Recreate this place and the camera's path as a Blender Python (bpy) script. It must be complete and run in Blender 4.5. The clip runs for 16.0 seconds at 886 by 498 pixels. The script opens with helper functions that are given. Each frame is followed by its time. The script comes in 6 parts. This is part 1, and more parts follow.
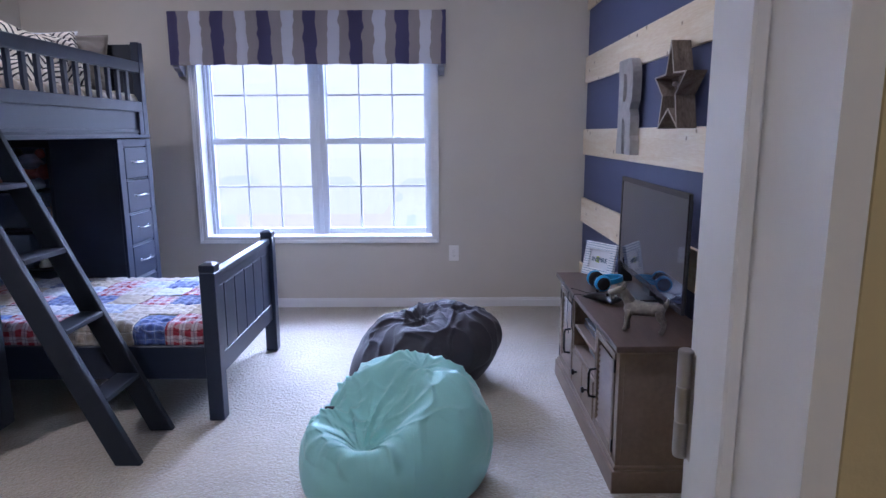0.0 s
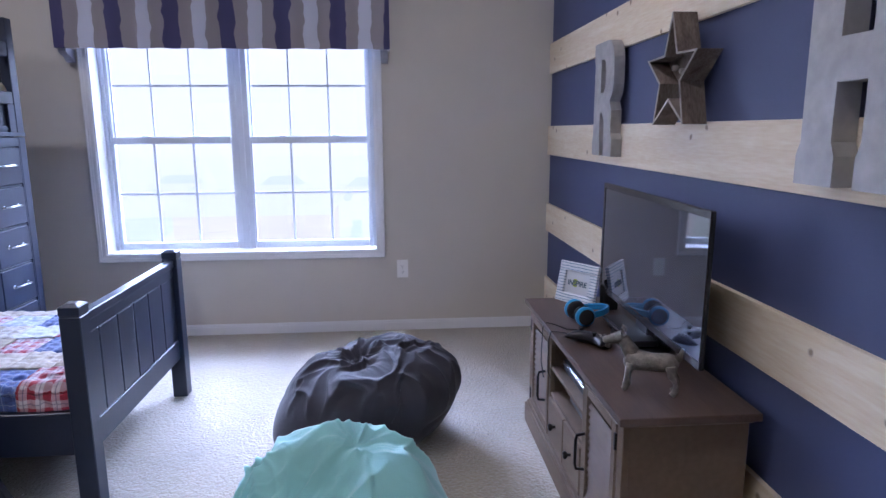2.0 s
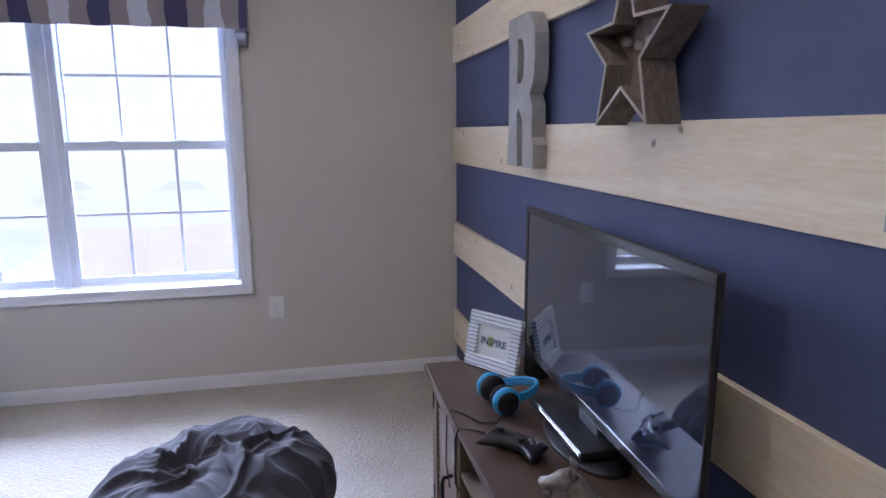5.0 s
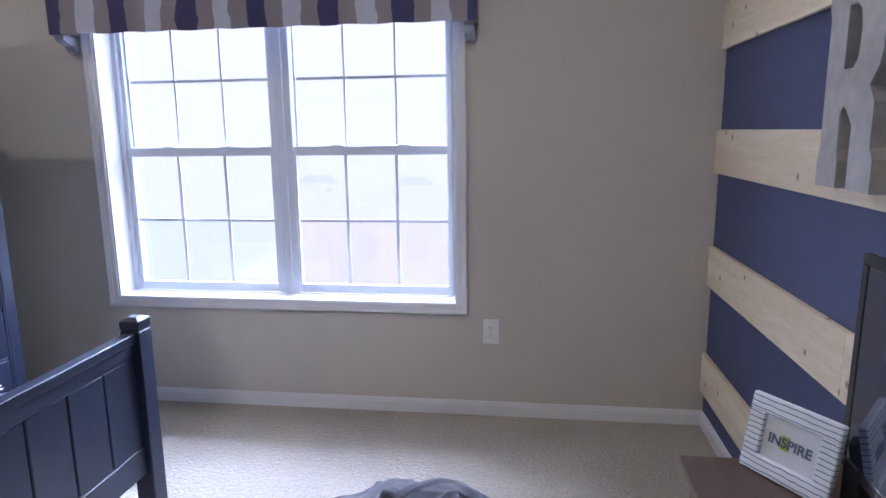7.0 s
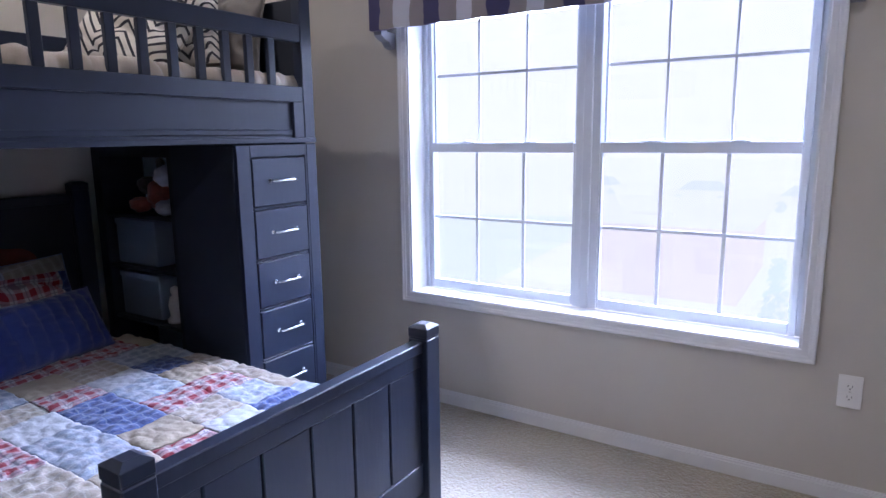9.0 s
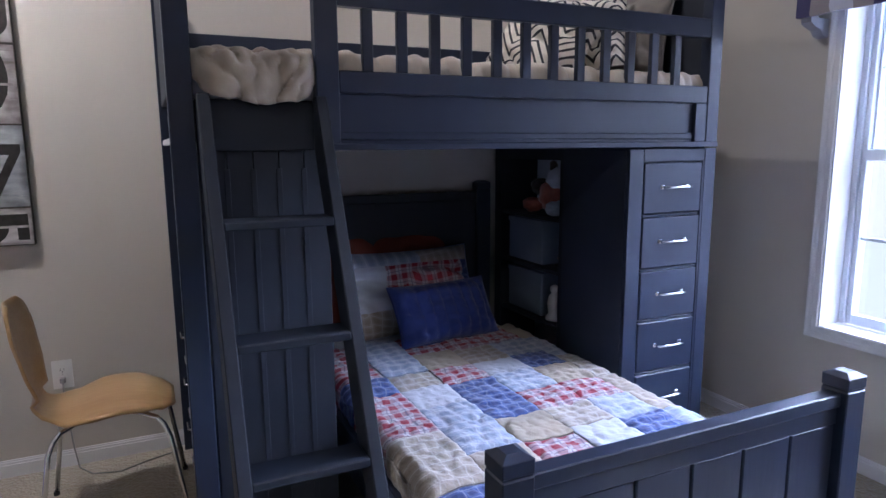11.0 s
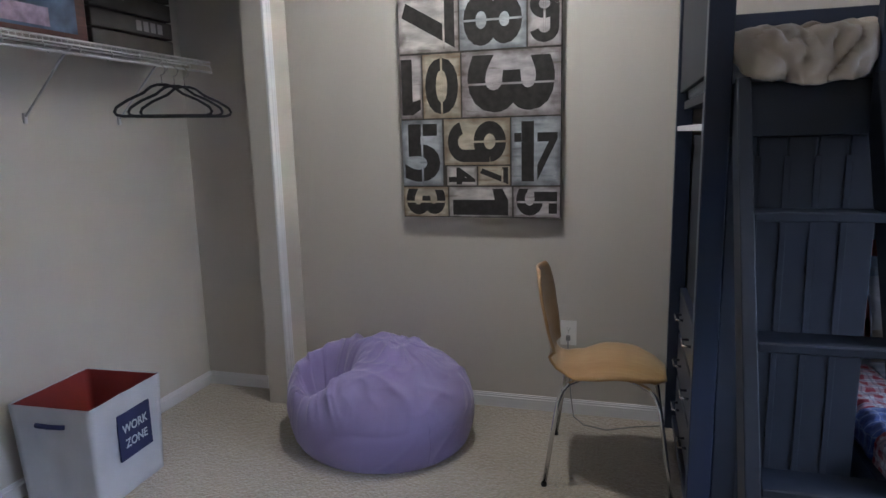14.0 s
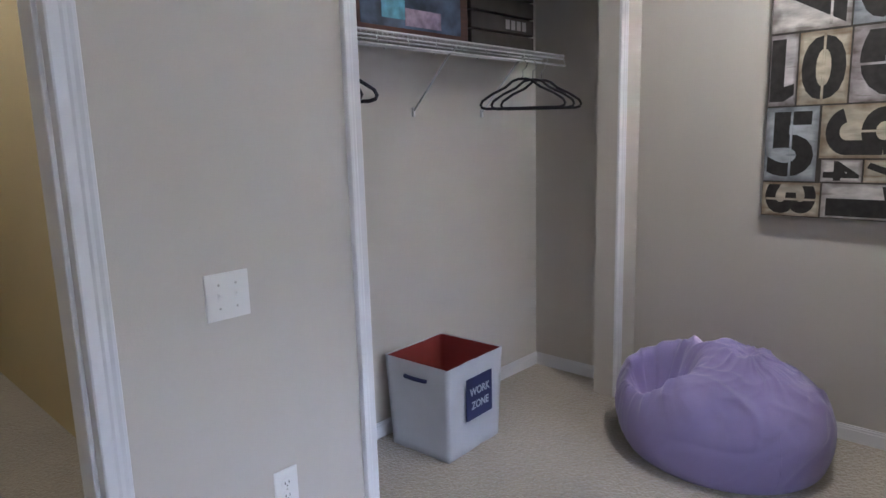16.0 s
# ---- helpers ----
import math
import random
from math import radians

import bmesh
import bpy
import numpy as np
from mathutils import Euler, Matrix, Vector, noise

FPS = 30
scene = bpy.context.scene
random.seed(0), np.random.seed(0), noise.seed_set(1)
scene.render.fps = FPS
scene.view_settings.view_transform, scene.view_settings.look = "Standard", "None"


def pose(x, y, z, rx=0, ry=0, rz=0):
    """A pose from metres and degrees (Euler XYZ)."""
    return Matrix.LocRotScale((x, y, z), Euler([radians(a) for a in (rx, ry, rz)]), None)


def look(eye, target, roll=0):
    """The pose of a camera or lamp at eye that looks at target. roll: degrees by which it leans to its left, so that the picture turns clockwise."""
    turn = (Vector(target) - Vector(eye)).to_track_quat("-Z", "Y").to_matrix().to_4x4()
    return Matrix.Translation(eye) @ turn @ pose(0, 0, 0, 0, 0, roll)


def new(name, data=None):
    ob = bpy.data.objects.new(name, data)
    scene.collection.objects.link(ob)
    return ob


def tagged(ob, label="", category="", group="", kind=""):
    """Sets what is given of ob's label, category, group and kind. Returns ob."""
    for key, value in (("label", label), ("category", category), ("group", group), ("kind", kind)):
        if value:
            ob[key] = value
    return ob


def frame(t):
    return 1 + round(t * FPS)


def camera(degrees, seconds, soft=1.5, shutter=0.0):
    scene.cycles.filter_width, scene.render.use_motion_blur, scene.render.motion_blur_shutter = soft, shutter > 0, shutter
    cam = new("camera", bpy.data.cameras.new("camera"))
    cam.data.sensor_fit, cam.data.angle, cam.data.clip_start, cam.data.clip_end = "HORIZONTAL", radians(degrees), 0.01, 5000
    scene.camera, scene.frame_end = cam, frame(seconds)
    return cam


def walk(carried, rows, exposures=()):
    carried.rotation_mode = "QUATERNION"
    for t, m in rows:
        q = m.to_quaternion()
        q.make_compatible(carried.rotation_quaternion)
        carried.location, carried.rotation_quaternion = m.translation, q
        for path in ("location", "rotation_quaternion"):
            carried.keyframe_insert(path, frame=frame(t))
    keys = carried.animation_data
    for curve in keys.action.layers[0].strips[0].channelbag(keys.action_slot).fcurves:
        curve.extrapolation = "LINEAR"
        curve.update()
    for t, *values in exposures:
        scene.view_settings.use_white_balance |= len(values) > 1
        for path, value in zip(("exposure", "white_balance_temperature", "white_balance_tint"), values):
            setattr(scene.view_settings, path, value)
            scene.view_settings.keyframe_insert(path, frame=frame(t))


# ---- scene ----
cam = camera(69.9, 16.0)
PATH = [
    (0, (0.167, 1.078, 1.322), (0.165, 3.045, 0.961), -0.3),
    (0.5, (0.178, 1.23, 1.328), (0.18, 3.196, 0.958), -0.4),
    (1, (0.166, 1.41, 1.332), (0.175, 3.376, 0.966), -0.4),
    (1.5, (0.17, 1.551, 1.313), (0.249, 3.516, 0.947), -0.4),
    (2, (0.2, 1.714, 1.32), (0.35, 3.674, 0.951), -0.3),
    (2.5, (0.246, 1.819, 1.322), (0.486, 3.77, 0.955), -0.2),
    (2.8, (0.28, 1.9, 1.323), (0.604, 3.84, 0.962), -0.3),
    (3, (0.278, 1.95, 1.331), (0.672, 3.877, 0.968), -0.3),
    (5.5, (0.442, 2.617, 1.322), (0.855, 4.539, 0.957), -0.4),
    (6, (0.429, 2.738, 1.326), (0.719, 4.682, 0.958), -0.5),
    (6.5, (0.429, 2.857, 1.341), (0.508, 4.82, 0.968), -0.8),
    (7, (0.406, 2.96, 1.35), (0.145, 4.909, 0.984), -0.7),
    (7.5, (0.362, 3.032, 1.309), (-0.222, 4.913, 0.96), -0.7),
    (8, (0.287, 3.142, 1.311), (-0.477, 4.957, 0.962), -0.6),
    (8.2, (0.272, 3.18, 1.321), (-0.542, 4.972, 0.967), -0.7),
    (8.5, (0.221, 3.215, 1.308), (-0.653, 4.981, 0.961), -0.6),
    (9, (0.173, 3.294, 1.322), (-0.884, 4.954, 0.969), -0.7),
    (9.5, (0.134, 3.353, 1.317), (-1.189, 4.813, 0.972), -1.0),
    (9.8, (0.127, 3.366, 1.326), (-1.344, 4.674, 0.974), -1.2),
    (10, (0.124, 3.355, 1.31), (-1.428, 4.569, 0.97), -1.0),
    (12.3, (-0.025, 3.269, 1.34), (-1.96, 3.615, 0.972), -1.0),
    (12.5, (-0.017, 3.255, 1.346), (-1.967, 3.503, 0.974), -1.1),
    (13, (0.009, 3.232, 1.338), (-1.957, 3.212, 0.972), -1.2),
    (13.5, (0.029, 3.209, 1.333), (-1.919, 2.939, 0.972), -1.3),
    (14, (0.058, 3.178, 1.324), (-1.832, 2.628, 0.971), -1.4),
    (14.5, (0.067, 3.153, 1.33), (-1.725, 2.341, 0.973), -1.5),
    (15, (0.089, 3.099, 1.323), (-1.594, 2.077, 0.97), -1.4),
    (15.5, (0.107, 3.068, 1.313), (-1.465, 1.883, 0.963), -1.6),
    (16, (0.139, 3.02, 1.31), (-1.296, 1.671, 0.965), -1.6),
]
walk(cam, [(t, look(eye, target, roll)) for t, eye, target, roll in PATH],
     [(0.0, 0.62, 4950, 19), (2.5, 0.68, 5050, 19), (5.5, 0.68, 5300, 17), (7.0, 0.62, 5350, 16), (9.0, 0.60, 5350, 17), (10.0, 0.68, 5300, 17), (12.5, 0.42, 5300, 9), (14.0, 0.28, 5300, 8), (15.0, 0.44, 5350, 8), (16.0, 0.54, 5350, 10)])

# ---- world, window light, ceiling lamps ----
world = bpy.data.worlds.new("world")
scene.world = world
world.use_nodes = True
wn = world.node_tree.nodes
sky = wn.new("ShaderNodeTexSky")
sky.sky_type, sky.sun_disc = "NISHITA", False
sky.sun_elevation, sky.sun_rotation = radians(45), radians(160)
sky.air_density, sky.dust_density, sky.ozone_density = 1.0, 4.0, 1.0
wn["Background"].inputs["Strength"].default_value = 0.15
world.node_tree.links.new(sky.outputs[0], wn["Background"].inputs["Color"])

sun_data = bpy.data.lights.new("sun", "SUN")
sun_data.energy, sun_data.angle, sun_data.color = 1.4, radians(14), (1.0, 0.96, 0.9)
sun = new("sun", sun_data)
sun.matrix_world = look((4, -9, 12), (0, 2, 0))

SKY_POWER, CAN_POWER, HALL_POWER = 8200.0, (18.5, 4.5, 4.5, 4.5), 9.5
sky_data = bpy.data.lights.new("window_skylight", "AREA")
sky_data.shape, sky_data.size, sky_data.size_y = "RECTANGLE", 14.0, 7.0
sky_data.energy, sky_data.color = SKY_POWER, (0.78, 0.83, 1.0)
skylight = new("window_skylight", sky_data)
skylight.matrix_world = look((-0.77, 13.6, 6.6), (-0.77, 5.9, 1.3))

CANS = [(-2.20, 2.56), (0.35, 2.6), (-2.15, 4.7), (0.3, 4.5)]
HALL = [(0.1, -0.2)]
for k, (cx, cy) in enumerate(CANS + HALL):
    can_data = bpy.data.lights.new("ceiling_lamp", "AREA")
    can_data.shape, can_data.size = "DISK", 0.045
    can_data.energy, can_data.color = (CAN_POWER[k] if k < 4 else HALL_POWER), (1.0, 0.86, 0.70)
    lamp = new("ceiling_lamp", can_data)
    lamp.matrix_world = look((cx, cy, 2.715), (cx, cy, 0))


# ---- materials ----
def mat(name, color=(0.5, 0.5, 0.5), rough=0.5, metal=0.0, vary=0.0, scale=8.0, bump=0.0, bscale=200.0, fine=0.0, fscale=60.0, coat=0.0, sheen=0.0, stretch=(1, 1, 1)):
    m = bpy.data.materials.new(name)
    m.use_nodes = True
    n, l = m.node_tree.nodes, m.node_tree.links
    b = n["Principled BSDF"]
    b.inputs["Base Color"].default_value = (*color, 1)
    b.inputs["Roughness"].default_value = rough
    b.inputs["Metallic"].default_value = metal
    b.inputs["Coat Weight"].default_value = coat
    b.inputs["Sheen Weight"].default_value = sheen
    tc = n.new("ShaderNodeTexCoord")
    mp = n.new("ShaderNodeMapping")
    mp.inputs["Scale"].default_value = stretch
    l.new(tc.outputs["Object"], mp.inputs[0])
    if vary or fine:
        last = None
        for amount, sc in ((vary, scale), (fine, fscale)):
            if not amount:
                continue
            no = n.new("ShaderNodeTexNoise")
            no.inputs["Scale"].default_value = sc
            no.inputs["Detail"].default_value = 5
            l.new(mp.outputs[0], no.inputs["Vector"])
            mr = n.new("ShaderNodeMapRange")
            mr.inputs["From Min"].default_value, mr.inputs["From Max"].default_value = 0.3, 0.7
            mr.inputs["To Min"].default_value, mr.inputs["To Max"].default_value = 1 - amount, 1 + amount
            l.new(no.outputs["Fac"], mr.inputs["Value"])
            mx = n.new("ShaderNodeVectorMath")
            mx.operation = "SCALE"
            if last is None:
                mx.inputs[0].default_value = color
            else:
                l.new(last.outputs[0], mx.inputs[0])
            l.new(mr.outputs[0], mx.inputs["Scale"])
            last = mx
        l.new(last.outputs[0], b.inputs["Base Color"])
    if bump:
        no = n.new("ShaderNodeTexNoise")
        no.inputs["Scale"].default_value = bscale
        no.inputs["Detail"].default_value = 4
        l.new(mp.outputs[0], no.inputs["Vector"])
        bp = n.new("ShaderNodeBump")
        bp.inputs["Strength"].default_value = bump
        bp.inputs["Distance"].default_value = 0.004
        l.new(no.outputs["Fac"], bp.inputs["Height"])
        l.new(bp.outputs[0], b.inputs["Normal"])
    return m


def stripes(m, axis, period, stops, wave=0.0, base="Object", wave_scale=9.0):
    """Puts bands of colour across one axis into the material's base colour; stops: (start, colour) within one period."""
    n, l = m.node_tree.nodes, m.node_tree.links
    b = n["Principled BSDF"]
    tc = n.new("ShaderNodeTexCoord")
    sx = n.new("ShaderNodeSeparateXYZ")
    l.new(tc.outputs[base], sx.inputs[0])
    value = sx.outputs["XYZ".index(axis)]
    if wave:
        no = n.new("ShaderNodeTexNoise")
        no.inputs["Scale"].default_value = wave_scale
        no.inputs["Detail"].default_value = 1
        mp = n.new("ShaderNodeMapping")
        l.new(tc.outputs[base], mp.inputs[0])
        l.new(mp.outputs[0], no.inputs["Vector"])
        ma = n.new("ShaderNodeMath")
        ma.operation = "MULTIPLY_ADD"
        ma.inputs[1].default_value = wave
        l.new(no.outputs["Fac"], ma.inputs[0])
        l.new(value, ma.inputs[2])
        value = ma.outputs[0]
    dv = n.new("ShaderNodeMath")
    dv.operation = "DIVIDE"
    dv.inputs[1].default_value = period
    l.new(value, dv.inputs[0])
    fr = n.new("ShaderNodeMath")
    fr.operation = "FRACT"
    l.new(dv.outputs[0], fr.inputs[0])
    cr = n.new("ShaderNodeValToRGB")
    cr.color_ramp.interpolation = "CONSTANT"
    els = cr.color_ramp.elements
    els[0].position, els[0].color = stops[0][0], (*stops[0][1], 1)
    els[1].position, els[1].color = stops[1][0], (*stops[1][1], 1)
    for p, c in stops[2:]:
        e = els.new(p)
        e.color = (*c, 1)
    l.new(fr.outputs[0], cr.inputs[0])
    l.new(cr.outputs[0], b.inputs["Base Color"])
    return m


def plaid(name, ground, band, line, size=0.06, rough=0.9):
    """Woven checks: broad bands both ways with a thin line between."""
    m = mat(name, ground, rough, bump=0.5, bscale=90, sheen=0.2)
    n, l = m.node_tree.nodes, m.node_tree.links
    b = n["Principled BSDF"]
    tc = n.new("ShaderNodeTexCoord")
    sx = n.new("ShaderNodeSeparateXYZ")
    l.new(tc.outputs["Object"], sx.inputs[0])
    add = n.new("ShaderNodeMath")
    add.operation = "SUBTRACT"
    l.new(sx.outputs["Y"], add.inputs[0])
    l.new(sx.outputs["Z"], add.inputs[1])
    facs = []
    for src in (sx.outputs["X"], add.outputs[0]):
        dv = n.new("ShaderNodeMath")
        dv.operation = "DIVIDE"
        dv.inputs[1].default_value = size
        l.new(src, dv.inputs[0])
        fr = n.new("ShaderNodeMath")
        fr.operation = "FRACT"
        l.new(dv.outputs[0], fr.inputs[0])
        cr = n.new("ShaderNodeValToRGB")
        cr.color_ramp.interpolation = "CONSTANT"
        e = cr.color_ramp.elements
        e[0].position, e[0].color = 0, (1, 1, 1, 1)
        e[1].position, e[1].color = 0.5, (0, 0, 0, 1)
        l.new(fr.outputs[0], cr.inputs[0])
        cl = n.new("ShaderNodeValToRGB")
        cl.color_ramp.interpolation = "CONSTANT"
        e = cl.color_ramp.elements
        e[0].position, e[0].color = 0, (0, 0, 0, 1)
        e[1].position, e[1].color = 0.72, (1, 1, 1, 1)
        k = e.new(0.80)
        k.color = (0, 0, 0, 1)
        l.new(fr.outputs[0], cl.inputs[0])
        facs.append((cr.outputs[0], cl.outputs[0]))
    half = n.new("ShaderNodeMath")
    half.operation = "ADD"
    l.new(facs[0][0], half.inputs[0])
    l.new(facs[1][0], half.inputs[1])
    sc = n.new("ShaderNodeMath")
    sc.operation = "MULTIPLY"
    sc.inputs[1].default_value = 0.5
    l.new(half.outputs[0], sc.inputs[0])
    mx = n.new("ShaderNodeMix")
    mx.data_type = "RGBA"
    mx.inputs["A"].default_value, mx.inputs["B"].default_value = (*ground, 1), (*band, 1)
    l.new(sc.outputs[0], mx.inputs["Factor"])
    mxm = n.new("ShaderNodeMath")
    mxm.operation = "MAXIMUM"
    l.new(facs[0][1], mxm.inputs[0])
    l.new(facs[1][1], mxm.inputs[1])
    ml = n.new("ShaderNodeMath")
    ml.operation = "MULTIPLY"
    ml.inputs[1].default_value = 0.6
    l.new(mxm.outputs[0], ml.inputs[0])
    m2 = n.new("ShaderNodeMix")
    m2.data_type = "RGBA"
    m2.inputs["B"].default_value = (*line, 1)
    l.new(mx.outputs["Result"], m2.inputs["A"])
    l.new(ml.outputs[0], m2.inputs["Factor"])
    l.new(m2.outputs["Result"], b.inputs["Base Color"])
    return m


def wood(name, light, dark, axis="Y", rough=0.55, knots=0.0, ring=9.0, bump=0.15):
    """Sawn wood: long grain along the axis, rings, and knots."""
    m = mat(name, light, rough)
    n, l = m.node_tree.nodes, m.node_tree.links
    b = n["Principled BSDF"]
    tc = n.new("ShaderNodeTexCoord")
    oi = n.new("ShaderNodeObjectInfo")
    off = n.new("ShaderNodeVectorMath")
    off.operation = "MULTIPLY_ADD"
    off.inputs[1].default_value = (7.3, 7.3, 7.3)
    l.new(oi.outputs["Random"], off.inputs[0])
    l.new(tc.outputs["Object"], off.inputs[2])
    mp = n.new("ShaderNodeMapping")
    s = [ring, ring, ring]
    s["XYZ".index(axis)] = ring * 0.09
    mp.inputs["Scale"].default_value = s
    l.new(off.outputs[0], mp.inputs[0])
    no = n.new("ShaderNodeTexNoise")
    no.inputs["Scale"].default_value = 1.0
    no.inputs["Detail"].default_value = 3
    no.inputs["Distortion"].default_value = 0.6
    l.new(mp.outputs[0], no.inputs["Vector"])
    mul = n.new("ShaderNodeMath")
    mul.operation = "MULTIPLY"
    mul.inputs[1].default_value = 14
    l.new(no.outputs["Fac"], mul.inputs[0])
    sn = n.new("ShaderNodeMath")
    sn.operation = "SINE"
    l.new(mul.outputs[0], sn.inputs[0])
    fine = n.new("ShaderNodeTexNoise")
    fine.inputs["Scale"].default_value = 14.0
    fine.inputs["Detail"].default_value = 6
    l.new(mp.outputs[0], fine.inputs["Vector"])
    ad = n.new("ShaderNodeMath")
    ad.operation = "MULTIPLY_ADD"
    ad.inputs[1].default_value = 0.18
    l.new(sn.outputs[0], ad.inputs[0])
    l.new(fine.outputs["Fac"], ad.inputs[2])
    fac = ad.outputs[0]
    mr = n.new("ShaderNodeMapRange")
    mr.inputs["From Min"].default_value, mr.inputs["From Max"].default_value = 0.25, 0.95
    l.new(fac, mr.inputs["Value"])
    mx = n.new("ShaderNodeMix")
    mx.data_type = "RGBA"
    mx.inputs["A"].default_value, mx.inputs["B"].default_value = (*light, 1), (*dark, 1)
    l.new(mr.outputs[0], mx.inputs["Factor"])
    out = mx.outputs["Result"]
    if knots:
        sp = n.new("ShaderNodeSeparateXYZ")
        l.new(off.outputs[0], sp.inputs[0])
        others = [q for q in "XYZ" if q != axis]
        sm = n.new("ShaderNodeMath")
        l.new(sp.outputs[others[0]], sm.inputs[0])
        l.new(sp.outputs[others[1]], sm.inputs[1])
        m2 = n.new("ShaderNodeCombineXYZ")
        l.new(sp.outputs[axis], m2.inputs[0])
        l.new(sm.outputs[0], m2.inputs[1])
        dn = n.new("ShaderNodeTexNoise")
        dn.inputs["Scale"].default_value = 9.0
        l.new(m2.outputs[0], dn.inputs["Vector"])
        dm = n.new("ShaderNodeVectorMath")
        dm.operation = "MULTIPLY_ADD"
        dm.inputs[1].default_value = (0.03, 0.03, 0.0)
        l.new(dn.outputs["Color"], dm.inputs[0])
        l.new(m2.outputs[0], dm.inputs[2])
        vo = n.new("ShaderNodeTexVoronoi")
        vo.voronoi_dimensions = "2D"
        vo.inputs["Scale"].default_value = 4.2
        l.new(dm.outputs[0], vo.inputs["Vector"])
        kr = n.new("ShaderNodeValToRGB")
        e = kr.color_ramp.elements
        e[0].position, e[0].color = 0.022, (1, 1, 1, 1)
        e[1].position, e[1].color = 0.055, (0, 0, 0, 1)
        l.new(vo.outputs["Distance"], kr.inputs[0])
        kk = n.new("ShaderNodeMath")
        kk.operation = "MULTIPLY"
        kk.inputs[1].default_value = knots
        l.new(kr.outputs[0], kk.inputs[0])
        mk = n.new("ShaderNodeMix")
        mk.data_type = "RGBA"
        mk.inputs["B"].default_value = (dark[0] * 0.35, dark[1] * 0.27, dark[2] * 0.22, 1)
        l.new(out, mk.inputs["A"])
        l.new(kk.outputs[0], mk.inputs["Factor"])
        out = mk.outputs["Result"]
    l.new(out, b.inputs["Base Color"])
    bp = n.new("ShaderNodeBump")
    bp.inputs["Strength"].default_value = bump
    bp.inputs["Distance"].default_value = 0.003
    l.new(fine.outputs["Fac"], bp.inputs["Height"])
    l.new(bp.outputs[0], b.inputs["Normal"])
    return m


M_WALL = mat("wall_paint", (0.56, 0.525, 0.475), 0.85, vary=0.03, scale=1.3, bump=0.12, bscale=260)
M_BLUE = mat("blue_wall_paint", (0.072, 0.086, 0.185), 0.6, vary=0.06, scale=1.7, bump=0.15, bscale=240)
M_YELLOW = mat("yellow_hall_paint", (0.50, 0.42, 0.24), 0.85, vary=0.04, scale=1.5, bump=0.12, bscale=260)
M_CEIL = mat("ceiling_paint", (0.78, 0.77, 0.75), 0.9, bump=0.2, bscale=150)
M_TRIM = mat("white_trim_paint", (0.74, 0.74, 0.76), 0.38, vary=0.03, scale=4)
M_VINYL = mat("white_vinyl", (0.72, 0.76, 0.82), 0.35, vary=0.02, scale=5)
M_PLASTIC = mat("white_plastic", (0.80, 0.79, 0.77), 0.35)
M_SLOT = mat("dark_slot", (0.03, 0.03, 0.03), 0.6)
M_CARPET = mat("carpet_pile", (0.375, 0.335, 0.27), 1.0, vary=0.10, scale=2.2, bump=0.8, bscale=75, fine=0.13, fscale=70, sheen=0.35)
M_CARPET.node_tree.nodes["Bump"].inputs["Distance"].default_value = 0.006
cnn, cll = M_CARPET.node_tree.nodes, M_CARPET.node_tree.links
tuft = cnn.new("ShaderNodeTexVoronoi")
tuft.inputs["Scale"].default_value = 85
tuft.inputs["Randomness"].default_value = 1.0
warp = cnn.new("ShaderNodeTexNoise")
warp.inputs["Scale"].default_value = 22
warp.inputs["Detail"].default_value = 3
ctc = cnn.new("ShaderNodeTexCoord")
wv = cnn.new("ShaderNodeVectorMath")
wv.operation = "MULTIPLY_ADD"
wv.inputs[1].default_value = (0.05, 0.05, 0.0)
cll.new(ctc.outputs["Object"], warp.inputs["Vector"])
cll.new(warp.outputs["Color"], wv.inputs[0])
cll.new(ctc.outputs["Object"], wv.inputs[2])
cll.new(wv.outputs[0], tuft.inputs["Vector"])
worm = cnn.new("ShaderNodeTexNoise")
worm.inputs["Scale"].default_value = 26
worm.inputs["Detail"].default_value = 2
worm.inputs["Distortion"].default_value = 2.5
cll.new(ctc.outputs["Object"], worm.inputs["Vector"])
hm_ = cnn.new("ShaderNodeMath")
hm_.operation = "MULTIPLY_ADD"
hm_.inputs[1].default_value = 1.6
cll.new(worm.outputs["Fac"], hm_.inputs[0])
cll.new(tuft.outputs["Distance"], hm_.inputs[2])
cll.new(hm_.outputs[0], cnn["Bump"].inputs["Height"])
M_PINE = wood("pine_board", (0.84, 0.76, 0.61), (0.70, 0.57, 0.39), "Y", 0.6, knots=0.85, ring=11)
M_NAVY = mat("navy_painted_wood", (0.013, 0.019, 0.040), 0.36, vary=0.15, scale=3, bump=0.08, bscale=60, stretch=(1, 1, 0.15))
# Same navy paint in a darker copy: shade put into the colour.
M_NAVYSHADE = mat("navy_paint_shaded", (0.009, 0.013, 0.024), 0.6, vary=0.15, scale=3)
# Same paint again, lifted to stand in for light the chest side lacks.
M_NAVYLIFT = mat("navy_paint_lifted", (0.022, 0.028, 0.045), 0.6, vary=0.15, scale=3)
M_BROWN = mat("weathered_brown_paint", (0.132, 0.090, 0.055), 0.62, vary=0.12, scale=6, fine=0.10, fscale=50, bump=0.12, bscale=90, stretch=(1, 0.2, 1))
M_BROWNTOP = wood("brown_tabletop", (0.088, 0.054, 0.036), (0.050, 0.031, 0.021), "Y", 0.42, ring=14)
M_IRON = mat("dark_iron", (0.02, 0.018, 0.017), 0.42, metal=0.8)
M_CHROME = mat("chrome", (0.75, 0.76, 0.78), 0.14, metal=1.0)
M_NICKEL = mat("brushed_nickel", (0.52, 0.50, 0.47), 0.32, metal=1.0, vary=0.1, scale=30)
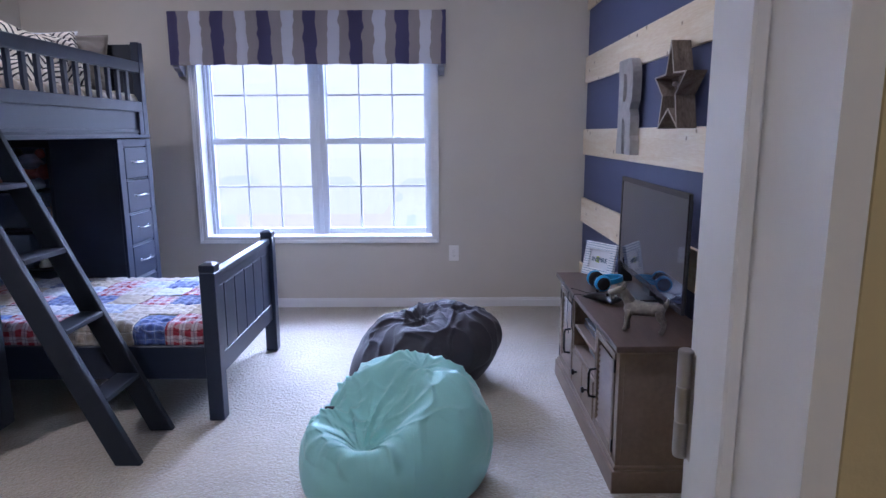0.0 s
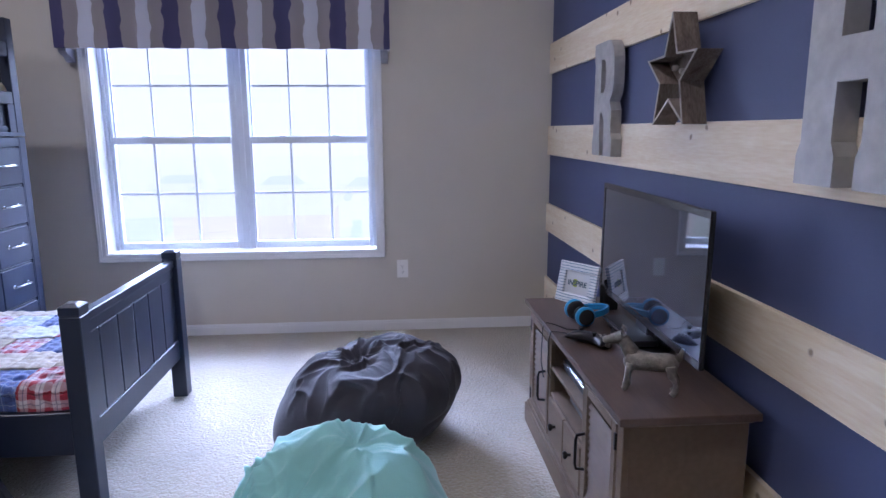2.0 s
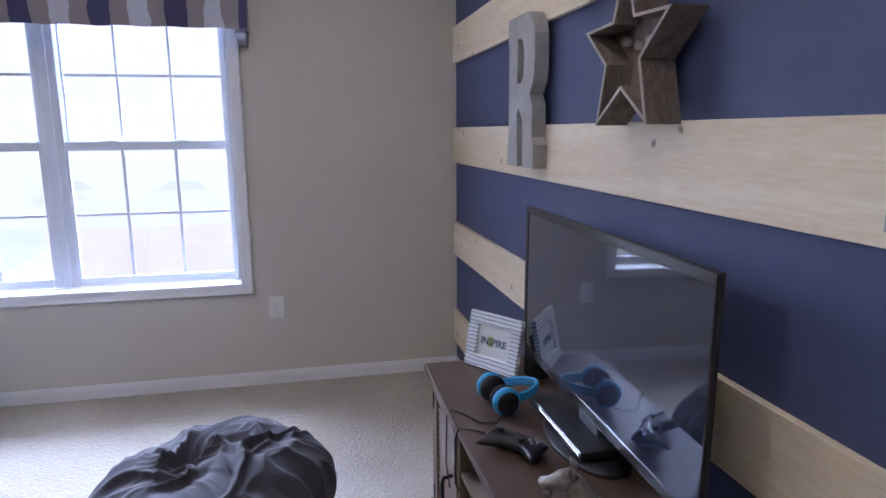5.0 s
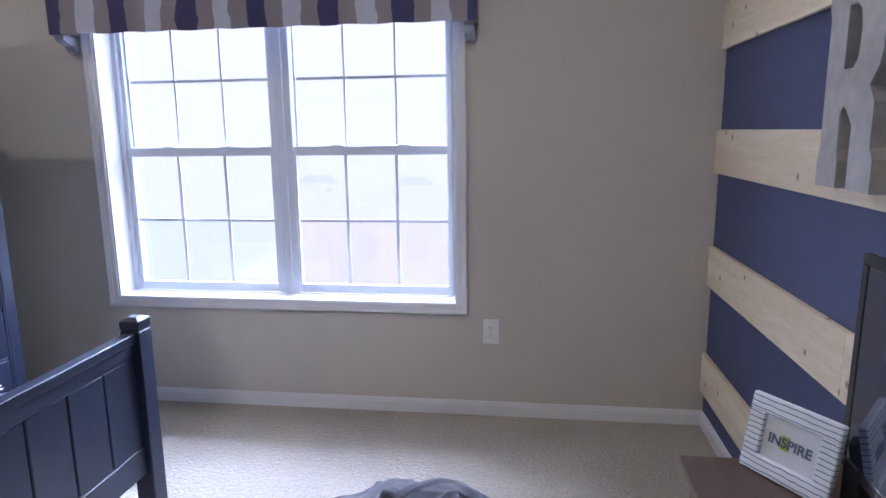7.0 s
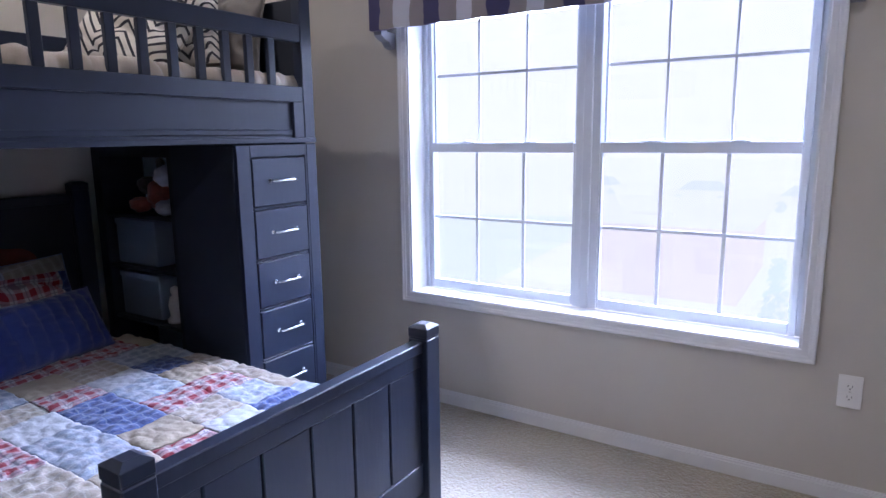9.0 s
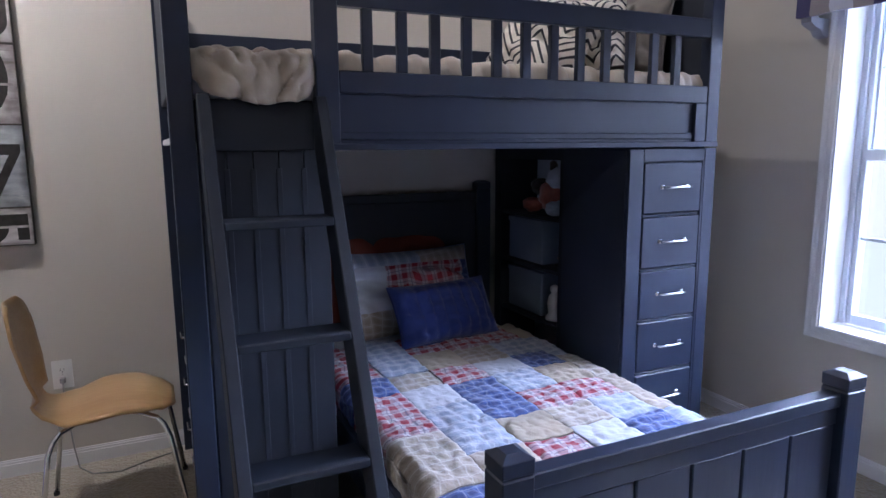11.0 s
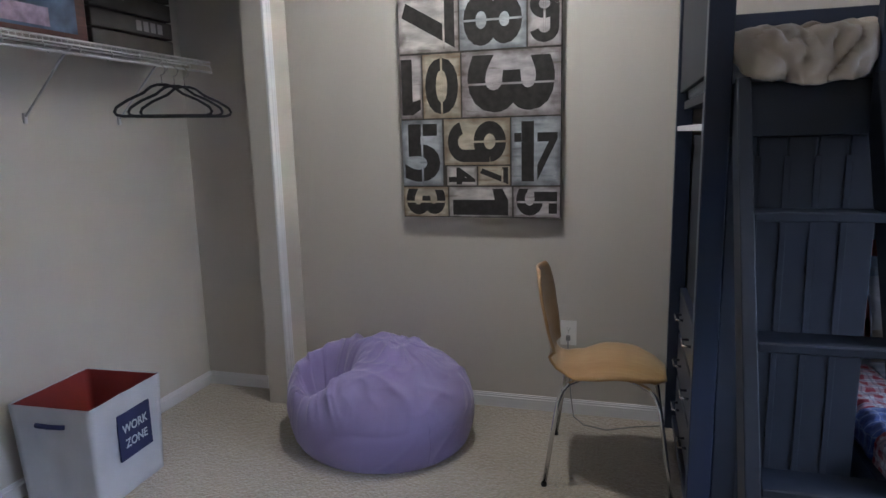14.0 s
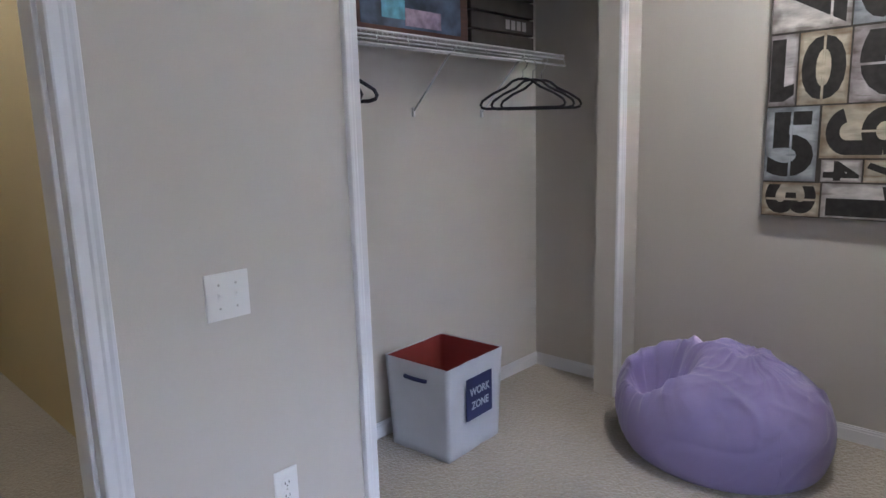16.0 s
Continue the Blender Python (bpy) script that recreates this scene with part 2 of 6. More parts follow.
M_BLACK = mat("black_plastic", (0.012, 0.012, 0.014), 0.28)
M_BLACKM = mat("black_matte", (0.015, 0.015, 0.017), 0.75)
# Black lifted towards blue: a faint reflected haze painted into the glass.
M_SCREEN = mat("screen_glass_haze", (0.026, 0.031, 0.052), 0.045, coat=0.6)
M_BEZEL = mat("dark_bezel", (0.022, 0.018, 0.018), 0.2)
M_MINT = mat("mint_cotton", (0.27, 0.53, 0.51), 0.85, vary=0.06, scale=4, bump=0.25, bscale=300, sheen=0.3)
M_CHARCOAL = mat("charcoal_cotton", (0.029, 0.026, 0.036), 0.8, vary=0.12, scale=4, bump=0.25, bscale=300, sheen=0.1)
M_PURPLE = mat("purple_cotton", (0.28, 0.235, 0.47), 0.85, vary=0.06, scale=4, bump=0.25, bscale=300, sheen=0.3)
M_CREAM = mat("cream_linen", (0.40, 0.34, 0.27), 0.5, vary=0.08, scale=6, bump=0.3, bscale=250, sheen=0.2)
M_WHITECLOTH = mat("white_cotton", (0.56, 0.58, 0.63), 0.9, vary=0.05, scale=8, bump=0.4, bscale=120)
M_TANCLOTH = mat("tan_cotton", (0.42, 0.36, 0.28), 0.9, vary=0.12, scale=8, bump=0.4, bscale=120)
M_LTBLUE = plaid("light_blue_check", (0.44, 0.48, 0.57), (0.28, 0.33, 0.45), (0.60, 0.62, 0.66), 0.052)
M_REDPLAID = plaid("red_plaid", (0.55, 0.50, 0.54), (0.29, 0.018, 0.040), (0.10, 0.08, 0.16), 0.056)
M_BLUEPLAID = plaid("blue_plaid", (0.075, 0.12, 0.34), (0.035, 0.055, 0.18), (0.28, 0.33, 0.50), 0.045)
M_CREAMPLAID = plaid("cream_check", (0.46, 0.42, 0.37), (0.36, 0.31, 0.25), (0.62, 0.60, 0.58), 0.045)
M_ROYAL = mat("royal_blue_knit", (0.020, 0.040, 0.215), 0.8, vary=0.15, scale=8, bump=0.5, bscale=120, sheen=0.4)
M_RUST = mat("rust_cotton", (0.22, 0.045, 0.025), 0.85, vary=0.1, scale=6, bump=0.3, bscale=150)
M_CHEVRON = mat("chevron_cotton", (0.6, 0.56, 0.5), 0.9, bump=0.2, bscale=200)
M_TINPAINT = mat("worn_grey_tin", (0.40, 0.39, 0.385), 0.5, metal=0.25, vary=0.14, scale=5, fine=0.10, fscale=28, bump=0.1, bscale=60)
M_BARN = wood("grey_barn_wood", (0.24, 0.195, 0.16), (0.09, 0.065, 0.05), "Z", 0.8, knots=0.5, ring=13, bump=0.5)
M_BARNEDGE = mat("pale_sawn_edge", (0.42, 0.38, 0.35), 0.8, vary=0.15, scale=25)
M_BEECH = wood("light_beech_veneer", (0.46, 0.30, 0.145), (0.37, 0.22, 0.09), "Y", 0.32, ring=6, bump=0.04)
M_HAMPER = mat("pale_grey_canvas", (0.52, 0.53, 0.57), 0.85, vary=0.05, scale=5, bump=0.3, bscale=260)
M_REDLIN = mat("red_lining", (0.21, 0.024, 0.020), 0.85, vary=0.1, scale=5)
M_NAVYCLOTH = mat("navy_cloth", (0.02, 0.025, 0.09), 0.85, vary=0.1, scale=20)
M_INK = mat("light_ink", (0.45, 0.48, 0.55), 0.8)
M_WIRE = mat("white_coated_wire", (0.66, 0.66, 0.67), 0.4)
M_HANGER = mat("dark_velvet_hanger", (0.022, 0.022, 0.028), 0.85)
M_VALANCE = stripes(mat("striped_valance_fabric", (0.4, 0.4, 0.4), 0.9, bump=0.2, bscale=300), "X", 0.3215,
    [(0.0, (0.06, 0.055, 0.135)), (0.27, (0.27, 0.245, 0.26)), (0.52, (0.52, 0.53, 0.62)), (0.77, (0.27, 0.245, 0.26))], wave=0.05, wave_scale=11)
M_STENCIL = mat("black_stencil_paint", (0.022, 0.019, 0.017), 0.7, vary=0.5, scale=30)
M_LAMPGLOW = bpy.data.materials.new("lamp_lens")
M_LAMPGLOW.use_nodes = True
M_LAMPGLOW.node_tree.nodes["Principled BSDF"].inputs["Emission Color"].default_value = (1, 0.82, 0.6, 1)
M_LAMPGLOW.node_tree.nodes["Principled BSDF"].inputs["Emission Strength"].default_value = 6
M_GLASS = bpy.data.materials.new("clear_glass")
M_GLASS.use_nodes = True
gb = M_GLASS.node_tree.nodes["Principled BSDF"]
gb.inputs["Transmission Weight"].default_value, gb.inputs["Roughness"].default_value = 1.0, 0.0
gb.inputs["IOR"].default_value = 1.45


# ---- building helpers ----
def B():
    return bmesh.new()


def box(bm, x0, x1, y0, y1, z0, z1, bev=0.0, seg=1):
    """A box between two corners, its edges rounded by bev."""
    r = bmesh.ops.create_cube(bm, size=1.0)
    vs = r["verts"]
    bmesh.ops.transform(bm, matrix=Matrix.LocRotScale(((x0 + x1) / 2, (y0 + y1) / 2, (z0 + z1) / 2), None, (x1 - x0, y1 - y0, z1 - z0)), verts=vs)
    if bev:
        es = list({e for v in vs for e in v.link_edges})
        bmesh.ops.bevel(bm, geom=es, offset=bev, segments=seg, affect="EDGES", profile=0.6)
    return bm


def prism(bm, pts, axis, a, b):
    """A flat outline pushed along an axis from a to b. pts are (u, v) in the two other axes, in the order x, y, z."""
    def at(u, v, w):
        return {"X": (w, u, v), "Y": (u, w, v), "Z": (u, v, w)}[axis]
    lo = [bm.verts.new(at(u, v, a)) for u, v in pts]
    hi = [bm.verts.new(at(u, v, b)) for u, v in pts]
    n = len(pts)
    bm.faces.new(lo)
    bm.faces.new(hi[::-1])
    for i in range(n):
        bm.faces.new((lo[i], hi[i], hi[(i + 1) % n], lo[(i + 1) % n]))
    bmesh.ops.recalc_face_normals(bm, faces=bm.faces[:])
    return bm


def tube(bm, pts, r, n=8, closed=False):
    """A round bar along points."""
    rings = []
    pts = [Vector(p) for p in pts]
    up = None
    for i, p in enumerate(pts):
        if closed:
            d = pts[(i + 1) % len(pts)] - pts[i - 1]
        else:
            d = pts[min(i + 1, len(pts) - 1)] - pts[max(i - 1, 0)]
        d.normalize()
        if up is None:
            up = d.orthogonal().normalized()
        up = (up - d * up.dot(d)).normalized()
        side = d.cross(up)
        rings.append([bm.verts.new(p + up * (r * math.cos(2 * math.pi * k / n)) + side * (r * math.sin(2 * math.pi * k / n))) for k in range(n)])
    m = len(rings)
    for i in range(m if closed else m - 1):
        a, b = rings[i], rings[(i + 1) % m]
        for k in range(n):
            f = bm.faces.new((a[k], a[(k + 1) % n], b[(k + 1) % n], b[k]))
            f.smooth = True
    if not closed:
        bm.faces.new(rings[0][::-1])
        bm.faces.new(rings[-1])
    return bm


def lathe(bm, prof, center, n=24, axis="Z"):
    """Turns (radius, height) pairs round an axis through the centre."""
    rings = []
    for r, h in prof:
        ring = []
        for k in range(n):
            a = 2 * math.pi * k / n
            c, s = r * math.cos(a), r * math.sin(a)
            o = {"Z": (c, s, h), "X": (h, c, s), "Y": (c, h, s)}[axis]
            ring.append(bm.verts.new(Vector(center) + Vector(o)))
        rings.append(ring)
    for a, b in zip(rings, rings[1:]):
        for k in range(n):
            f = bm.faces.new((a[k], a[(k + 1) % n], b[(k + 1) % n], b[k]))
            f.smooth = True
    bm.faces.new(rings[0][::-1])
    bm.faces.new(rings[-1])
    bmesh.ops.recalc_face_normals(bm, faces=bm.faces[:])
    return bm


def thing(name, m, label, category, group="", kind=""):
    """A top-level empty at the thing's base."""
    ob = new(name)
    ob.empty_display_size = 0.1
    ob.matrix_basis = m if isinstance(m, Matrix) else Matrix.Translation(m)
    return tagged(ob, label, category, group, kind)


def mesh_of(bm, name, material, smooth=False):
    me = bpy.data.meshes.new(name)
    bmesh.ops.recalc_face_normals(bm, faces=bm.faces[:])
    bm.to_mesh(me)
    bm.free()
    for m in (material if isinstance(material, (list, tuple)) else [material]):
        me.materials.append(m)
    if smooth:
        me.shade_smooth()
    return me


def part(name, bm, material, parent, label="", world=True, smooth=False):
    """One mesh object under a thing or part. world: the mesh is in room coordinates."""
    root = parent
    while root.parent:
        root = root.parent
    if world:
        bm.transform(root.matrix_basis.inverted())
    ob = new(name, mesh_of(bm, name, material, smooth))
    ob.parent = parent
    return tagged(ob, label)


def solid(name, bm, material, label="", category="", kind="", group="", smooth=False):
    """A thing or piece of the setting that is one mesh, in room coordinates."""
    ob = new(name, mesh_of(bm, name, material, smooth))
    return tagged(ob, label, category, group, kind)


def glyph(text, size, depth=0.002, bold=0.0):
    """A mesh of letters in the built-in font, centred on the origin in x and y, facing +z; returns vertices and faces."""
    cu = bpy.data.curves.new("glyph", "FONT")
    cu.body, cu.size, cu.extrude, cu.offset = text, size, depth / 2, bold
    cu.align_x, cu.resolution_u = "CENTER", 4
    ob = bpy.data.objects.new("glyph", cu)
    me = bpy.data.meshes.new_from_object(ob)
    vs = np.array([v.co[:] for v in me.vertices])
    mid = (vs.max(0) + vs.min(0)) / 2
    for v in me.vertices:
        v.co = v.co - Vector(mid)
    span = vs.max(0) - vs.min(0)
    bpy.data.objects.remove(ob)
    return me, span


# ---- room shell ----
XL, XR, YN, YF, ZC = -2.85, 1.22, 1.56, 5.83, 2.74
CX0, CX1, CY0 = -2.80, -0.80, 0.98          # closet
OX0, OX1, OZ = -2.63, -1.075, 2.05          # closet opening
DX0, DX1, DZ = -0.285, 0.367, 2.05          # door opening
WX0, WX1, WZ0, WZ1 = -1.629, 0.085, 0.550, 1.990  # window opening
T = 0.105

solid("floor", box(B(), -3.1, 1.4, -1.6, 6.0, -0.10, 0.0), M_CARPET, "beige cut-pile carpet with slight tread marks", "floor", "structure")
solid("ceiling", box(B(), -3.1, 1.4, -1.6, 6.12, ZC, ZC + 0.1), M_CEIL, "plain white ceiling", "ceiling", "structure")
solid("wall_west", box(B(), XL - T, XL, 0.86, 6.0, 0, ZC), M_WALL, "greige painted wall", "wall", "structure")
solid("wall_east", box(B(), XR, XR + T, 1.44, 6.0, 0, ZC), M_BLUE, "navy blue painted accent wall", "wall", "structure")
bm = B()
WT = 0.18
box(bm, XL, WX0, YF, YF + WT, 0, ZC)
box(bm, WX1, XR, YF, YF + WT, 0, ZC)
box(bm, WX0, WX1, YF, YF + WT, 0, WZ0 - 0.02)
box(bm, WX0, WX1, YF, YF + WT, WZ1, ZC)
solid("wall_north", bm, M_WALL, "greige painted wall with a double window", "wall", "structure")
bm = B()
box(bm, XL, OX0, YN - T, YN, 0, ZC)
box(bm, OX0, OX1, YN - T, YN, OZ, ZC)
box(bm, OX1, DX0 - 0.02, YN - T, YN, 0, ZC)
box(bm, DX0 - 0.02, DX1 + 0.02, YN - T, YN, DZ + 0.02, ZC)
box(bm, DX1 + 0.02, XR, YN - T, YN, 0, ZC)
solid("wall_south", bm, M_WALL, "greige painted wall with closet and doorway", "wall", "structure")
for q in ((XL, CX1 + T, CY0 - T, CY0), (XL, CX0, CY0, YN - T), (CX1, CX1 + T, CY0, YN - T)):
    solid("wall_closet", box(B(), *q, 0, ZC), M_WALL, "greige painted closet wall", "wall", "structure")
# hall: two facing walls and the ends
bm = B()
box(bm, CX1 + T, XR + T, -1.6, -1.5, 0, ZC)
box(bm, CX1 + T, CX1 + T + 0.02, -1.5, YN - T - 0.001, 0, ZC)
box(bm, 1.10, XR + T, -1.5, YN - T - 0.001, 0, ZC)
solid("wall_hall", bm, M_YELLOW, "pale yellow painted hall walls", "wall", "structure")
bm = B()
box(bm, DX1 + 0.02, 1.10, 1.402, YN - T - 0.001, 0, ZC)
box(bm, CX1 + T + 0.02, DX0 - 0.02, 1.402, YN - T - 0.001, 0, ZC)
box(bm, DX0 - 0.02, DX1 + 0.02, 1.402, YN - T - 0.001, DZ + 0.02, ZC)
solid("wall_hall", bm, M_YELLOW, "pale yellow painted hall wall round the doorway", "wall", "structure")


def base_run(name, x0, y0, x1, y1, nx, ny):
    """Baseboard from one point to another, standing off the wall towards (nx, ny): board and a thinner moulded lip."""
    bm = B()
    for t, z0, z1 in ((0.013, 0, 0.052), (0.009, 0.052, 0.062), (0.005, 0.062, 0.069)):
        xs, ys = sorted((x0, x1)), sorted((y0, y1))
        if nx:
            xs = sorted((x0, x0 + nx * t))
        else:
            ys = sorted((y0, y0 + ny * t))
        box(bm, xs[0], xs[1], ys[0], ys[1], z0, z1)
    solid(name, bm, M_TRIM, "white moulded baseboard", "baseboard", "structure")


base_run("baseboard", XL, YF, XR, YF, 0, -1)
base_run("baseboard", XL, YN, XL, YF - 0.014, 1, 0)
base_run("baseboard", XR, YN, XR, YF - 0.014, -1, 0)
base_run("baseboard", XL + 0.014, YN, OX0 - 0.06, YN, 0, 1)
base_run("baseboard", OX1 + 0.056, YN, DX0 - 0.075, YN, 0, 1)
base_run("baseboard", DX1 + 0.075, YN, XR - 0.014, YN, 0, 1)
base_run("baseboard", CX0, CY0, CX1, CY0, 0, 1)
base_run("baseboard", CX0, CY0 + 0.014, CX0, YN - T, 1, 0)
base_run("baseboard", CX1, CY0 + 0.014, CX1, YN - T, -1, 0)

# casings
PROFILE = ((0.0, 0.0), (0.0, 0.008), (0.004, 0.011), (0.026, 0.012), (0.032, 0.015), (0.040, 0.016), (0.048, 0.019), (0.055, 0.019), (0.057, 0.016), (0.057, 0.0))


def casing(name, x0, x1, ztop, y, ny, w=1.0, label="white moulded door casing"):
    """Moulded trim with mitred corners on three sides of an opening in a wall that faces (0, ny)."""
    bm = B()
    rows = []
    for a, t in PROFILE:
        a, yy = a * w, y + ny * t
        rows.append([bm.verts.new(p) for p in ((x0 - a, yy, 0), (x0 - a, yy, ztop + a), (x1 + a, yy, ztop + a), (x1 + a, yy, 0))])
    for p, q in zip(rows, rows[1:] + rows[:1]):
        for k in range(3):
            bm.faces.new((p[k], q[k], q[k + 1], p[k + 1]))
    bm.faces.new([p[0] for p in rows])
    bm.faces.new([p[3] for p in rows])
    solid(name, bm, M_TRIM, label, "trim", "structure")


casing("trim_closet", OX0, OX1, OZ, YN, 1, 0.95, "white moulded closet casing")
casing("trim_door", DX0, DX1, DZ, YN, 1)
bm = B()
YH = 1.402                                   # hall face of the wall round the doorway
for a, b in ((DX0 - 0.02, DX0), (DX1, DX1 + 0.02)):
    box(bm, a, b, YH + 0.002, YN, 0, DZ + 0.02)
box(bm, DX0, DX1, YH + 0.002, YN, DZ, DZ + 0.02)
box(bm, DX0, DX0 + 0.011, 1.481, 1.532, 0, DZ, 0.002)
box(bm, DX1 - 0.011, DX1, 1.481, 1.532, 0, DZ, 0.002)
box(bm, DX0 + 0.011, DX1 - 0.011, 1.481, 1.532, DZ - 0.011, DZ, 0.002)
solid("door_1", bm, M_TRIM, "white painted door jamb with a stop", "door frame", "structure")

hinge = thing("door_hinge", (DX1, YN, 1.06), "worn brushed nickel door hinge on the white jamb", "hinge")
part("leaf", box(B(), DX1 - 0.0026, DX1 - 0.0004, YN - 0.036, YN - 0.002, 1.058, 1.148, 0.0008), M_NICKEL, hinge)
for k in range(3):
    part("knuckle", lathe(B(), [(0.0062, 0), (0.0068, 0.002), (0.0068, 0.029), (0.0062, 0.031)], (DX1 - 0.004, YN + 0.006, 1.057 + 0.0305 * k), 12), M_NICKEL, hinge)

# window
bm = B()
rows = []
for a, t in PROFILE:
    a, yy = a * 0.86, YF - t
    rows.append([bm.verts.new(p) for p in ((WX0 - a, yy, WZ0 - a), (WX0 - a, yy, WZ1 + a), (WX1 + a, yy, WZ1 + a), (WX1 + a, yy, WZ0 - a))])
for p, q in zip(rows, rows[1:] + rows[:1]):
    for k in range(4):
        bm.faces.new((p[k], q[k], q[(k + 1) % 4], p[(k + 1) % 4]))
box(bm, WX0, WX0 + 0.008, YF - 0.004, YF + 0.12, WZ0, WZ1)
box(bm, WX1 - 0.008, WX1, YF - 0.004, YF + 0.12, WZ0, WZ1)
box(bm, WX0 + 0.008, WX1 - 0.008, YF - 0.008, YF + 0.12, WZ0 - 0.012, WZ0 + 0.004, 0.002)
box(bm, WX0 + 0.008, WX1 - 0.008, YF - 0.004, YF + 0.12, WZ1 - 0.008, WZ1)
solid("trim_window", bm, M_TRIM, "white painted window casing, jambs and stool", "trim", "structure")

win = thing("window_1", (-0.77, YF + 0.15, WZ0), "white vinyl double-hung twin window with grilles", "window", kind="structure")
yw = YF + 0.13
SASH = ((-1.577, -0.838), (-0.716, 0.033))
frame_x = ((WX0 + 0.008, SASH[0][0]), (SASH[1][1], WX1 - 0.008))
GZ0, GM0, GM1, GZ1 = 0.600, 1.240, 1.285, 1.925
bm = B()
for a, b in frame_x:
    box(bm, a, (a + b) / 2, yw - 0.012, yw + 0.05, WZ0 + 0.004, WZ1 - 0.008, 0.002)
    box(bm, (a + b) / 2, b, yw + 0.002, yw + 0.05, WZ0 + 0.004, WZ1 - 0.008, 0.002)
box(bm, -0.831, -0.723, yw - 0.008, yw + 0.05, WZ0 + 0.004, WZ1 - 0.008, 0.002)
box(bm, -0.797, -0.757, yw - 0.018, yw - 0.008, WZ0 + 0.004, WZ1 - 0.008, 0.003)
box(bm, frame_x[0][1], -0.831, yw + 0.010, yw + 0.05, WZ1 - 0.066, WZ1 - 0.008, 0.002)
box(bm, -0.723, SASH[1][1], yw + 0.010, yw + 0.05, WZ1 - 0.066, WZ1 - 0.008, 0.002)
part("window_frame", bm, M_VINYL, win)
for i, (a, b) in enumerate(SASH):
    low = B()
    e = 0.030
    box(low, a - (0.008 if i == 0 else 0.0065), a + 0.004, yw - 0.004, yw + 0.022, WZ0 + 0.010, GM1 - 0.002, 0.002)
    box(low, b - 0.004, b + 0.0065 if i == 0 else b + 0.008, yw - 0.004, yw + 0.022, WZ0 + 0.010, GM1 - 0.002, 0.002)
    box(low, a + 0.004, b - 0.004, yw - 0.006, yw + 0.022, WZ0 + 0.006, GZ0, 0.003)
    box(low, a + 0.004, b - 0.004, yw - 0.010, yw + 0.022, GM0, GM1, 0.003)
    part("lower_sash", low, M_VINYL, win)
    up = B()
    box(up, a - 0.002, a + 0.010, yw + 0.024, yw + 0.045, GM0, GZ1 + 0.02, 0.002)
    box(up, b - 0.010, b + 0.002, yw + 0.024, yw + 0.045, GM0, GZ1 + 0.02, 0.002)
    box(up, a + 0.010, b - 0.010, yw + 0.024, yw + 0.045, GM0 + 0.004, GM1 + 0.004, 0.002)
    box(up, a + 0.010, b - 0.010, yw + 0.024, yw + 0.045, GZ1, GZ1 + 0.02, 0.002)
    part("upper_sash", up, M_VINYL, win)
    for z0, z1, yy in ((GZ0, GM0, yw + 0.010), (GM1, GZ1, yw + 0.034)):
        g = B()
        for k in (1, 2):
            x = a + (b - a) * k / 3
            gw = 0.0075 if z0 == GZ0 else 0.005
            box(g, x - gw, x + gw, yy - 0.0025, yy + 0.0025, z0, z1)
        zz = (z0 + z1) / 2
        box(g, a, b, yy - 0.0035, yy + 0.0035, zz - 0.0065, zz + 0.0065)
        part("grille", g, M_VINYL, win)
        p = part("pane", box(B(), a, b, yy + 0.0045, yy + 0.0065, z0, z1), M_GLASS, win)
        p.visible_shadow = False
    for k in (0.28, 0.72):
        x = a + (b - a) * k
        lk = B()
        lathe(lk, [(0.030, 0.0), (0.029, 0.006), (0.016, 0.012), (0.008, 0.014)], (x, yw - 0.0, GM1 - 0.001), 16)
        box(lk, x - 0.034, x + 0.034, yw - 0.012, yw + 0.008, GM1 - 0.002, GM1 + 0.004, 0.0015)
        part("sash_lock", lk, M_VINYL, win)

# valance box with fabric, on two small corbels
val = thing("window_valance", (-0.78, YF, 1.80), "box valance in wavy navy, taupe and pale blue stripes", "valance")
bm = B()
nx, nz = 120, 1
VX0, VX1, VZ0, VZ1, VY = -1.752, 0.190, 1.800, 2.162, 5.700
def vfront(x):
    return VY + 0.0035 * math.sin(x * 24.0) + 0.002 * math.sin(x * 57.0 + 1)
cols = []
for i in range(nx + 1):
    x = VX0 + (VX1 - VX0) * i / nx
    y = vfront(x)
    cols.append([bm.verts.new(c) for c in ((x, y, VZ0 + 0.002 * math.sin(x * 31)), (x, y, VZ1), (x, y + 0.012, VZ1), (x, y + 0.012, VZ0 + 0.002 * math.sin(x * 31)))])
for a, b in zip(cols, cols[1:]):
    for k in range(4):
        bm.faces.new((a[k], b[k], b[(k + 1) % 4], a[(k + 1) % 4]))
bm.faces.new(cols[0])
bm.faces.new(cols[-1][::-1])
part("front_panel", bm, M_VALANCE, val)
M_VSIDE = mat("valance_side_fabric", (0.42, 0.40, 0.42), 0.9, bump=0.2, bscale=300)
part("side_panel", box(B(), VX0, VX0 + 0.012, VY + 0.014, YF - 0.001, VZ0, VZ1, 0.002), M_VSIDE, val, "plain taupe fabric side")
part("side_panel", box(B(), VX1 - 0.012, VX1, VY + 0.014, YF - 0.001, VZ0, VZ1, 0.002), M_VSIDE, val, "plain taupe fabric side")
part("top_board", box(B(), VX0 + 0.012, VX1 - 0.012, VY + 0.014, YF - 0.001, VZ1 - 0.02, VZ1 - 0.002), M_TRIM, val)
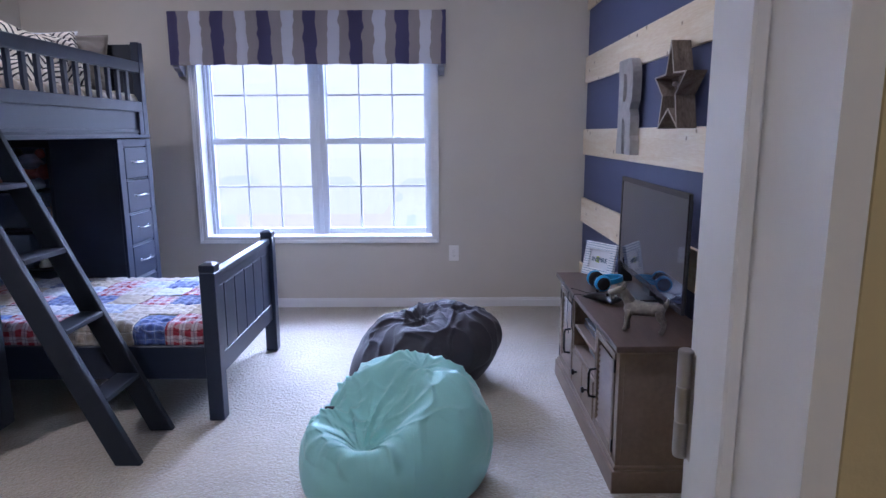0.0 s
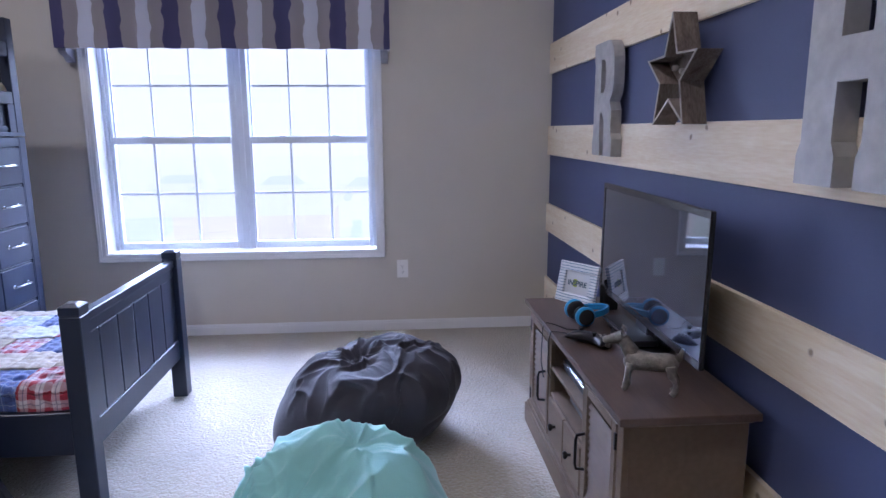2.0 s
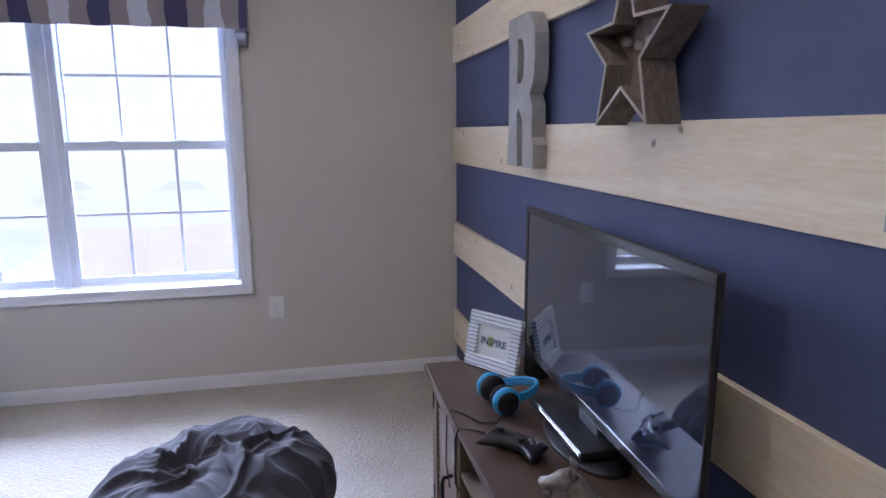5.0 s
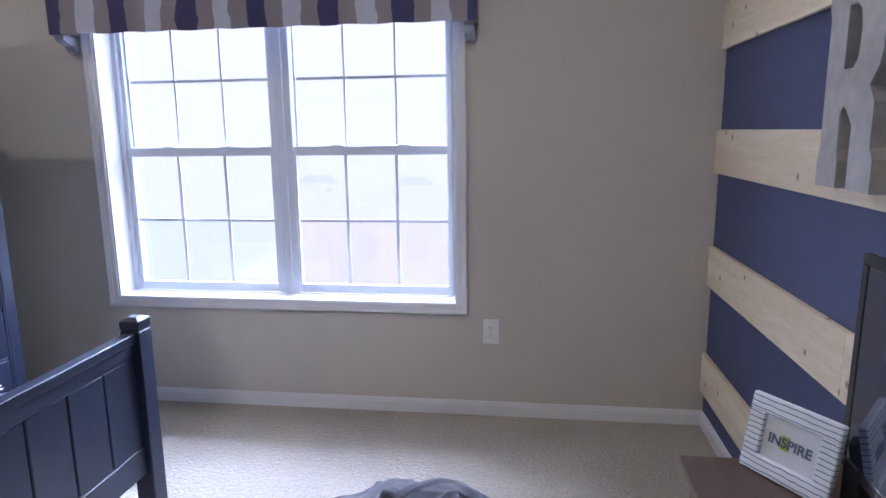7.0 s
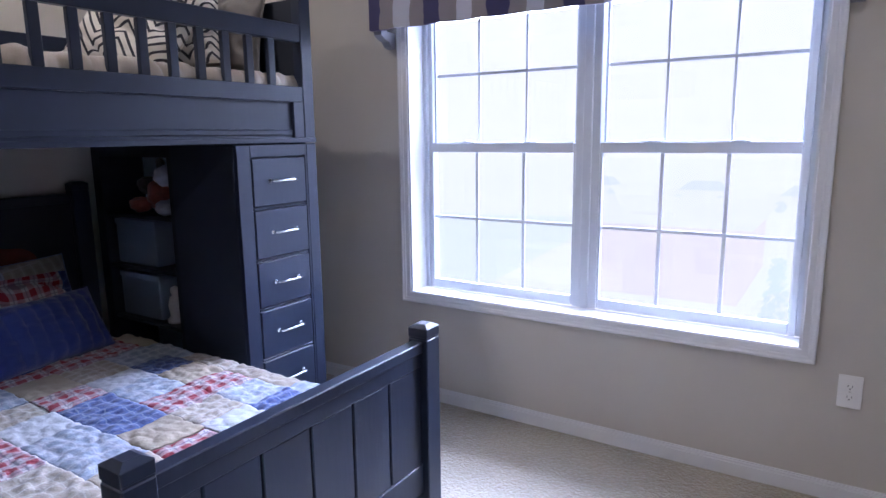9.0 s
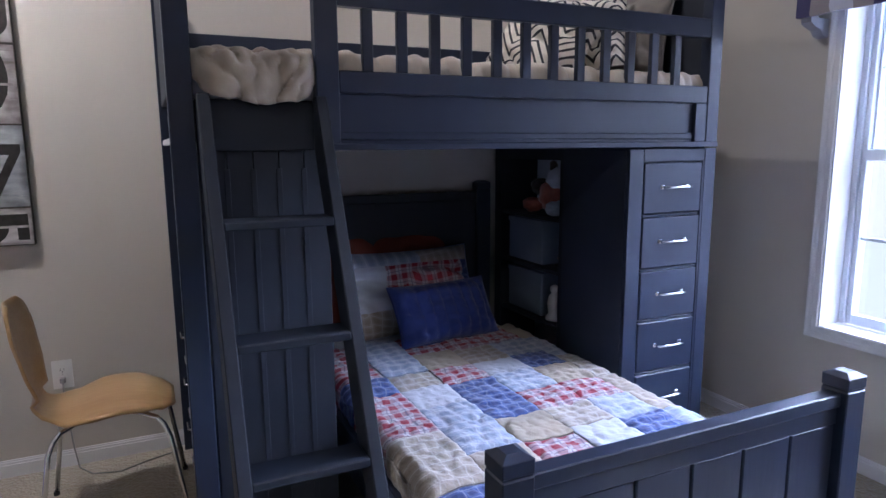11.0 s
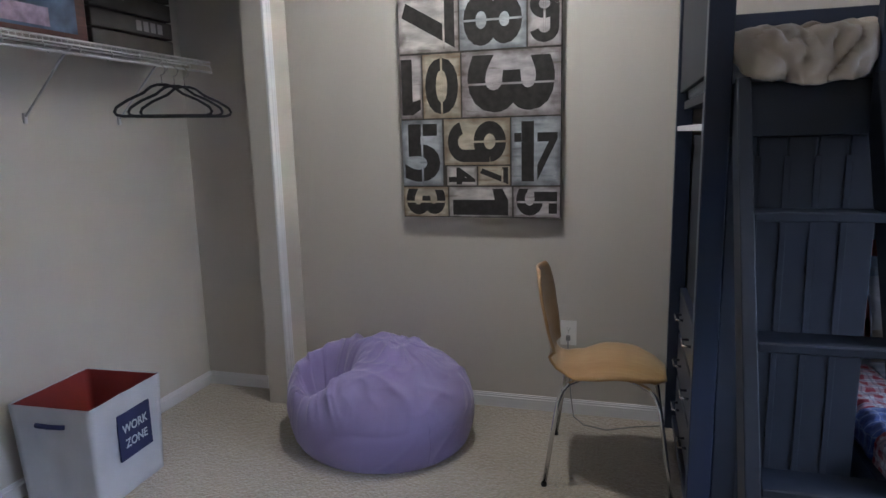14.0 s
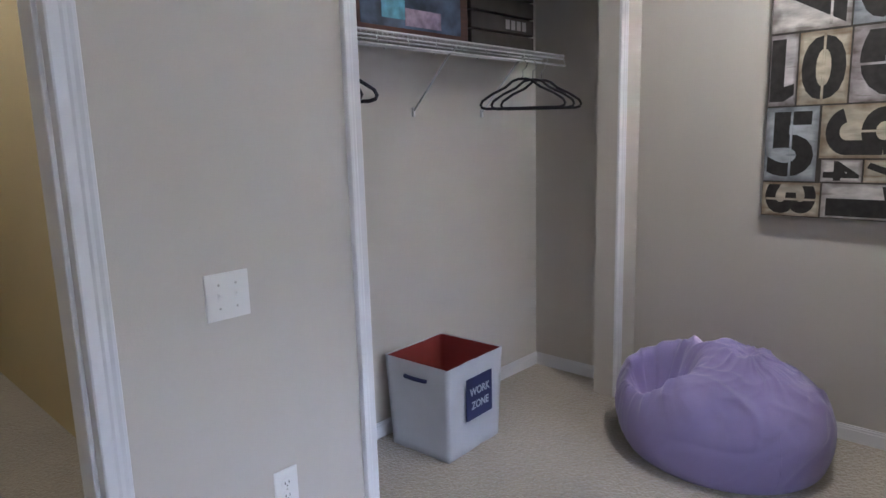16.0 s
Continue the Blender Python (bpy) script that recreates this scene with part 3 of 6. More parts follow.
for cx in (VX0 + 0.035, VX1 - 0.035):
    bm = B()
    prism(bm, [(YF - 0.001, 1.80), (YF - 0.11, 1.80), (YF - 0.108, 1.782), (YF - 0.085, 1.768), (YF - 0.05, 1.757), (YF - 0.032, 1.735), (YF - 0.001, 1.728)], "X", cx - 0.022, cx + 0.022)
    part("corbel", bm, mat("grey_corbel_paint", (0.34, 0.34, 0.38), 0.6) if cx < -1 else bpy.data.materials["grey_corbel_paint"], val)


# outlets and switches: flat plates with rounded edges
def plate(name, c, normal, w, label, kind_of):
    """Wall plate centred at c; normal is 'X+', 'Y-' and so on; w: gangs."""
    ang = {"Y-": 0, "X+": 90, "Y+": 180, "X-": -90}[normal]
    t = thing(name, Matrix.Translation(c) @ Matrix.Rotation(radians(ang), 4, "Z"), label, kind_of)
    wd, ht = (0.074, 0.120) if w == 1 else (0.118, 0.120)
    bm = B()
    box(bm, -wd / 2, wd / 2, -0.0065, -0.0003, -ht / 2, ht / 2, 0.003, 2)
    part("plate", bm, M_PLASTIC, t, world=False)
    if name == "wall_outlet":
        for s in (-1, 1):
            bm = B()
            lathe(bm, [(0.0165, -0.0082), (0.0172, -0.0072), (0.0172, -0.006)], (0, 0, s * 0.0195), 20, "Y")
            o = part("socket", bm, M_PLASTIC, t, world=False)
            bm = B()
            box(bm, -0.0075, -0.0055, -0.0089, -0.0078, s * 0.0195 - 0.002, s * 0.0195 + 0.006)
            box(bm, 0.0055, 0.0075, -0.0089, -0.0078, s * 0.0195 - 0.002, s * 0.0195 + 0.005)
            box(bm, -0.002, 0.002, -0.0089, -0.0078, s * 0.0195 - 0.010, s * 0.0195 - 0.006)
            part("slots", bm, M_SLOT, o, world=False)
    else:
        for s in ((-0.023, 0.023) if w == 2 else (0,)):
            bm = B()
            box(bm, s - 0.006, s + 0.006, -0.0085, -0.006, -0.013, 0.013, 0.001)
            prism(bm, [(-0.0065, -0.004), (-0.018, 0.006), (-0.018, 0.010), (-0.0065, 0.006)], "X", s - 0.004, s + 0.004)
            part("toggle", bm, M_PLASTIC, t, world=False)
    for s in (-0.030, 0.030) if name != "wall_outlet" else (0,):
        for q in ((-0.023, 0.023) if w == 2 else (0,)):
            part("screw", lathe(B(), [(0.003, -0.0072), (0.0034, -0.0062)], (q, 0, s), 10, "Y"), M_NICKEL, t, world=False)
    return t


plate("wall_outlet", (0.245, YF, 0.419), "Y-", 1, "white duplex outlet below and beside the window", "outlet")
plate("wall_outlet", (XL, 2.936, 0.398), "X+", 1, "white duplex outlet behind the wooden chair", "outlet")
plate("light_switch", (-0.617, YN, 0.936), "Y+", 2, "white double light switch beside the doorway", "light switch")
plate("wall_outlet", (-0.742, YN, 0.352), "Y+", 1, "white duplex outlet below the light switch", "outlet")

# ceiling lamps
for cx, cy in CANS + HALL:
    t = thing("ceiling_light", (cx, cy, ZC), "white recessed ceiling light, lit warm", "ceiling light", "recessed ceiling lights")
    bm = B()
    prof = [(0.062, -0.001), (0.068, -0.006), (0.092, -0.004), (0.094, -0.0005), (0.062, -0.0005)]
    rings = []
    for r, h in prof:
        rings.append([bm.verts.new((cx + r * math.cos(2 * math.pi * k / 32), cy + r * math.sin(2 * math.pi * k / 32), ZC + h)) for k in range(32)])
    for a, b in zip(rings, rings[1:] + rings[:1]):
        for k in range(32):
            bm.faces.new((a[k], a[(k + 1) % 32], b[(k + 1) % 32], b[k]))
    part("trim_ring", bm, M_TRIM, t)
    part("lens", lathe(B(), [(0.060, 0.0), (0.060, 0.002)], (cx, cy, ZC - 0.004), 24), M_LAMPGLOW, t)

# pine boards on the blue wall, in lengths
for z0, z1, cuts in ((2.175, 2.355, (1.58, 3.9, 5.828)), (1.668, 1.851, (1.58, 3.2, 5.828)), (1.159, 1.342, (1.58, 2.55, 5.828)), (0.662, 0.842, (1.58, 4.6, 5.828)), (0.168, 0.349, (1.58, 3.0, 5.828))):
    for a, b in zip(cuts, cuts[1:]):
        ob = solid("wall_board", box(B(), XR - 0.019, XR - 0.0005, a + 0.0008, b - 0.0008, z0, z1, 0.0015), M_PINE, "knotty natural pine board on the blue wall", "wall board", "structure", "pine boards on the wall")


# ---- outside: overexposed distance, its daylight and haze painted as glow ----
# Black surface; daylight, overexposure and haze all sit in the emission colour.
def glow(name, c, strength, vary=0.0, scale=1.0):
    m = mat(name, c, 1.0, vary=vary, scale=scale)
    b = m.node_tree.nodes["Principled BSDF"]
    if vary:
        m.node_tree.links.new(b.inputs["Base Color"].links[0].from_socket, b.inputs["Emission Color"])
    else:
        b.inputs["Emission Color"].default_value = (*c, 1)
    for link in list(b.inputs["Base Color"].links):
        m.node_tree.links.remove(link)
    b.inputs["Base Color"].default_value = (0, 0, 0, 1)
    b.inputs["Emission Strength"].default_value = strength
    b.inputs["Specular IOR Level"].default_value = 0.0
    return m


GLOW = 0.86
def sheet(name, x0, x1, y, z0, z1, m, label):
    bm = B()
    bm.faces.new([bm.verts.new(c) for c in ((x0, y, z0), (x1, y, z0), (x1, y, z1), (x0, y, z1))])
    return solid(name, bm, m, label, "backdrop", "structure")


sheet("backdrop", -260, 260, 120, -9, 90, glow("bright_sky", (0.99, 0.94, 0.93), 0.92), "blown-out white sky")
GZ = -3.2                                    # the ground lies a storey below the room
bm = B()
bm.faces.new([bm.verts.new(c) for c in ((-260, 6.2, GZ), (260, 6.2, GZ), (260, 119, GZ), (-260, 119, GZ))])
solid("ground", bm, glow("paving_daylight_glow", (0.97, 0.93, 0.90), 0.90, 0.015, 0.2), "pale ground outside, daylight painted in as glow", "ground", "structure")
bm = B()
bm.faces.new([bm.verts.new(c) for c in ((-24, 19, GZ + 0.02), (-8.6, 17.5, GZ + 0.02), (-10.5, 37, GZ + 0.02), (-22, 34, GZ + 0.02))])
solid("lawn", bm, glow("lawn_daylight_glow", (0.92, 0.93, 0.86), GLOW, 0.02, 0.5), "pale lawn across the street, daylight painted in as glow", "lawn", "structure")
M_HAZEBRICK = glow("brick_haze_glow", (0.97, 0.86, 0.82), GLOW, 0.03, 0.8)
M_HAZEROOF = glow("roof_haze_glow", (0.95, 0.91, 0.92), 0.89, 0.02, 0.8)
M_HAZEDARK = glow("window_haze_glow", (0.94, 0.83, 0.80), GLOW)
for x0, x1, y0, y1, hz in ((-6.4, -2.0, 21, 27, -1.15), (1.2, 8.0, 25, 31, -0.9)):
    hs = thing("house", ((x0 + x1) / 2, (y0 + y1) / 2, GZ), "pale brick house across the street, haze painted in", "house", "houses across the street")
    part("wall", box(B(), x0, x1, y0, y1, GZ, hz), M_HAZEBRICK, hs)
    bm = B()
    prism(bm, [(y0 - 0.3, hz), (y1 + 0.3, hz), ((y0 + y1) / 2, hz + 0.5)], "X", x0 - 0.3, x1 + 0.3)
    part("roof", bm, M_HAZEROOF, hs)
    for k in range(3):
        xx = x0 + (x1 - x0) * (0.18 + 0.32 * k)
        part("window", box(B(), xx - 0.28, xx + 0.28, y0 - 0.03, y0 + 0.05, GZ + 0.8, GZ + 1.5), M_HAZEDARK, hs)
M_HAZECAR = glow("car_haze_glow", (0.86, 0.86, 0.88), GLOW)
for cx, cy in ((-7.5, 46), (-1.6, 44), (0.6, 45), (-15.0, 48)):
    car = thing("parked_car", (cx, cy, GZ), "grey car parked far off across the street, haze painted in", "car", "parked cars")
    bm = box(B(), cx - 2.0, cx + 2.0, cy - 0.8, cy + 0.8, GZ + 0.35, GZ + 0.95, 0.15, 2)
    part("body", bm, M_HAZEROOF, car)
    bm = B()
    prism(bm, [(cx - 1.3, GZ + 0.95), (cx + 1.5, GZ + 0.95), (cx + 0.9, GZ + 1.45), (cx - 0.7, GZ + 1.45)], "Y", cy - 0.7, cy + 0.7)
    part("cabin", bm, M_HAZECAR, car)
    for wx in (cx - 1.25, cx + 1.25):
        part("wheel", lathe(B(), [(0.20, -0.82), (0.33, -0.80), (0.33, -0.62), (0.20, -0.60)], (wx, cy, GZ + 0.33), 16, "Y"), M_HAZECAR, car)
sh_ = thing("young_tree", (-0.24, 9.0, GZ), "slim young tree outside the window, pale with painted haze", "tree")
bm = B()
rs = random.Random(5)
for k in range(900):
    a, r, zq = rs.random() * 6.283, rs.random() ** 0.5, rs.random()
    wid = 0.20 * (1.1 - zq) + 0.03
    c = Vector((-0.24 + r * wid * math.cos(a), 9.0 + r * wid * math.sin(a), -1.30 + 1.6 * zq))
    d1 = Vector((rs.uniform(-1, 1), rs.uniform(-1, 1), rs.uniform(-1, 1))) * 0.03
    d2 = Vector((rs.uniform(-1, 1), rs.uniform(-1, 1), rs.uniform(-1, 1))) * 0.02
    bm.faces.new([bm.verts.new(q) for q in (c - d1, c + d2, c + d1, c - d2)])
part("foliage", bm, glow("leaves_haze_glow", (0.84, 0.87, 0.83), GLOW), sh_)
tube(bm := B(), [(-0.24, 9, GZ), (-0.24, 9, -0.60)], 0.025, 6)
part("trunk", bm, M_BARN, sh_)

# ---- loft bed ----
FX = -1.777                                  # front face of the loft bed
loft = thing("loft_bed", (-2.3, 4.36, 0), "navy painted loft bed with slatted guard rail above a bed", "bunk bed")
PT = 1.90
bm = B()
box(bm, FX - 0.05, FX, 5.283, 5.345, 1.302, PT, 0.003)
part("post", bm, M_NAVY, loft)
part("post", box(B(), FX - 0.05, FX, 5.285, 5.345, 0.0, 1.296, 0.003), M_NAVY, loft)
part("post", box(B(), FX - 0.052, FX, 3.372, 3.436, 0.0, PT, 0.003), M_NAVY, loft)
part("post", box(B(), FX - 0.045, FX, 3.766, 3.834, 1.302, 1.79, 0.003), M_NAVY, loft)
part("post", box(B(), XL + 0.018, XL + 0.07, 3.372, 3.436, 0.0, PT, 0.003), M_NAVY, loft)
part("post", box(B(), XL + 0.018, XL + 0.07, 5.30, 5.345, 0.0, PT, 0.003), M_NAVY, loft)
part("top_rail", box(B(), FX - 0.036, FX - 0.002, 3.834, 5.283, 1.706, 1.776, 0.004), M_NAVY, loft)
part("slat_rail", box(B(), FX - 0.036, FX - 0.002, 3.834, 5.283, 1.464, 1.528, 0.003), M_NAVY, loft)
part("beam", box(B(), FX - 0.030, FX - 0.018, 3.834, 5.283, 1.320, 1.466), M_NAVY, loft)
bm = B()
box(bm, FX - 0.036, FX - 0.010, 3.834, 5.226, 1.330, 1.352, 0.003)
box(bm, FX - 0.036, FX - 0.002, 5.226, 5.283, 1.320, 1.464, 0.002)
box(bm, FX - 0.040, FX + 0.004, 3.780, 5.347, 1.299, 1.320, 0.003)
part("beam_moulding", bm, M_NAVY, loft)
slat = mesh_of(box(B(), -0.010, 0.010, -0.0165, 0.0165, 1.528, 1.706, 0.002), "slat", M_NAVY)
for k in range(12):
    o = new("slat", slat)
    o.parent = loft
    o.location = Vector((FX - 0.019, 3.925 + k * 0.1095, 0)) - loft.matrix_basis.translation
part("end_panel", box(B(), XL + 0.07, FX - 0.05, 5.305, 5.335, 1.25, PT - 0.012, 0.003), M_NAVYSHADE, loft)
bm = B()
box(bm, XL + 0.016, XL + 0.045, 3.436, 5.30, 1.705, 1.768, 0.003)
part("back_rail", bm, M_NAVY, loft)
part("platform", box(B(), XL + 0.045, FX - 0.04, 3.40, 5.30, 1.405, 1.435), M_NAVYSHADE, loft)
bm = B()
box(bm, XL + 0.07, FX - 0.052, 3.376, 3.396, 1.318, 1.338, 0.002)
part("end_rail", bm, M_WIRE, loft, "pale end rail")
part("end_board", box(B(), XL + 0.07, FX - 0.052, 3.382, 3.402, 1.470, PT - 0.012, 0.003), M_NAVYSHADE, loft)
# tall grooved panel behind the ladder
pan = thing("storage_cabinet", (-2.3, 3.62, 0), "tall navy cabinet with a grooved board front under the loft bed", "cabinet")
bm = B()
part("body", box(B(), XL + 0.09, FX - 0.040, 3.440, 3.795, 0.03, 1.300, 0.002), M_NAVYSHADE, pan)
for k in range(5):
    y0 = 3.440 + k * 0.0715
    part("board", box(B(), FX - 0.040, FX - 0.026, y0 + 0.001, y0 + 0.0705, 0.03, 1.30, 0.002), M_NAVYSHADE, pan)
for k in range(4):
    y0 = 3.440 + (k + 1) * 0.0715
    part("batten", box(B(), FX - 0.026, FX - 0.023, y0 - 0.008, y0 + 0.008, 0.05, 1.25, 0.001), M_NAVYSHADE, pan)
part("header", box(B(), FX - 0.026, FX - 0.012, 3.438, 3.764, 1.30, 1.44, 0.003), M_NAVYSHADE, pan)
# end drawers facing the chair
for k, (z0, z1) in enumerate(((0.10, 0.27), (0.29, 0.46), (0.48, 0.66))):
    d = part("drawer", box(B(), XL + 0.10, FX - 0.09, 3.412, 3.439, z0, z1, 0.003), M_NAVY, pan)
    for hx in (-2.60, -2.27):
        bm = B()
        tube(bm, [(hx - 0.04, 3.412, (z0 + z1) / 2), (hx - 0.038, 3.386, (z0 + z1) / 2), (hx + 0.038, 3.386, (z0 + z1) / 2), (hx + 0.04, 3.412, (z0 + z1) / 2)], 0.005, 8)
        part("handle", bm, M_CHROME, d, "silver bar handle")
part("bottom_rail", box(B(), XL + 0.09, FX - 0.06, 3.40, 3.42, 0.035, 0.075, 0.002), M_NAVY, pan)

# ladder
lad = thing("ladder", (-1.4, 3.61, 0), "navy wooden ladder leaning on the loft bed", "ladder")
def lx(z):
    return -1.115 - 0.464 * z
for a, b in ((3.441, 3.474), (3.752, 3.785)):
    bm = B()
    prism(bm, [(lx(0) - 0.052, 0.001), (lx(0) + 0.052, 0.001), (lx(1.45) + 0.050, 1.45), (-1.774, 1.45), (-1.774, 1.31)], "Y", a, b)
    bmesh.ops.bevel(bm, geom=bm.edges[:], offset=0.003, segments=1, affect="EDGES")
    part("stringer", bm, M_NAVYSHADE, lad)
for z in (0.268, 0.552, 0.835, 1.115):
    bm = B()
    box(bm, lx(z) - 0.05, lx(z) + 0.05, 3.474, 3.752, z - 0.011, z + 0.011, 0.003)
    part("rung", bm, M_NAVYSHADE, lad)

# chest of drawers with a bookcase side
ch = thing("drawer_chest", (-2.3, 5.12, 0), "navy chest of five drawers with silver handles, under the loft bed", "chest of drawers")
part("carcass", box(B(), -2.19, FX - 0.020, 4.915, 5.283, 0.03, 1.293, 0.002), M_NAVYLIFT, ch)
bm = B()
box(bm, FX - 0.020, FX - 0.001, 4.915, 4.982, 0.0, 1.293, 0.002)
box(bm, FX - 0.020, FX - 0.001, 5.276, 5.284, 0.0, 1.293)
part("stile", bm, M_NAVY, ch)
zz = (1.245, 1.040, 0.830, 0.628, 0.415, 0.205)
part("top_frame", box(B(), FX - 0.020, FX - 0.001, 4.982, 5.276, 1.247, 1.293, 0.001), M_NAVY, ch)
part("base_board", box(B(), FX - 0.020, FX - 0.001, 4.982, 5.276, 0.02, 0.203, 0.001), M_NAVY, ch)
for a, b in zip(zz, zz[1:]):
    d = part("drawer", box(B(), FX - 0.019, FX + 0.001, 4.986, 5.272, b + 0.012, a - 0.004, 0.003), M_NAVY, ch)
    part("lip", box(B(), FX - 0.017, FX - 0.003, 4.986, 5.272, b - 0.001, b + 0.007, 0.002), M_NAVY, d)
    zc = (a + b) / 2 + 0.008
    bm = B()
    tube(bm, [(FX, 5.072, zc), (FX + 0.026, 5.076, zc), (FX + 0.028, 5.09, zc), (FX + 0.031, 5.135, zc + 0.001), (FX + 0.028, 5.18, zc), (FX + 0.026, 5.194, zc), (FX, 5.198, zc)], 0.0052, 8)
    for hy in (5.072, 5.198):
        lathe(bm, [(0.010, 0.0), (0.010, 0.004), (0.006, 0.008)], (FX, hy, zc), 12, "X")
    part("handle", bm, M_CHROME, d, "silver bar handle")
bc = thing("bookcase", (-2.5, 5.1, 0), "navy bookcase with three shelves facing the lower bed", "bookcase")
part("side", box(B(), -2.215, -2.192, 4.918, 5.283, 0.03, 1.293), M_NAVYSHADE, bc)
part("side", box(B(), XL + 0.072, -2.715, 4.918, 5.283, 0.03, 1.293), M_NAVYSHADE, bc)
part("back", box(B(), -2.715, -2.215, 5.130, 5.150, 0.03, 1.245), mat("blue_grey_back", (0.50, 0.56, 0.66), 0.4), bc)
part("top", box(B(), -2.715, -2.215, 4.918, 5.262, 1.245, 1.293), M_NAVYSHADE, bc)
for z in (0.985, 0.748, 0.50, 0.25):
    part("shelf", box(B(), -2.715, -2.215, 4.925, 5.130, z - 0.012, z + 0.004, 0.002), M_NAVYSHADE, bc)

# ---- lower bed ----
bed = thing("lower_bed", (-1.86, 4.37, 0), "navy painted twin bed frame with a grooved footboard", "bed")
def bedpost(y0, y1, x0, x1, z):
    bm = B()
    box(bm, x0, x1, y0, y1, 0, z - 0.045, 0.003)
    box(bm, x0 + 0.003, x1 - 0.003, y0 + 0.003, y1 - 0.003, z - 0.045, z - 0.040)
    box(bm, x0, x1, y0, y1, z - 0.040, z - 0.010, 0.002)
    v = [(x0, y0), (x1, y0), (x1, y1), (x0, y1)]
    c = 0.018
    lo = [bm.verts.new((x, y, z - 0.010)) for x, y in v]
    hi = [bm.verts.new((x + (c if x == x0 else -c), y + (c if y == y0 else -c), z)) for x, y in v]
    bm.faces.new(hi)
    bm.faces.new(lo[::-1])
    for k in range(4):
        bm.faces.new((lo[k], lo[(k + 1) % 4], hi[(k + 1) % 4], hi[k]))
    part("post", bm, M_NAVY, bed)
bedpost(3.852, 3.922, -0.932, -0.862, 0.752)
bedpost(4.822, 4.892, -0.932, -0.862, 0.752)
bedpost(3.862, 3.930, XL + 0.012, XL + 0.075, 1.135)
bedpost(4.815, 4.890, XL + 0.012, XL + 0.075, 1.135)
fb = part("footboard", box(B(), -0.912, -0.882, 3.922, 4.822, 0.20, 0.300, 0.003), M_NAVY, bed)
part("top_rail", box(B(), -0.918, -0.876, 3.922, 4.822, 0.668, 0.702, 0.003), M_NAVY, fb)
edges = [3.922, 4.030, 4.187, 4.344, 4.501, 4.660, 4.822]
for a, b in zip(edges, edges[1:]):
    part("board", box(B(), -0.902, -0.886, a + 0.003, b - 0.003, 0.300, 0.622, 0.003), M_NAVY, fb)
part("apron", box(B(), -0.904, -0.884, 3.922, 4.822, 0.622, 0.668, 0.002), M_NAVY, fb)
part("backing", box(B(), -0.908, -0.9025, 3.922, 4.822, 0.300, 0.668), M_NAVYSHADE, fb)
part("headboard", box(B(), XL + 0.020, XL + 0.048, 3.930, 4.815, 0.30, 1.040, 0.003), M_NAVYSHADE, bed)
part("headboard_rail", box(B(), XL + 0.014, XL + 0.062, 3.930, 4.815, 1.040, 1.082, 0.004), M_NAVYSHADE, bed)
part("side_rail", box(B(), XL + 0.075, -0.932, 3.862, 3.890, 0.203, 0.362, 0.003), M_NAVY, bed)
part("side_rail", box(B(), XL + 0.075, -0.932, 4.855, 4.882, 0.203, 0.362, 0.003), M_NAVY, bed)
part("slat_base", box(B(), XL + 0.075, -0.932, 3.890, 4.855, 0.215, 0.235), M_NAVYSHADE, bed)
mt = thing("mattress", (-1.86, 4.37, 0.235), "white twin mattress in the lower bed", "mattress")
part("cover", box(B(), XL + 0.09, -0.94, 3.905, 4.845, 0.236, 0.435, 0.03, 3), M_WHITECLOTH, mt)


def fabric_z(x, y, seed=0):
    return noise.noise(Vector((x * 9, y * 9, seed))) * 0.5 + noise.noise(Vector((x * 23, y * 23, seed + 5))) * 0.3 - 0.75 * max(0, 1 - 5 * abs(noise.noise(Vector((x * 6 + y * 2, y * 7, seed + 9))))) - 0.5 * max(0, 1 - 4 * abs(noise.noise(Vector((x * 13, y * 15 - x * 4, seed + 3)))))


# patchwork quilt: a padded sheet over the mattress, down the near side, patches between sunken seams
QX0, QX1, QT = -2.50, -0.945, 0.455
quilt = thing("patchwork_quilt", (-1.7, 4.37, 0.36), "patchwork quilt in red, blue and cream checks on the lower bed", "quilt")
# each row of patches across the bed: width of cloth up to, then patches from the foot as (to x, cloth)
QROWS = [
    (0.257, [(-1.12, 0), (-1.27, 1), (-1.59, 3), (-1.92, 0), (-2.08, 1), (-2.6, 0)]),
    (0.437, [(-1.09, 5), (-1.25, 3), (-1.41, 6), (-1.61, 2), (-1.76, 2), (-1.93, 4), (-2.09, 3), (-2.6, 2)]),
    (0.617, [(-1.09, 4), (-1.25, 1), (-1.41, 0), (-1.58, 5), (-1.92, 1), (-2.08, 0), (-2.27, 5), (-2.6, 0)]),
    (0.797, [(-1.09, 2), (-1.26, 0), (-1.43, 4), (-1.59, 3), (-1.75, 0), (-1.93, 2), (-2.08, 4), (-2.26, 3), (-2.6, 0)]),
    (0.967, [(-1.10, 5), (-1.26, 3), (-1.42, 1), (-1.59, 2), (-1.75, 0), (-1.93, 5), (-2.09, 1), (-2.27, 2), (-2.6, 0)]),
    (2.000, [(-1.42, 2), (-1.75, 6), (-2.02, 3), (-2.27, 2), (-2.6, 5)])]
def patch_at(x, s):
    """Cloth of the patch, and how far its nearest seam lies."""
    lo = 0.0
    for hi, row in QROWS:
        if s <= hi:
            a = QX1
            for b, cloth in row:
                if x >= b:
                    return cloth, min(s - lo if lo else 1, hi - s, a - x if a != QX1 else 1, x - b)
                a = b
        lo = hi
    return 6, 1
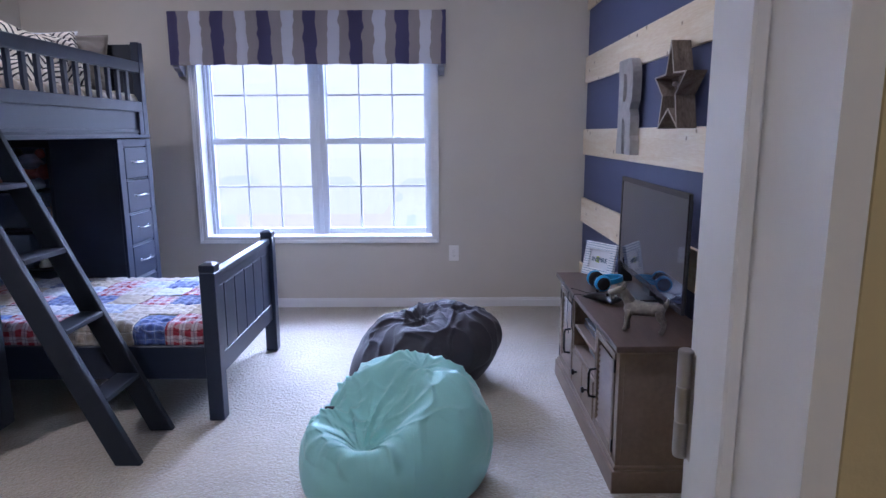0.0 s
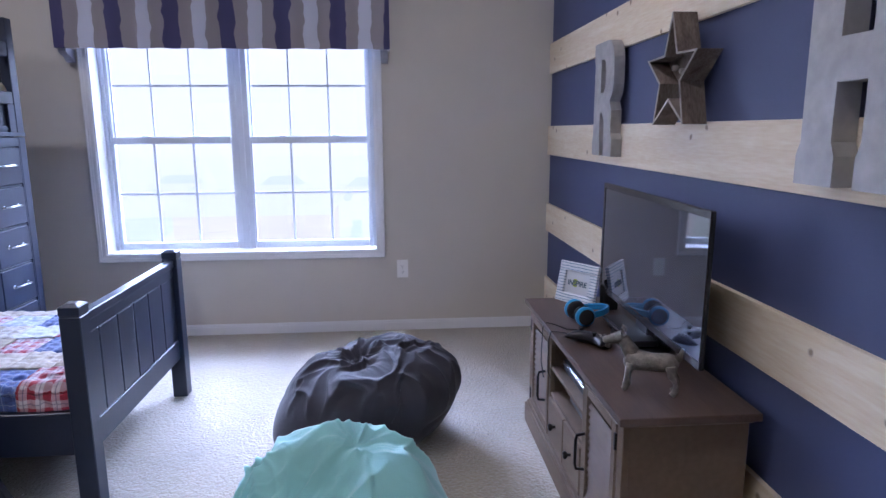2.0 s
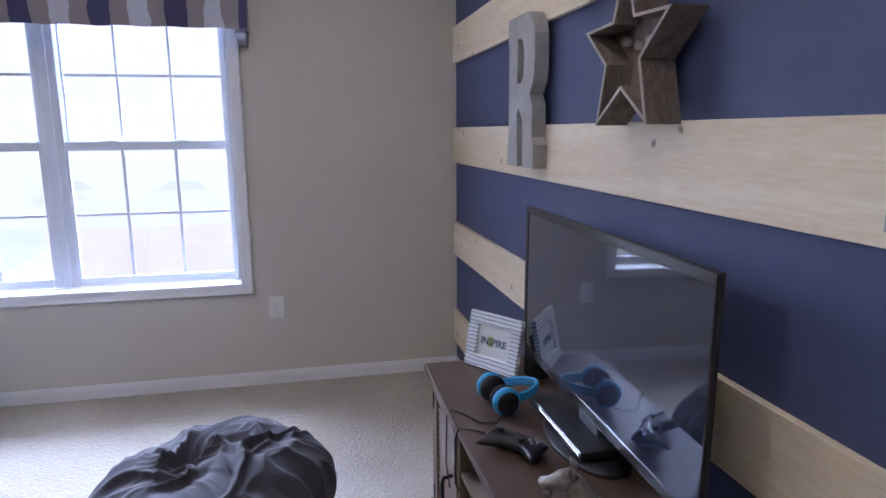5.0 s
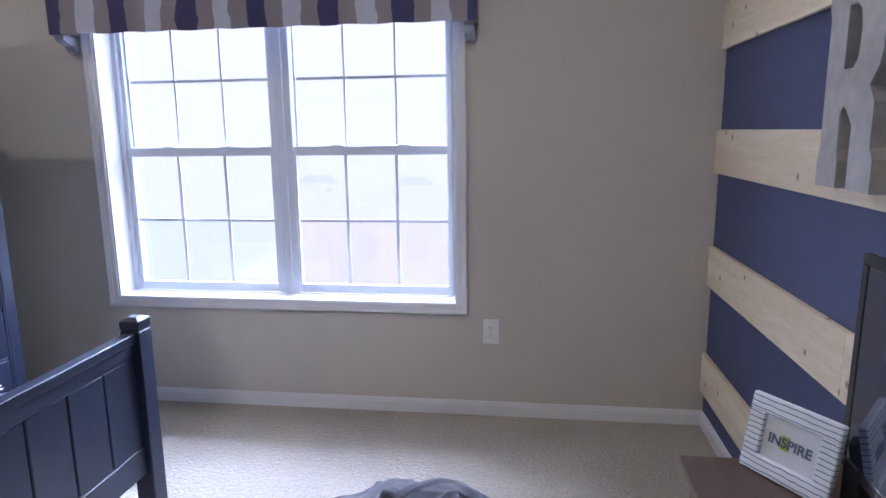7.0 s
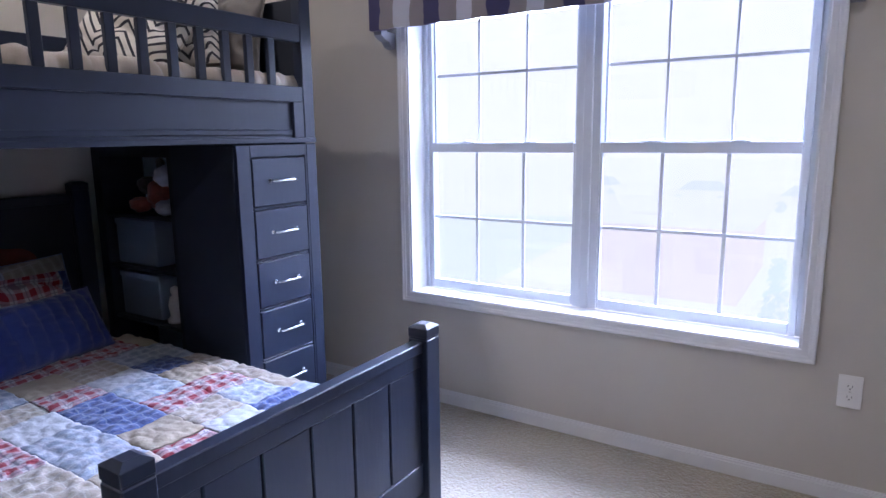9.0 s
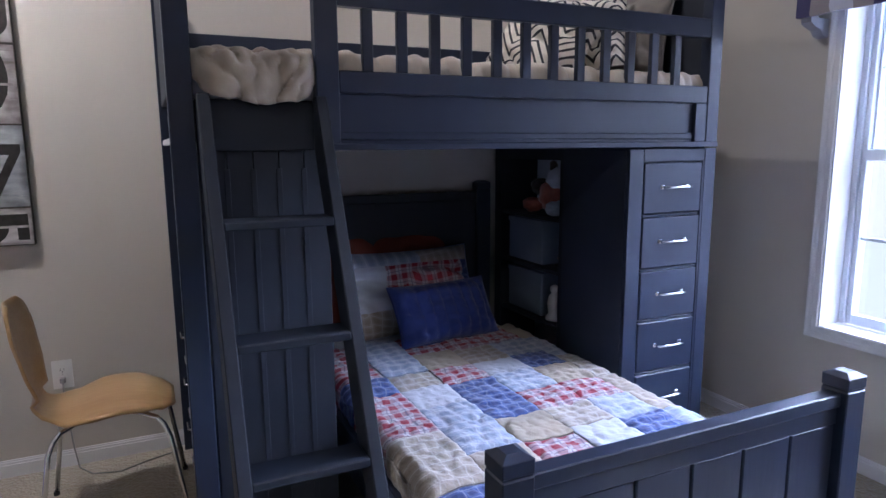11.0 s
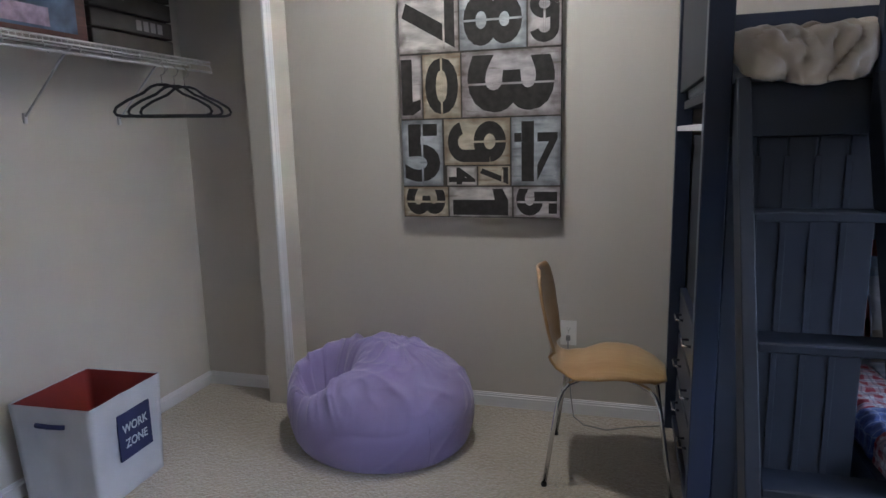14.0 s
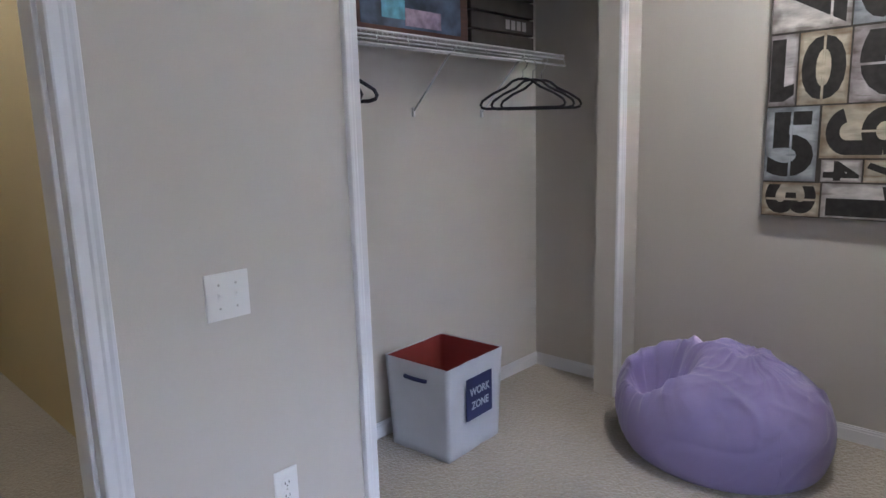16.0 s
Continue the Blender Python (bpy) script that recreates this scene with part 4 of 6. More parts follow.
def patch_key(x, s):
    for r, (hi, row) in enumerate(QROWS):
        if s <= hi:
            for k, (b, cloth) in enumerate(row):
                if x >= b:
                    return cloth, (r, k)
    return 6, (9, 9)


def qprofile(s):
    """Place across the bed: s metres of cloth from the near hem."""
    drop, r = 0.105, 0.035
    y0 = 3.893
    if s < drop - r:
        return y0, 0.362 + s, 0
    arc = r * math.pi / 2
    if s < drop - r + arc:
        a = (s - (drop - r)) / r
        return y0 + r * (1 - math.cos(a)), QT - r + r * math.sin(a), 1
    return y0 + r + (s - (drop - r) - arc), QT, 2
nqx, nqs = 300, 190
S_END = 0.105 - 0.035 + 0.035 * math.pi / 2 + (4.84 - 3.928)
bm = B()
grid = []
for i in range(nqx + 1):
    x = QX0 + (QX1 - QX0) * i / nqx
    row = []
    for j in range(nqs + 1):
        s = S_END * j / nqs
        y, z, zone = qprofile(s)
        seam = patch_at(x, s)[1]
        puff = 0.0045 * (1 - math.exp(-seam / 0.008))
        pucker = 0.0060 * fabric_z(x, s, 3) + 0.0045 * noise.noise(Vector((x * 24, s * 36, 1))) + 0.0030 * noise.noise(Vector((x * 60, s * 48, 6)))
        h = puff + pucker + 0.006 * noise.noise(Vector((x * 3, s * 3, 2)))
        if zone == 0:
            row.append((x, y - h - 0.004, z + 0.006 * noise.noise(Vector((x * 8, 0, 4)))))
        elif zone == 1:
            a = (s - 0.07) / 0.035
            row.append((x, y - math.cos(a) * (h + 0.004), z + math.sin(a) * h))
        else:
            row.append((x, y, z + h))
    grid.append(row)
CLOTHS = [M_REDPLAID, M_BLUEPLAID, M_LTBLUE, M_CREAMPLAID, M_WHITECLOTH, M_TANCLOTH, M_CREAM]
cells = {}
for i in range(nqx):
    for j in range(nqs):
        cloth, key = patch_key(QX0 + (QX1 - QX0) * (i + 0.5) / nqx, S_END * (j + 0.5) / nqs)
        cells.setdefault((key, cloth), []).append((i, j))
for (key, cloth), quads in cells.items():
    bm = B()
    vs = {}
    for i, j in quads:
        q = []
        for a, b in ((i, j), (i + 1, j), (i + 1, j + 1), (i, j + 1)):
            if (a, b) not in vs:
                vs[(a, b)] = bm.verts.new(grid[a][b])
            q.append(vs[(a, b)])
        bm.faces.new(q).smooth = True
    ob = part("patch", bm, CLOTHS[cloth], quilt)
    sd = ob.modifiers.new("thickness", "SOLIDIFY")
    sd.thickness, sd.offset = 0.006, 1


def cushion(name, m, w, h, d, material, label, category="pillow", cells=None, seed=1, ribs=0):
    """A filled pillow: local x across, z up, y thick; two bulged sides that meet in a seam with pulled corners."""
    t = thing(name, m, label, category)
    bm = B()
    n = 44 if not ribs else 72
    sheets = []
    for sgn in (-1, 1):
        g = []
        for i in range(n + 1):
            r = []
            for j in range(n + 1):
                a, c = 2 * i / n - 1, 2 * j / n - 1
                ed = (1 - abs(a) ** 3.2) * (1 - abs(c) ** 3.2)
                th = d / 2 * max(ed, 0) ** 0.55
                wr = 0.10 * d * noise.noise(Vector((a * 2.2, c * 2.2, seed + sgn))) + 0.05 * d * noise.noise(Vector((a * 6, c * 6, seed)))
                pull = 1 - 0.05 * (1 - abs(c) ** 2) * abs(a) ** 4
                pull2 = 1 - 0.07 * (1 - abs(a) ** 2) * abs(c) ** 4
                y = sgn * (th + wr * min(1, ed * 3) - (0.011 * (1 - abs(math.cos(a * ribs * math.pi / 2 + 0.25 * c)) ** 0.6) * min(1, ed * 3) if ribs else 0)
                    - (0.0 if ribs else 0.03) * d / 0.15 * max(0, 1 - 2.6 * abs(noise.noise(Vector((a * 1.7 + c, c * 1.9, seed + 3.3 * sgn))))) ** 1.5 * min(1, ed * 2))
                r.append(bm.verts.new((a * w / 2 * pull, y, h / 2 + c * h / 2 * pull2)))
            g.append(r)
        sheets.append(g)
    for k, g in enumerate(sheets):
        for i in range(n):
            for j in range(n):
                q = (g[i][j], g[i + 1][j], g[i + 1][j + 1], g[i][j + 1])
                f = bm.faces.new(q if k == 0 else q[::-1])
                f.smooth = True
                if cells:
                    f.material_index = cells((i + 0.5) / n, (j + 0.5) / n)
    bmesh.ops.remove_doubles(bm, verts=bm.verts[:], dist=0.0006)
    part("cover", bm, material, t, world=False)
    pts = []
    for a, c in [(-1 + 2 * k / 16, -1) for k in range(16)] + [(1, -1 + 2 * k / 16) for k in range(16)] + [(1 - 2 * k / 16, 1) for k in range(16)] + [(-1, 1 - 2 * k / 16) for k in range(16)]:
        pull = 1 - 0.05 * (1 - abs(c) ** 2) * abs(a) ** 4
        pull2 = 1 - 0.07 * (1 - abs(a) ** 2) * abs(c) ** 4
        pts.append((a * w / 2 * pull, 0, h / 2 + c * h / 2 * pull2))
    part("piping", tube(B(), pts, 0.0035, 6, True), material[0] if isinstance(material, list) else material, t, world=False)
    return t


def lean(x, y, z, yaw, tilt):
    """Stands at the place, faces +x turned by yaw, leans back by tilt degrees."""
    return Matrix.Translation((x, y, z)) @ Matrix.Rotation(radians(90 + yaw), 4, "Z") @ Matrix.Rotation(radians(-tilt), 4, "X")


cushion("bed_pillow", lean(-2.72, 4.34, 0.45, 0, 16), 0.66, 0.47, 0.14, M_RUST, "rust red pillow against the headboard", seed=2)
cushion("patchwork_pillow", lean(-2.56, 4.40, 0.45, 3, 24), 0.66, 0.41, 0.15,
    [M_LTBLUE, M_WHITECLOTH, M_REDPLAID, M_CREAMPLAID, M_BLUEPLAID],
    "patchwork pillow in blue, white and red checks on the lower bed",
    cells=lambda a, c: (0 if a < 0.56 else 3) if c > 0.80 else ((1 if a < 0.30 else (2 if a < 0.90 else 4)) if c > 0.44 else (1 if a < 0.30 and c > 0.30 else 3)), seed=4)
cushion("throw_pillow", lean(-2.38, 4.485, 0.455, 6, 32), 0.50, 0.285, 0.15, M_ROYAL, "royal blue ribbed throw pillow on the lower bed", seed=6, ribs=9)

# upper bedding
um = thing("loft_mattress", (-2.3, 4.36, 1.436), "mattress under cream bedding on the loft bed", "mattress")
part("cover", box(B(), XL + 0.05, FX - 0.045, 3.41, 5.29, 1.437, 1.545, 0.03, 3), M_WHITECLOTH, um)
bl = thing("cream_duvet", (-2.3, 4.36, 1.54), "crumpled cream duvet on the loft bed", "duvet")
bm = B()
g = []
ni, nj = 240, 100
for i in range(ni + 1):
    y = 3.405 + (5.292 - 3.405) * i / ni
    r = []
    for j in range(nj + 1):
        s = j / nj
        gap = 1 / (1 + math.exp((y - 3.745) * 110)) / (1 + math.exp((3.462 - y) * 110))
        L = 0.075 + 0.065 * gap
        tot = 0.98 + L
        d = s * tot
        fold = 0.018 * noise.noise(Vector((y * 14, d * 6, 1))) + 0.010 * noise.noise(Vector((y * 34, d * 12, 2)))
        gather = gap * (0.034 * noise.noise(Vector((y * 13 + d * 6, d * 9, 11))) - 0.050 * max(0, 1 - 3.6 * abs(noise.noise(Vector((y * 11 + d * 7, d * 8, 3))))) ** 1.6)
        gather += gap * 0.014 * (1 - 2.4 * abs(noise.noise(Vector((y * 27 + d * 14, d * 17, 5)))))
        gather += gap * 0.030 * max(0, 1 - 3 * abs(noise.noise(Vector((y * 16 - d * 15, d * 10 + y * 9, 21)))))
        if d < 0.98 - 0.03:
            r.append(bm.verts.new((XL + 0.05 + d * 1.0, y, 1.573 + fold + 0.02 * noise.noise(Vector((y * 3, d * 3, 8))))))
        else:
            q = (d - 0.95) / 0.05
            a = min(q, math.pi / 2)
            down = max(0, d - 0.95 - 0.05 * math.pi / 2)
            out = gap * 0.062
            r.append(bm.verts.new((XL + 0.05 + 0.95 + 0.04 * math.sin(a) + out * math.sin(a) + (fold + gather) * 0.8, y, 1.573 - 0.05 * (1 - math.cos(a)) - down + fold * 0.6 + 0.02 * gap * noise.noise(Vector((y * 9, 1, 1))))))
    g.append(r)
for i in range(ni):
    for j in range(nj):
        bm.faces.new((g[i][j], g[i + 1][j], g[i + 1][j + 1], g[i][j + 1])).smooth = True
bm.faces.ensure_lookup_table()
fold = bm.copy()
fold.faces.ensure_lookup_table()
hang = [k for k in range(ni * nj) if k // nj < 50 and k % nj > 84]
bmesh.ops.delete(bm, geom=[bm.faces[k] for k in hang], context="FACES")
hang = set(hang)
bmesh.ops.delete(fold, geom=[f for k, f in enumerate(fold.faces[:]) if k not in hang], context="FACES")
for nm_, q in (("cover", bm), ("hanging_fold", fold)):
    ob = part(nm_, q, M_CREAM, bl)
    sd = ob.modifiers.new("thickness", "SOLIDIFY")
    sd.thickness, sd.offset = 0.008, 1
chev = stripes(M_CHEVRON, "Z", 0.040, [(0.0, (0.62, 0.58, 0.52)), (0.66, (0.03, 0.03, 0.04))])
cn = chev.node_tree.nodes
cl = chev.node_tree.links
csep = [q for q in cn if q.type == "SEPXYZ"][0]
cdiv = [q for q in cn if q.type == "MATH" and q.operation == "DIVIDE"][0]
pp = cn.new("ShaderNodeMath")
pp.operation, pp.inputs[1].default_value = "PINGPONG", 0.09
cl.new(csep.outputs["X"], pp.inputs[0])
ca = cn.new("ShaderNodeMath")
ca.operation = "ADD"
cl.new(pp.outputs[0], ca.inputs[0])
cl.new(csep.outputs["Z"], ca.inputs[1])
cl.new(ca.outputs[0], cdiv.inputs[0])
cushion("chevron_pillow", lean(-2.22, 4.72, 1.575, -52, 24) @ Matrix.Rotation(radians(24), 4, "Y"), 0.40, 0.38, 0.14, M_CHEVRON, "cream pillow with black chevron stripes on the loft bed", seed=8)
cushion("chevron_pillow", lean(-2.12, 4.90, 1.590, -58, 30) @ Matrix.Rotation(radians(-9), 4, "Y"), 0.42, 0.38, 0.14, M_CHEVRON, "cream pillow with black chevron stripes on the loft bed", seed=10)
cushion("grey_pillow", lean(-2.20, 5.12, 1.575, -75, 15), 0.55, 0.38, 0.13, mat("grey_taupe_cotton", (0.16, 0.145, 0.13), 0.9, bump=0.3, bscale=200), "grey taupe pillow on the loft bed", seed=12)
cushion("white_pillow", lean(-2.42, 5.18, 1.575, -85, 12), 0.55, 0.40, 0.13, M_WHITECLOTH, "white pillow on the loft bed", seed=14)


# ---- bean bags ----
def bean(name, c, a, b, h, dent, material, label, seed, knots, folds=(0.012, 5.0), lean_=(0, 0), tilt=(0, 0), low=0.34, tag=None):
    """A slumped sack: flat foot, full sides, widest at the height low, a loose crumpled top. dent: (x, y, reach, depth) hollows;
    knots: (x, y, reach, strength), where the cloth is drawn in and folds run out; folds: depth and pitch of the crumples on top."""
    t = thing(name, c, label, "bean bag", "bean bags")
    nu, nv = 300, 170
    bm = B()

    def ridge(p, sharp=3.0):
        return max(1 - abs(noise.noise(p)) * sharp, 0) ** 1.3

    def place(ph, th, lift=0.0):
        cs, sn = math.cos(th), math.sin(th)
        u = ph / math.pi
        if u < 0.62:
            q = u / 0.62 * math.pi / 2
            rad, z = math.sin(q) ** 0.80, low + (1 - low) * math.cos(q) ** 0.86
        else:
            q = (u - 0.62) / 0.38
            if q < 0.6:
                w = q / 0.6 * math.pi / 2
                rad, z = 1 - 0.17 * (1 - math.cos(w)), low * (1 - math.sin(w) ** 1.15)
            else:
                rad, z = 0.83 * (1 - (q - 0.6) / 0.4), 0.0
        lob = 1 + 0.04 * math.sin(2 * th + seed) + 0.025 * math.sin(3 * th + 2 * seed)
        x, y = a * rad * cs * lob + lean_[0] * (z - 0.3), b * rad * sn * lob + lean_[1] * (z - 0.3)
        zz = h * z * (1 + (tilt[0] * cs + tilt[1] * sn) * rad * z)
        top = min(1, max(0, z - 0.42) / 0.35)
        for dx, dy, dr, dd in dent:
            q = ((x - dx) ** 2 + (y - dy) ** 2) / (dr * dr)
            zz -= dd * math.exp(-q * q if dd > 0 else -q) * min(1, max(0, z - 0.3) / 0.4)
        warp = Vector((noise.noise(Vector((x * 5, y * 5, seed))), noise.noise(Vector((x * 5, y * 5, seed + 7))), 0)) * 0.09
        p = Vector((x, y, 0)) + warp
        k = folds[1]
        disp = 0.014 * noise.noise(Vector((x * 3.5, y * 3.5, zz * 3 + seed)))
        disp += folds[0] * top * (ridge(Vector((p.x * k, p.y * k * 1.6, seed))) + 0.6 * ridge(Vector((p.x * k * 2.1, p.y * k * 1.7, seed + 5))) - 0.6)
        disp -= 0.005 * (1 - top) * ridge(Vector((cs * 1.6 + zz * 4, sn * 1.6 - zz * 2, zz * 5 + seed)), 5)
        for kx, ky, kr, ks in knots:
            d = math.hypot(x - kx, y - ky)
            ang = math.atan2(y - ky, x - kx) + 0.5 * noise.noise(Vector((x * 5, y * 5, seed + 2)))
            f = ridge(Vector((math.cos(ang) * 1.7, math.sin(ang) * 1.7, d * 1.5 + seed)), 4) + 0.4 * ridge(Vector((math.cos(ang) * 3.0, math.sin(ang) * 3.0, d * 2 + seed + 4)), 4)
            env = math.exp(-(d / kr) ** 2) * min(1, d / 0.04) * (0.15 + 0.85 * top)
            disp += ks * 0.020 * (f - 0.5) * env
            zz -= ks * 0.030 * math.exp(-(d / 0.05) ** 2) * top
        nrm = Vector((cs * math.sin(ph), sn * math.sin(ph), math.cos(ph) * 1.1)).normalized()
        if z <= 0.001:
            return Vector((x, y, 0.0))
        p = Vector((x, y, zz)) + nrm * ((disp + lift) * min(1, z * 8 + 0.1))
        p.z = max(p.z, 0.0)
        return p

    rows = [[bm.verts.new(place(math.pi * j / nv, 2 * math.pi * i / nu)) for i in range(nu)] for j in range(1, nv)]
    for r0, r1 in zip(rows, rows[1:]):
        for i in range(nu):
            bm.faces.new((r0[i], r1[i], r1[(i + 1) % nu], r0[(i + 1) % nu])).smooth = True
    tp = bm.verts.new(sum((v.co for v in rows[0]), Vector()) / nu)
    bt = bm.verts.new((0, 0, 0))
    for i in range(nu):
        bm.faces.new((tp, rows[0][i], rows[0][(i + 1) % nu])).smooth = True
        bm.faces.new((bt, rows[-1][(i + 1) % nu], rows[-1][i])).smooth = True
    part("sack", bm, material, t, world=False)
    part("foot_seam", tube(B(), [place(math.radians(150), 2 * math.pi * k / 90, 0.001) for k in range(90)], 0.0022, 6, True), material, t, world=False)
    for ang in (-75, 45, 165):
        pts = [place(math.radians(q), math.radians(ang), 0.0) for q in range(64, 140, 3)]
        part("side_seam", tube(B(), pts, 0.0014, 6), material, t, world=False)
    if tag:
        p = place(math.radians(tag[0]), math.radians(tag[1]), 0.004)
        bm = B()
        box(bm, p.x - 0.018, p.x + 0.018, p.y - 0.006, p.y + 0.002, p.z - 0.008, p.z + 0.012, 0.002)
        part("tag", bm, M_BLACKM, t, "small dark label tag", world=False)
    return t


bean("bean_bag", (-0.025, 3.345, 0), 0.355, 0.335, 0.405, [(-0.08, -0.08, 0.17, 0.12), (0.08, 0.20, 0.20, -0.03), (-0.27, 0.0, 0.09, 0.02), (-0.20, -0.20, 0.10, -0.025)], M_MINT, "mint green bean bag, slumped, on the carpet", 1.0, [(-0.10, -0.16, 0.42, 1.3), (-0.28, 0.06, 0.26, 1.0), (0.10, 0.10, 0.25, 0.5)], (0.022, 4.0), (0.03, 0.05), (0.08, 0.10), 0.36, (54, 180))
bean("bean_bag", (0.03, 4.37, 0), 0.39, 0.355, 0.385, [(0.0, -0.05, 0.10, 0.03), (0.14, 0.05, 0.14, -0.02)], M_CHARCOAL, "charcoal grey bean bag with a gathered top", 4.0, [(0.0, 0.02, 0.20, 1.0)], (0.022, 5.2), (0.19, 0.0), (0.05, 0.0), 0.44)
bean("bean_bag", (-2.41, 2.142, 0), 0.345, 0.45, 0.405, [(0.10, -0.20, 0.12, 0.19), (-0.02, 0.06, 0.20, -0.035), (0.20, -0.30, 0.08, -0.05), (0.02, -0.34, 0.08, -0.03)], M_PURPLE, "purple bean bag beside the closet", 7.0, [(0.10, -0.20, 0.24, 1.5), (-0.02, 0.12, 0.20, 0.6)], (0.018, 4.2), (-0.03, -0.02), (-0.04, 0.03), 0.36)

# ---- media console ----
KX0, KX1, KY0, KY1, KZ = 0.798, 1.148, 3.245, 4.405, 0.575
con = thing("media_console", (0.985, 3.825, 0), "weathered brown media console with louvred doors and open shelves", "media console")
bm = B()
box(bm, KX0 - 0.022, KX1 + 0.018, KY0 - 0.030, KY1 + 0.030, KZ - 0.022, KZ, 0.004, 2)
part("top", bm, M_BROWNTOP, con)
part("top_moulding", box(B(), KX0 - 0.010, KX1 + 0.006, KY0 - 0.014, KY1 + 0.014, KZ - 0.034, KZ - 0.022, 0.004), M_BROWN, con)
part("side", box(B(), KX0 + 0.018, KX1, KY0, KY0 + 0.020, 0.05, KZ - 0.034, 0.002), M_BROWN, con)
part("side", box(B(), KX0 + 0.018, KX1, KY1 - 0.020, KY1, 0.05, KZ - 0.034, 0.002), M_BROWN, con)
part("back", box(B(), KX1 - 0.012, KX1 - 0.002, KY0 + 0.02, KY1 - 0.02, 0.05, KZ - 0.034), M_BROWN, con)
bm = B()
box(bm, KX0 - 0.016, KX1 + 0.004, KY0 - 0.018, KY1 + 0.018, 0.0, 0.088, 0.003)
box(bm, KX0 - 0.008, KX1 + 0.002, KY0 - 0.010, KY1 + 0.010, 0.088, 0.104, 0.004)
part("plinth", bm, M_BROWN, con)
bm = B()
for a, b in ((KY0, KY0 + 0.045), (KY1 - 0.045, KY1), (3.585, 3.608), (4.030, 4.052)):
    box(bm, KX0, KX0 + 0.020, a, b, 0.104, KZ - 0.034, 0.002)
box(bm, KX0, KX0 + 0.020, KY0 + 0.045, KY1 - 0.045, KZ - 0.048, KZ - 0.034)
part("face_frame", bm, M_BROWN, con)
part("divider", box(B(), KX0 + 0.002, KX1 - 0.012, 3.590, 3.604, 0.104, KZ - 0.040), M_BROWN, con)
part("divider", box(B(), KX0 + 0.002, KX1 - 0.012, 4.034, 4.048, 0.104, KZ - 0.040), M_BROWN, con)
for z in (0.409, 0.303):
    part("shelf", box(B(), KX0 + 0.004, KX1 - 0.012, 3.608, 4.030, z - 0.014, z, 0.002), M_BROWN, con)
for a, b in ((3.610, 3.816), (3.822, 4.028)):
    d = part("drawer", box(B(), KX0 - 0.004, KX0 + 0.016, a, b, 0.110, 0.284, 0.003), M_BROWN, con)
    part("knob", lathe(B(), [(0.006, 0.0), (0.005, -0.010), (0.014, -0.016), (0.015, -0.022), (0.009, -0.028)], (KX0 - 0.004, (a + b) / 2, 0.205), 16, "X"), M_IRON, d, "dark round knob")
for a, b, hy in ((KY0 + 0.047, 3.583, 3.560), (4.054, KY1 - 0.047, 4.098)):
    z0, z1 = 0.110, KZ - 0.050
    bm = B()
    box(bm, KX0 - 0.004, KX0 + 0.014, a, a + 0.034, z0, z1, 0.002)
    box(bm, KX0 - 0.004, KX0 + 0.014, b - 0.034, b, z0, z1, 0.002)
    box(bm, KX0 - 0.004, KX0 + 0.014, a + 0.034, b - 0.034, z0, z0 + 0.04, 0.002)
    box(bm, KX0 - 0.004, KX0 + 0.014, a + 0.034, b - 0.034, z1 - 0.03, z1, 0.002)
    d = part("door", bm, M_BROWN, con)
    k = 0
    z = z0 + 0.042
    while z + 0.024 < z1 - 0.028:
        bm = B()
        prism(bm, [(KX0 + 0.001, z), (KX0 + 0.004, z - 0.002), (KX0 + 0.012, z + 0.010), (KX0 + 0.009, z + 0.013)], "Y", a + 0.034, b - 0.034)
        part("louvre", bm, M_BROWN, d)
        z += 0.0235
    bm = B()
    z = 0.30
    tube(bm, [(KX0 - 0.004, hy, z - 0.062), (KX0 - 0.030, hy, z - 0.058), (KX0 - 0.034, hy, z - 0.04), (KX0 - 0.034, hy, z + 0.04), (KX0 - 0.030, hy, z + 0.058), (KX0 - 0.004, hy, z + 0.062)], 0.0055, 8)
    part("handle", bm, M_IRON, d, "dark bar handle")
    hyy = a - 0.001 if a < 3.5 else b + 0.001
    for hz in (0.16, 0.475):
        part("hinge", box(B(), KX0 - 0.008, KX0 - 0.001, hyy - 0.005, hyy + 0.005, hz - 0.025, hz + 0.025, 0.001), M_IRON, d)
mp_ = thing("media_player", (0.98, 3.82, 0.41), "slim black media player with a silver edge on the console shelf", "media player")
bm = box(B(), 0.84, 1.06, 3.70, 4.00, 0.4105, 0.447, 0.003)
part("body", bm, M_BLACK, mp_)
part("edge", box(B(), 0.8365, 0.8395, 3.70, 4.00, 0.436, 0.446, 0.0008), M_CHROME, mp_)
mp2 = thing("media_player", (0.98, 3.82, 0.304), "black set-top box on the console's lower shelf", "media player")
part("body", box(B(), 0.85, 1.05, 3.66, 3.93, 0.3045, 0.345, 0.003), M_BLACK, mp2)

# television
tv = thing("television", Matrix.Translation((1.062, 3.818, KZ)) @ Matrix.Rotation(radians(-1.6), 4, "Z") @ Matrix.Rotation(radians(0.5), 4, "Y"), "black flat-screen television with glossy bezel on the console", "television")
hw, z0, z1 = 0.479, 0.075, 0.527
bm = B()
box(bm, -0.002, 0.008, -hw, hw, z0, z1, 0.003, 2)
box(bm, 0.008, 0.030, -hw + 0.05, hw - 0.05, z0 + 0.02, z1 - 0.03, 0.006, 2)
box(bm, 0.030, 0.055, -hw + 0.12, hw - 0.12, z0 + 0.05, z1 - 0.12, 0.01)
part("body", bm, M_BLACKM, tv, world=False)
bm = B()
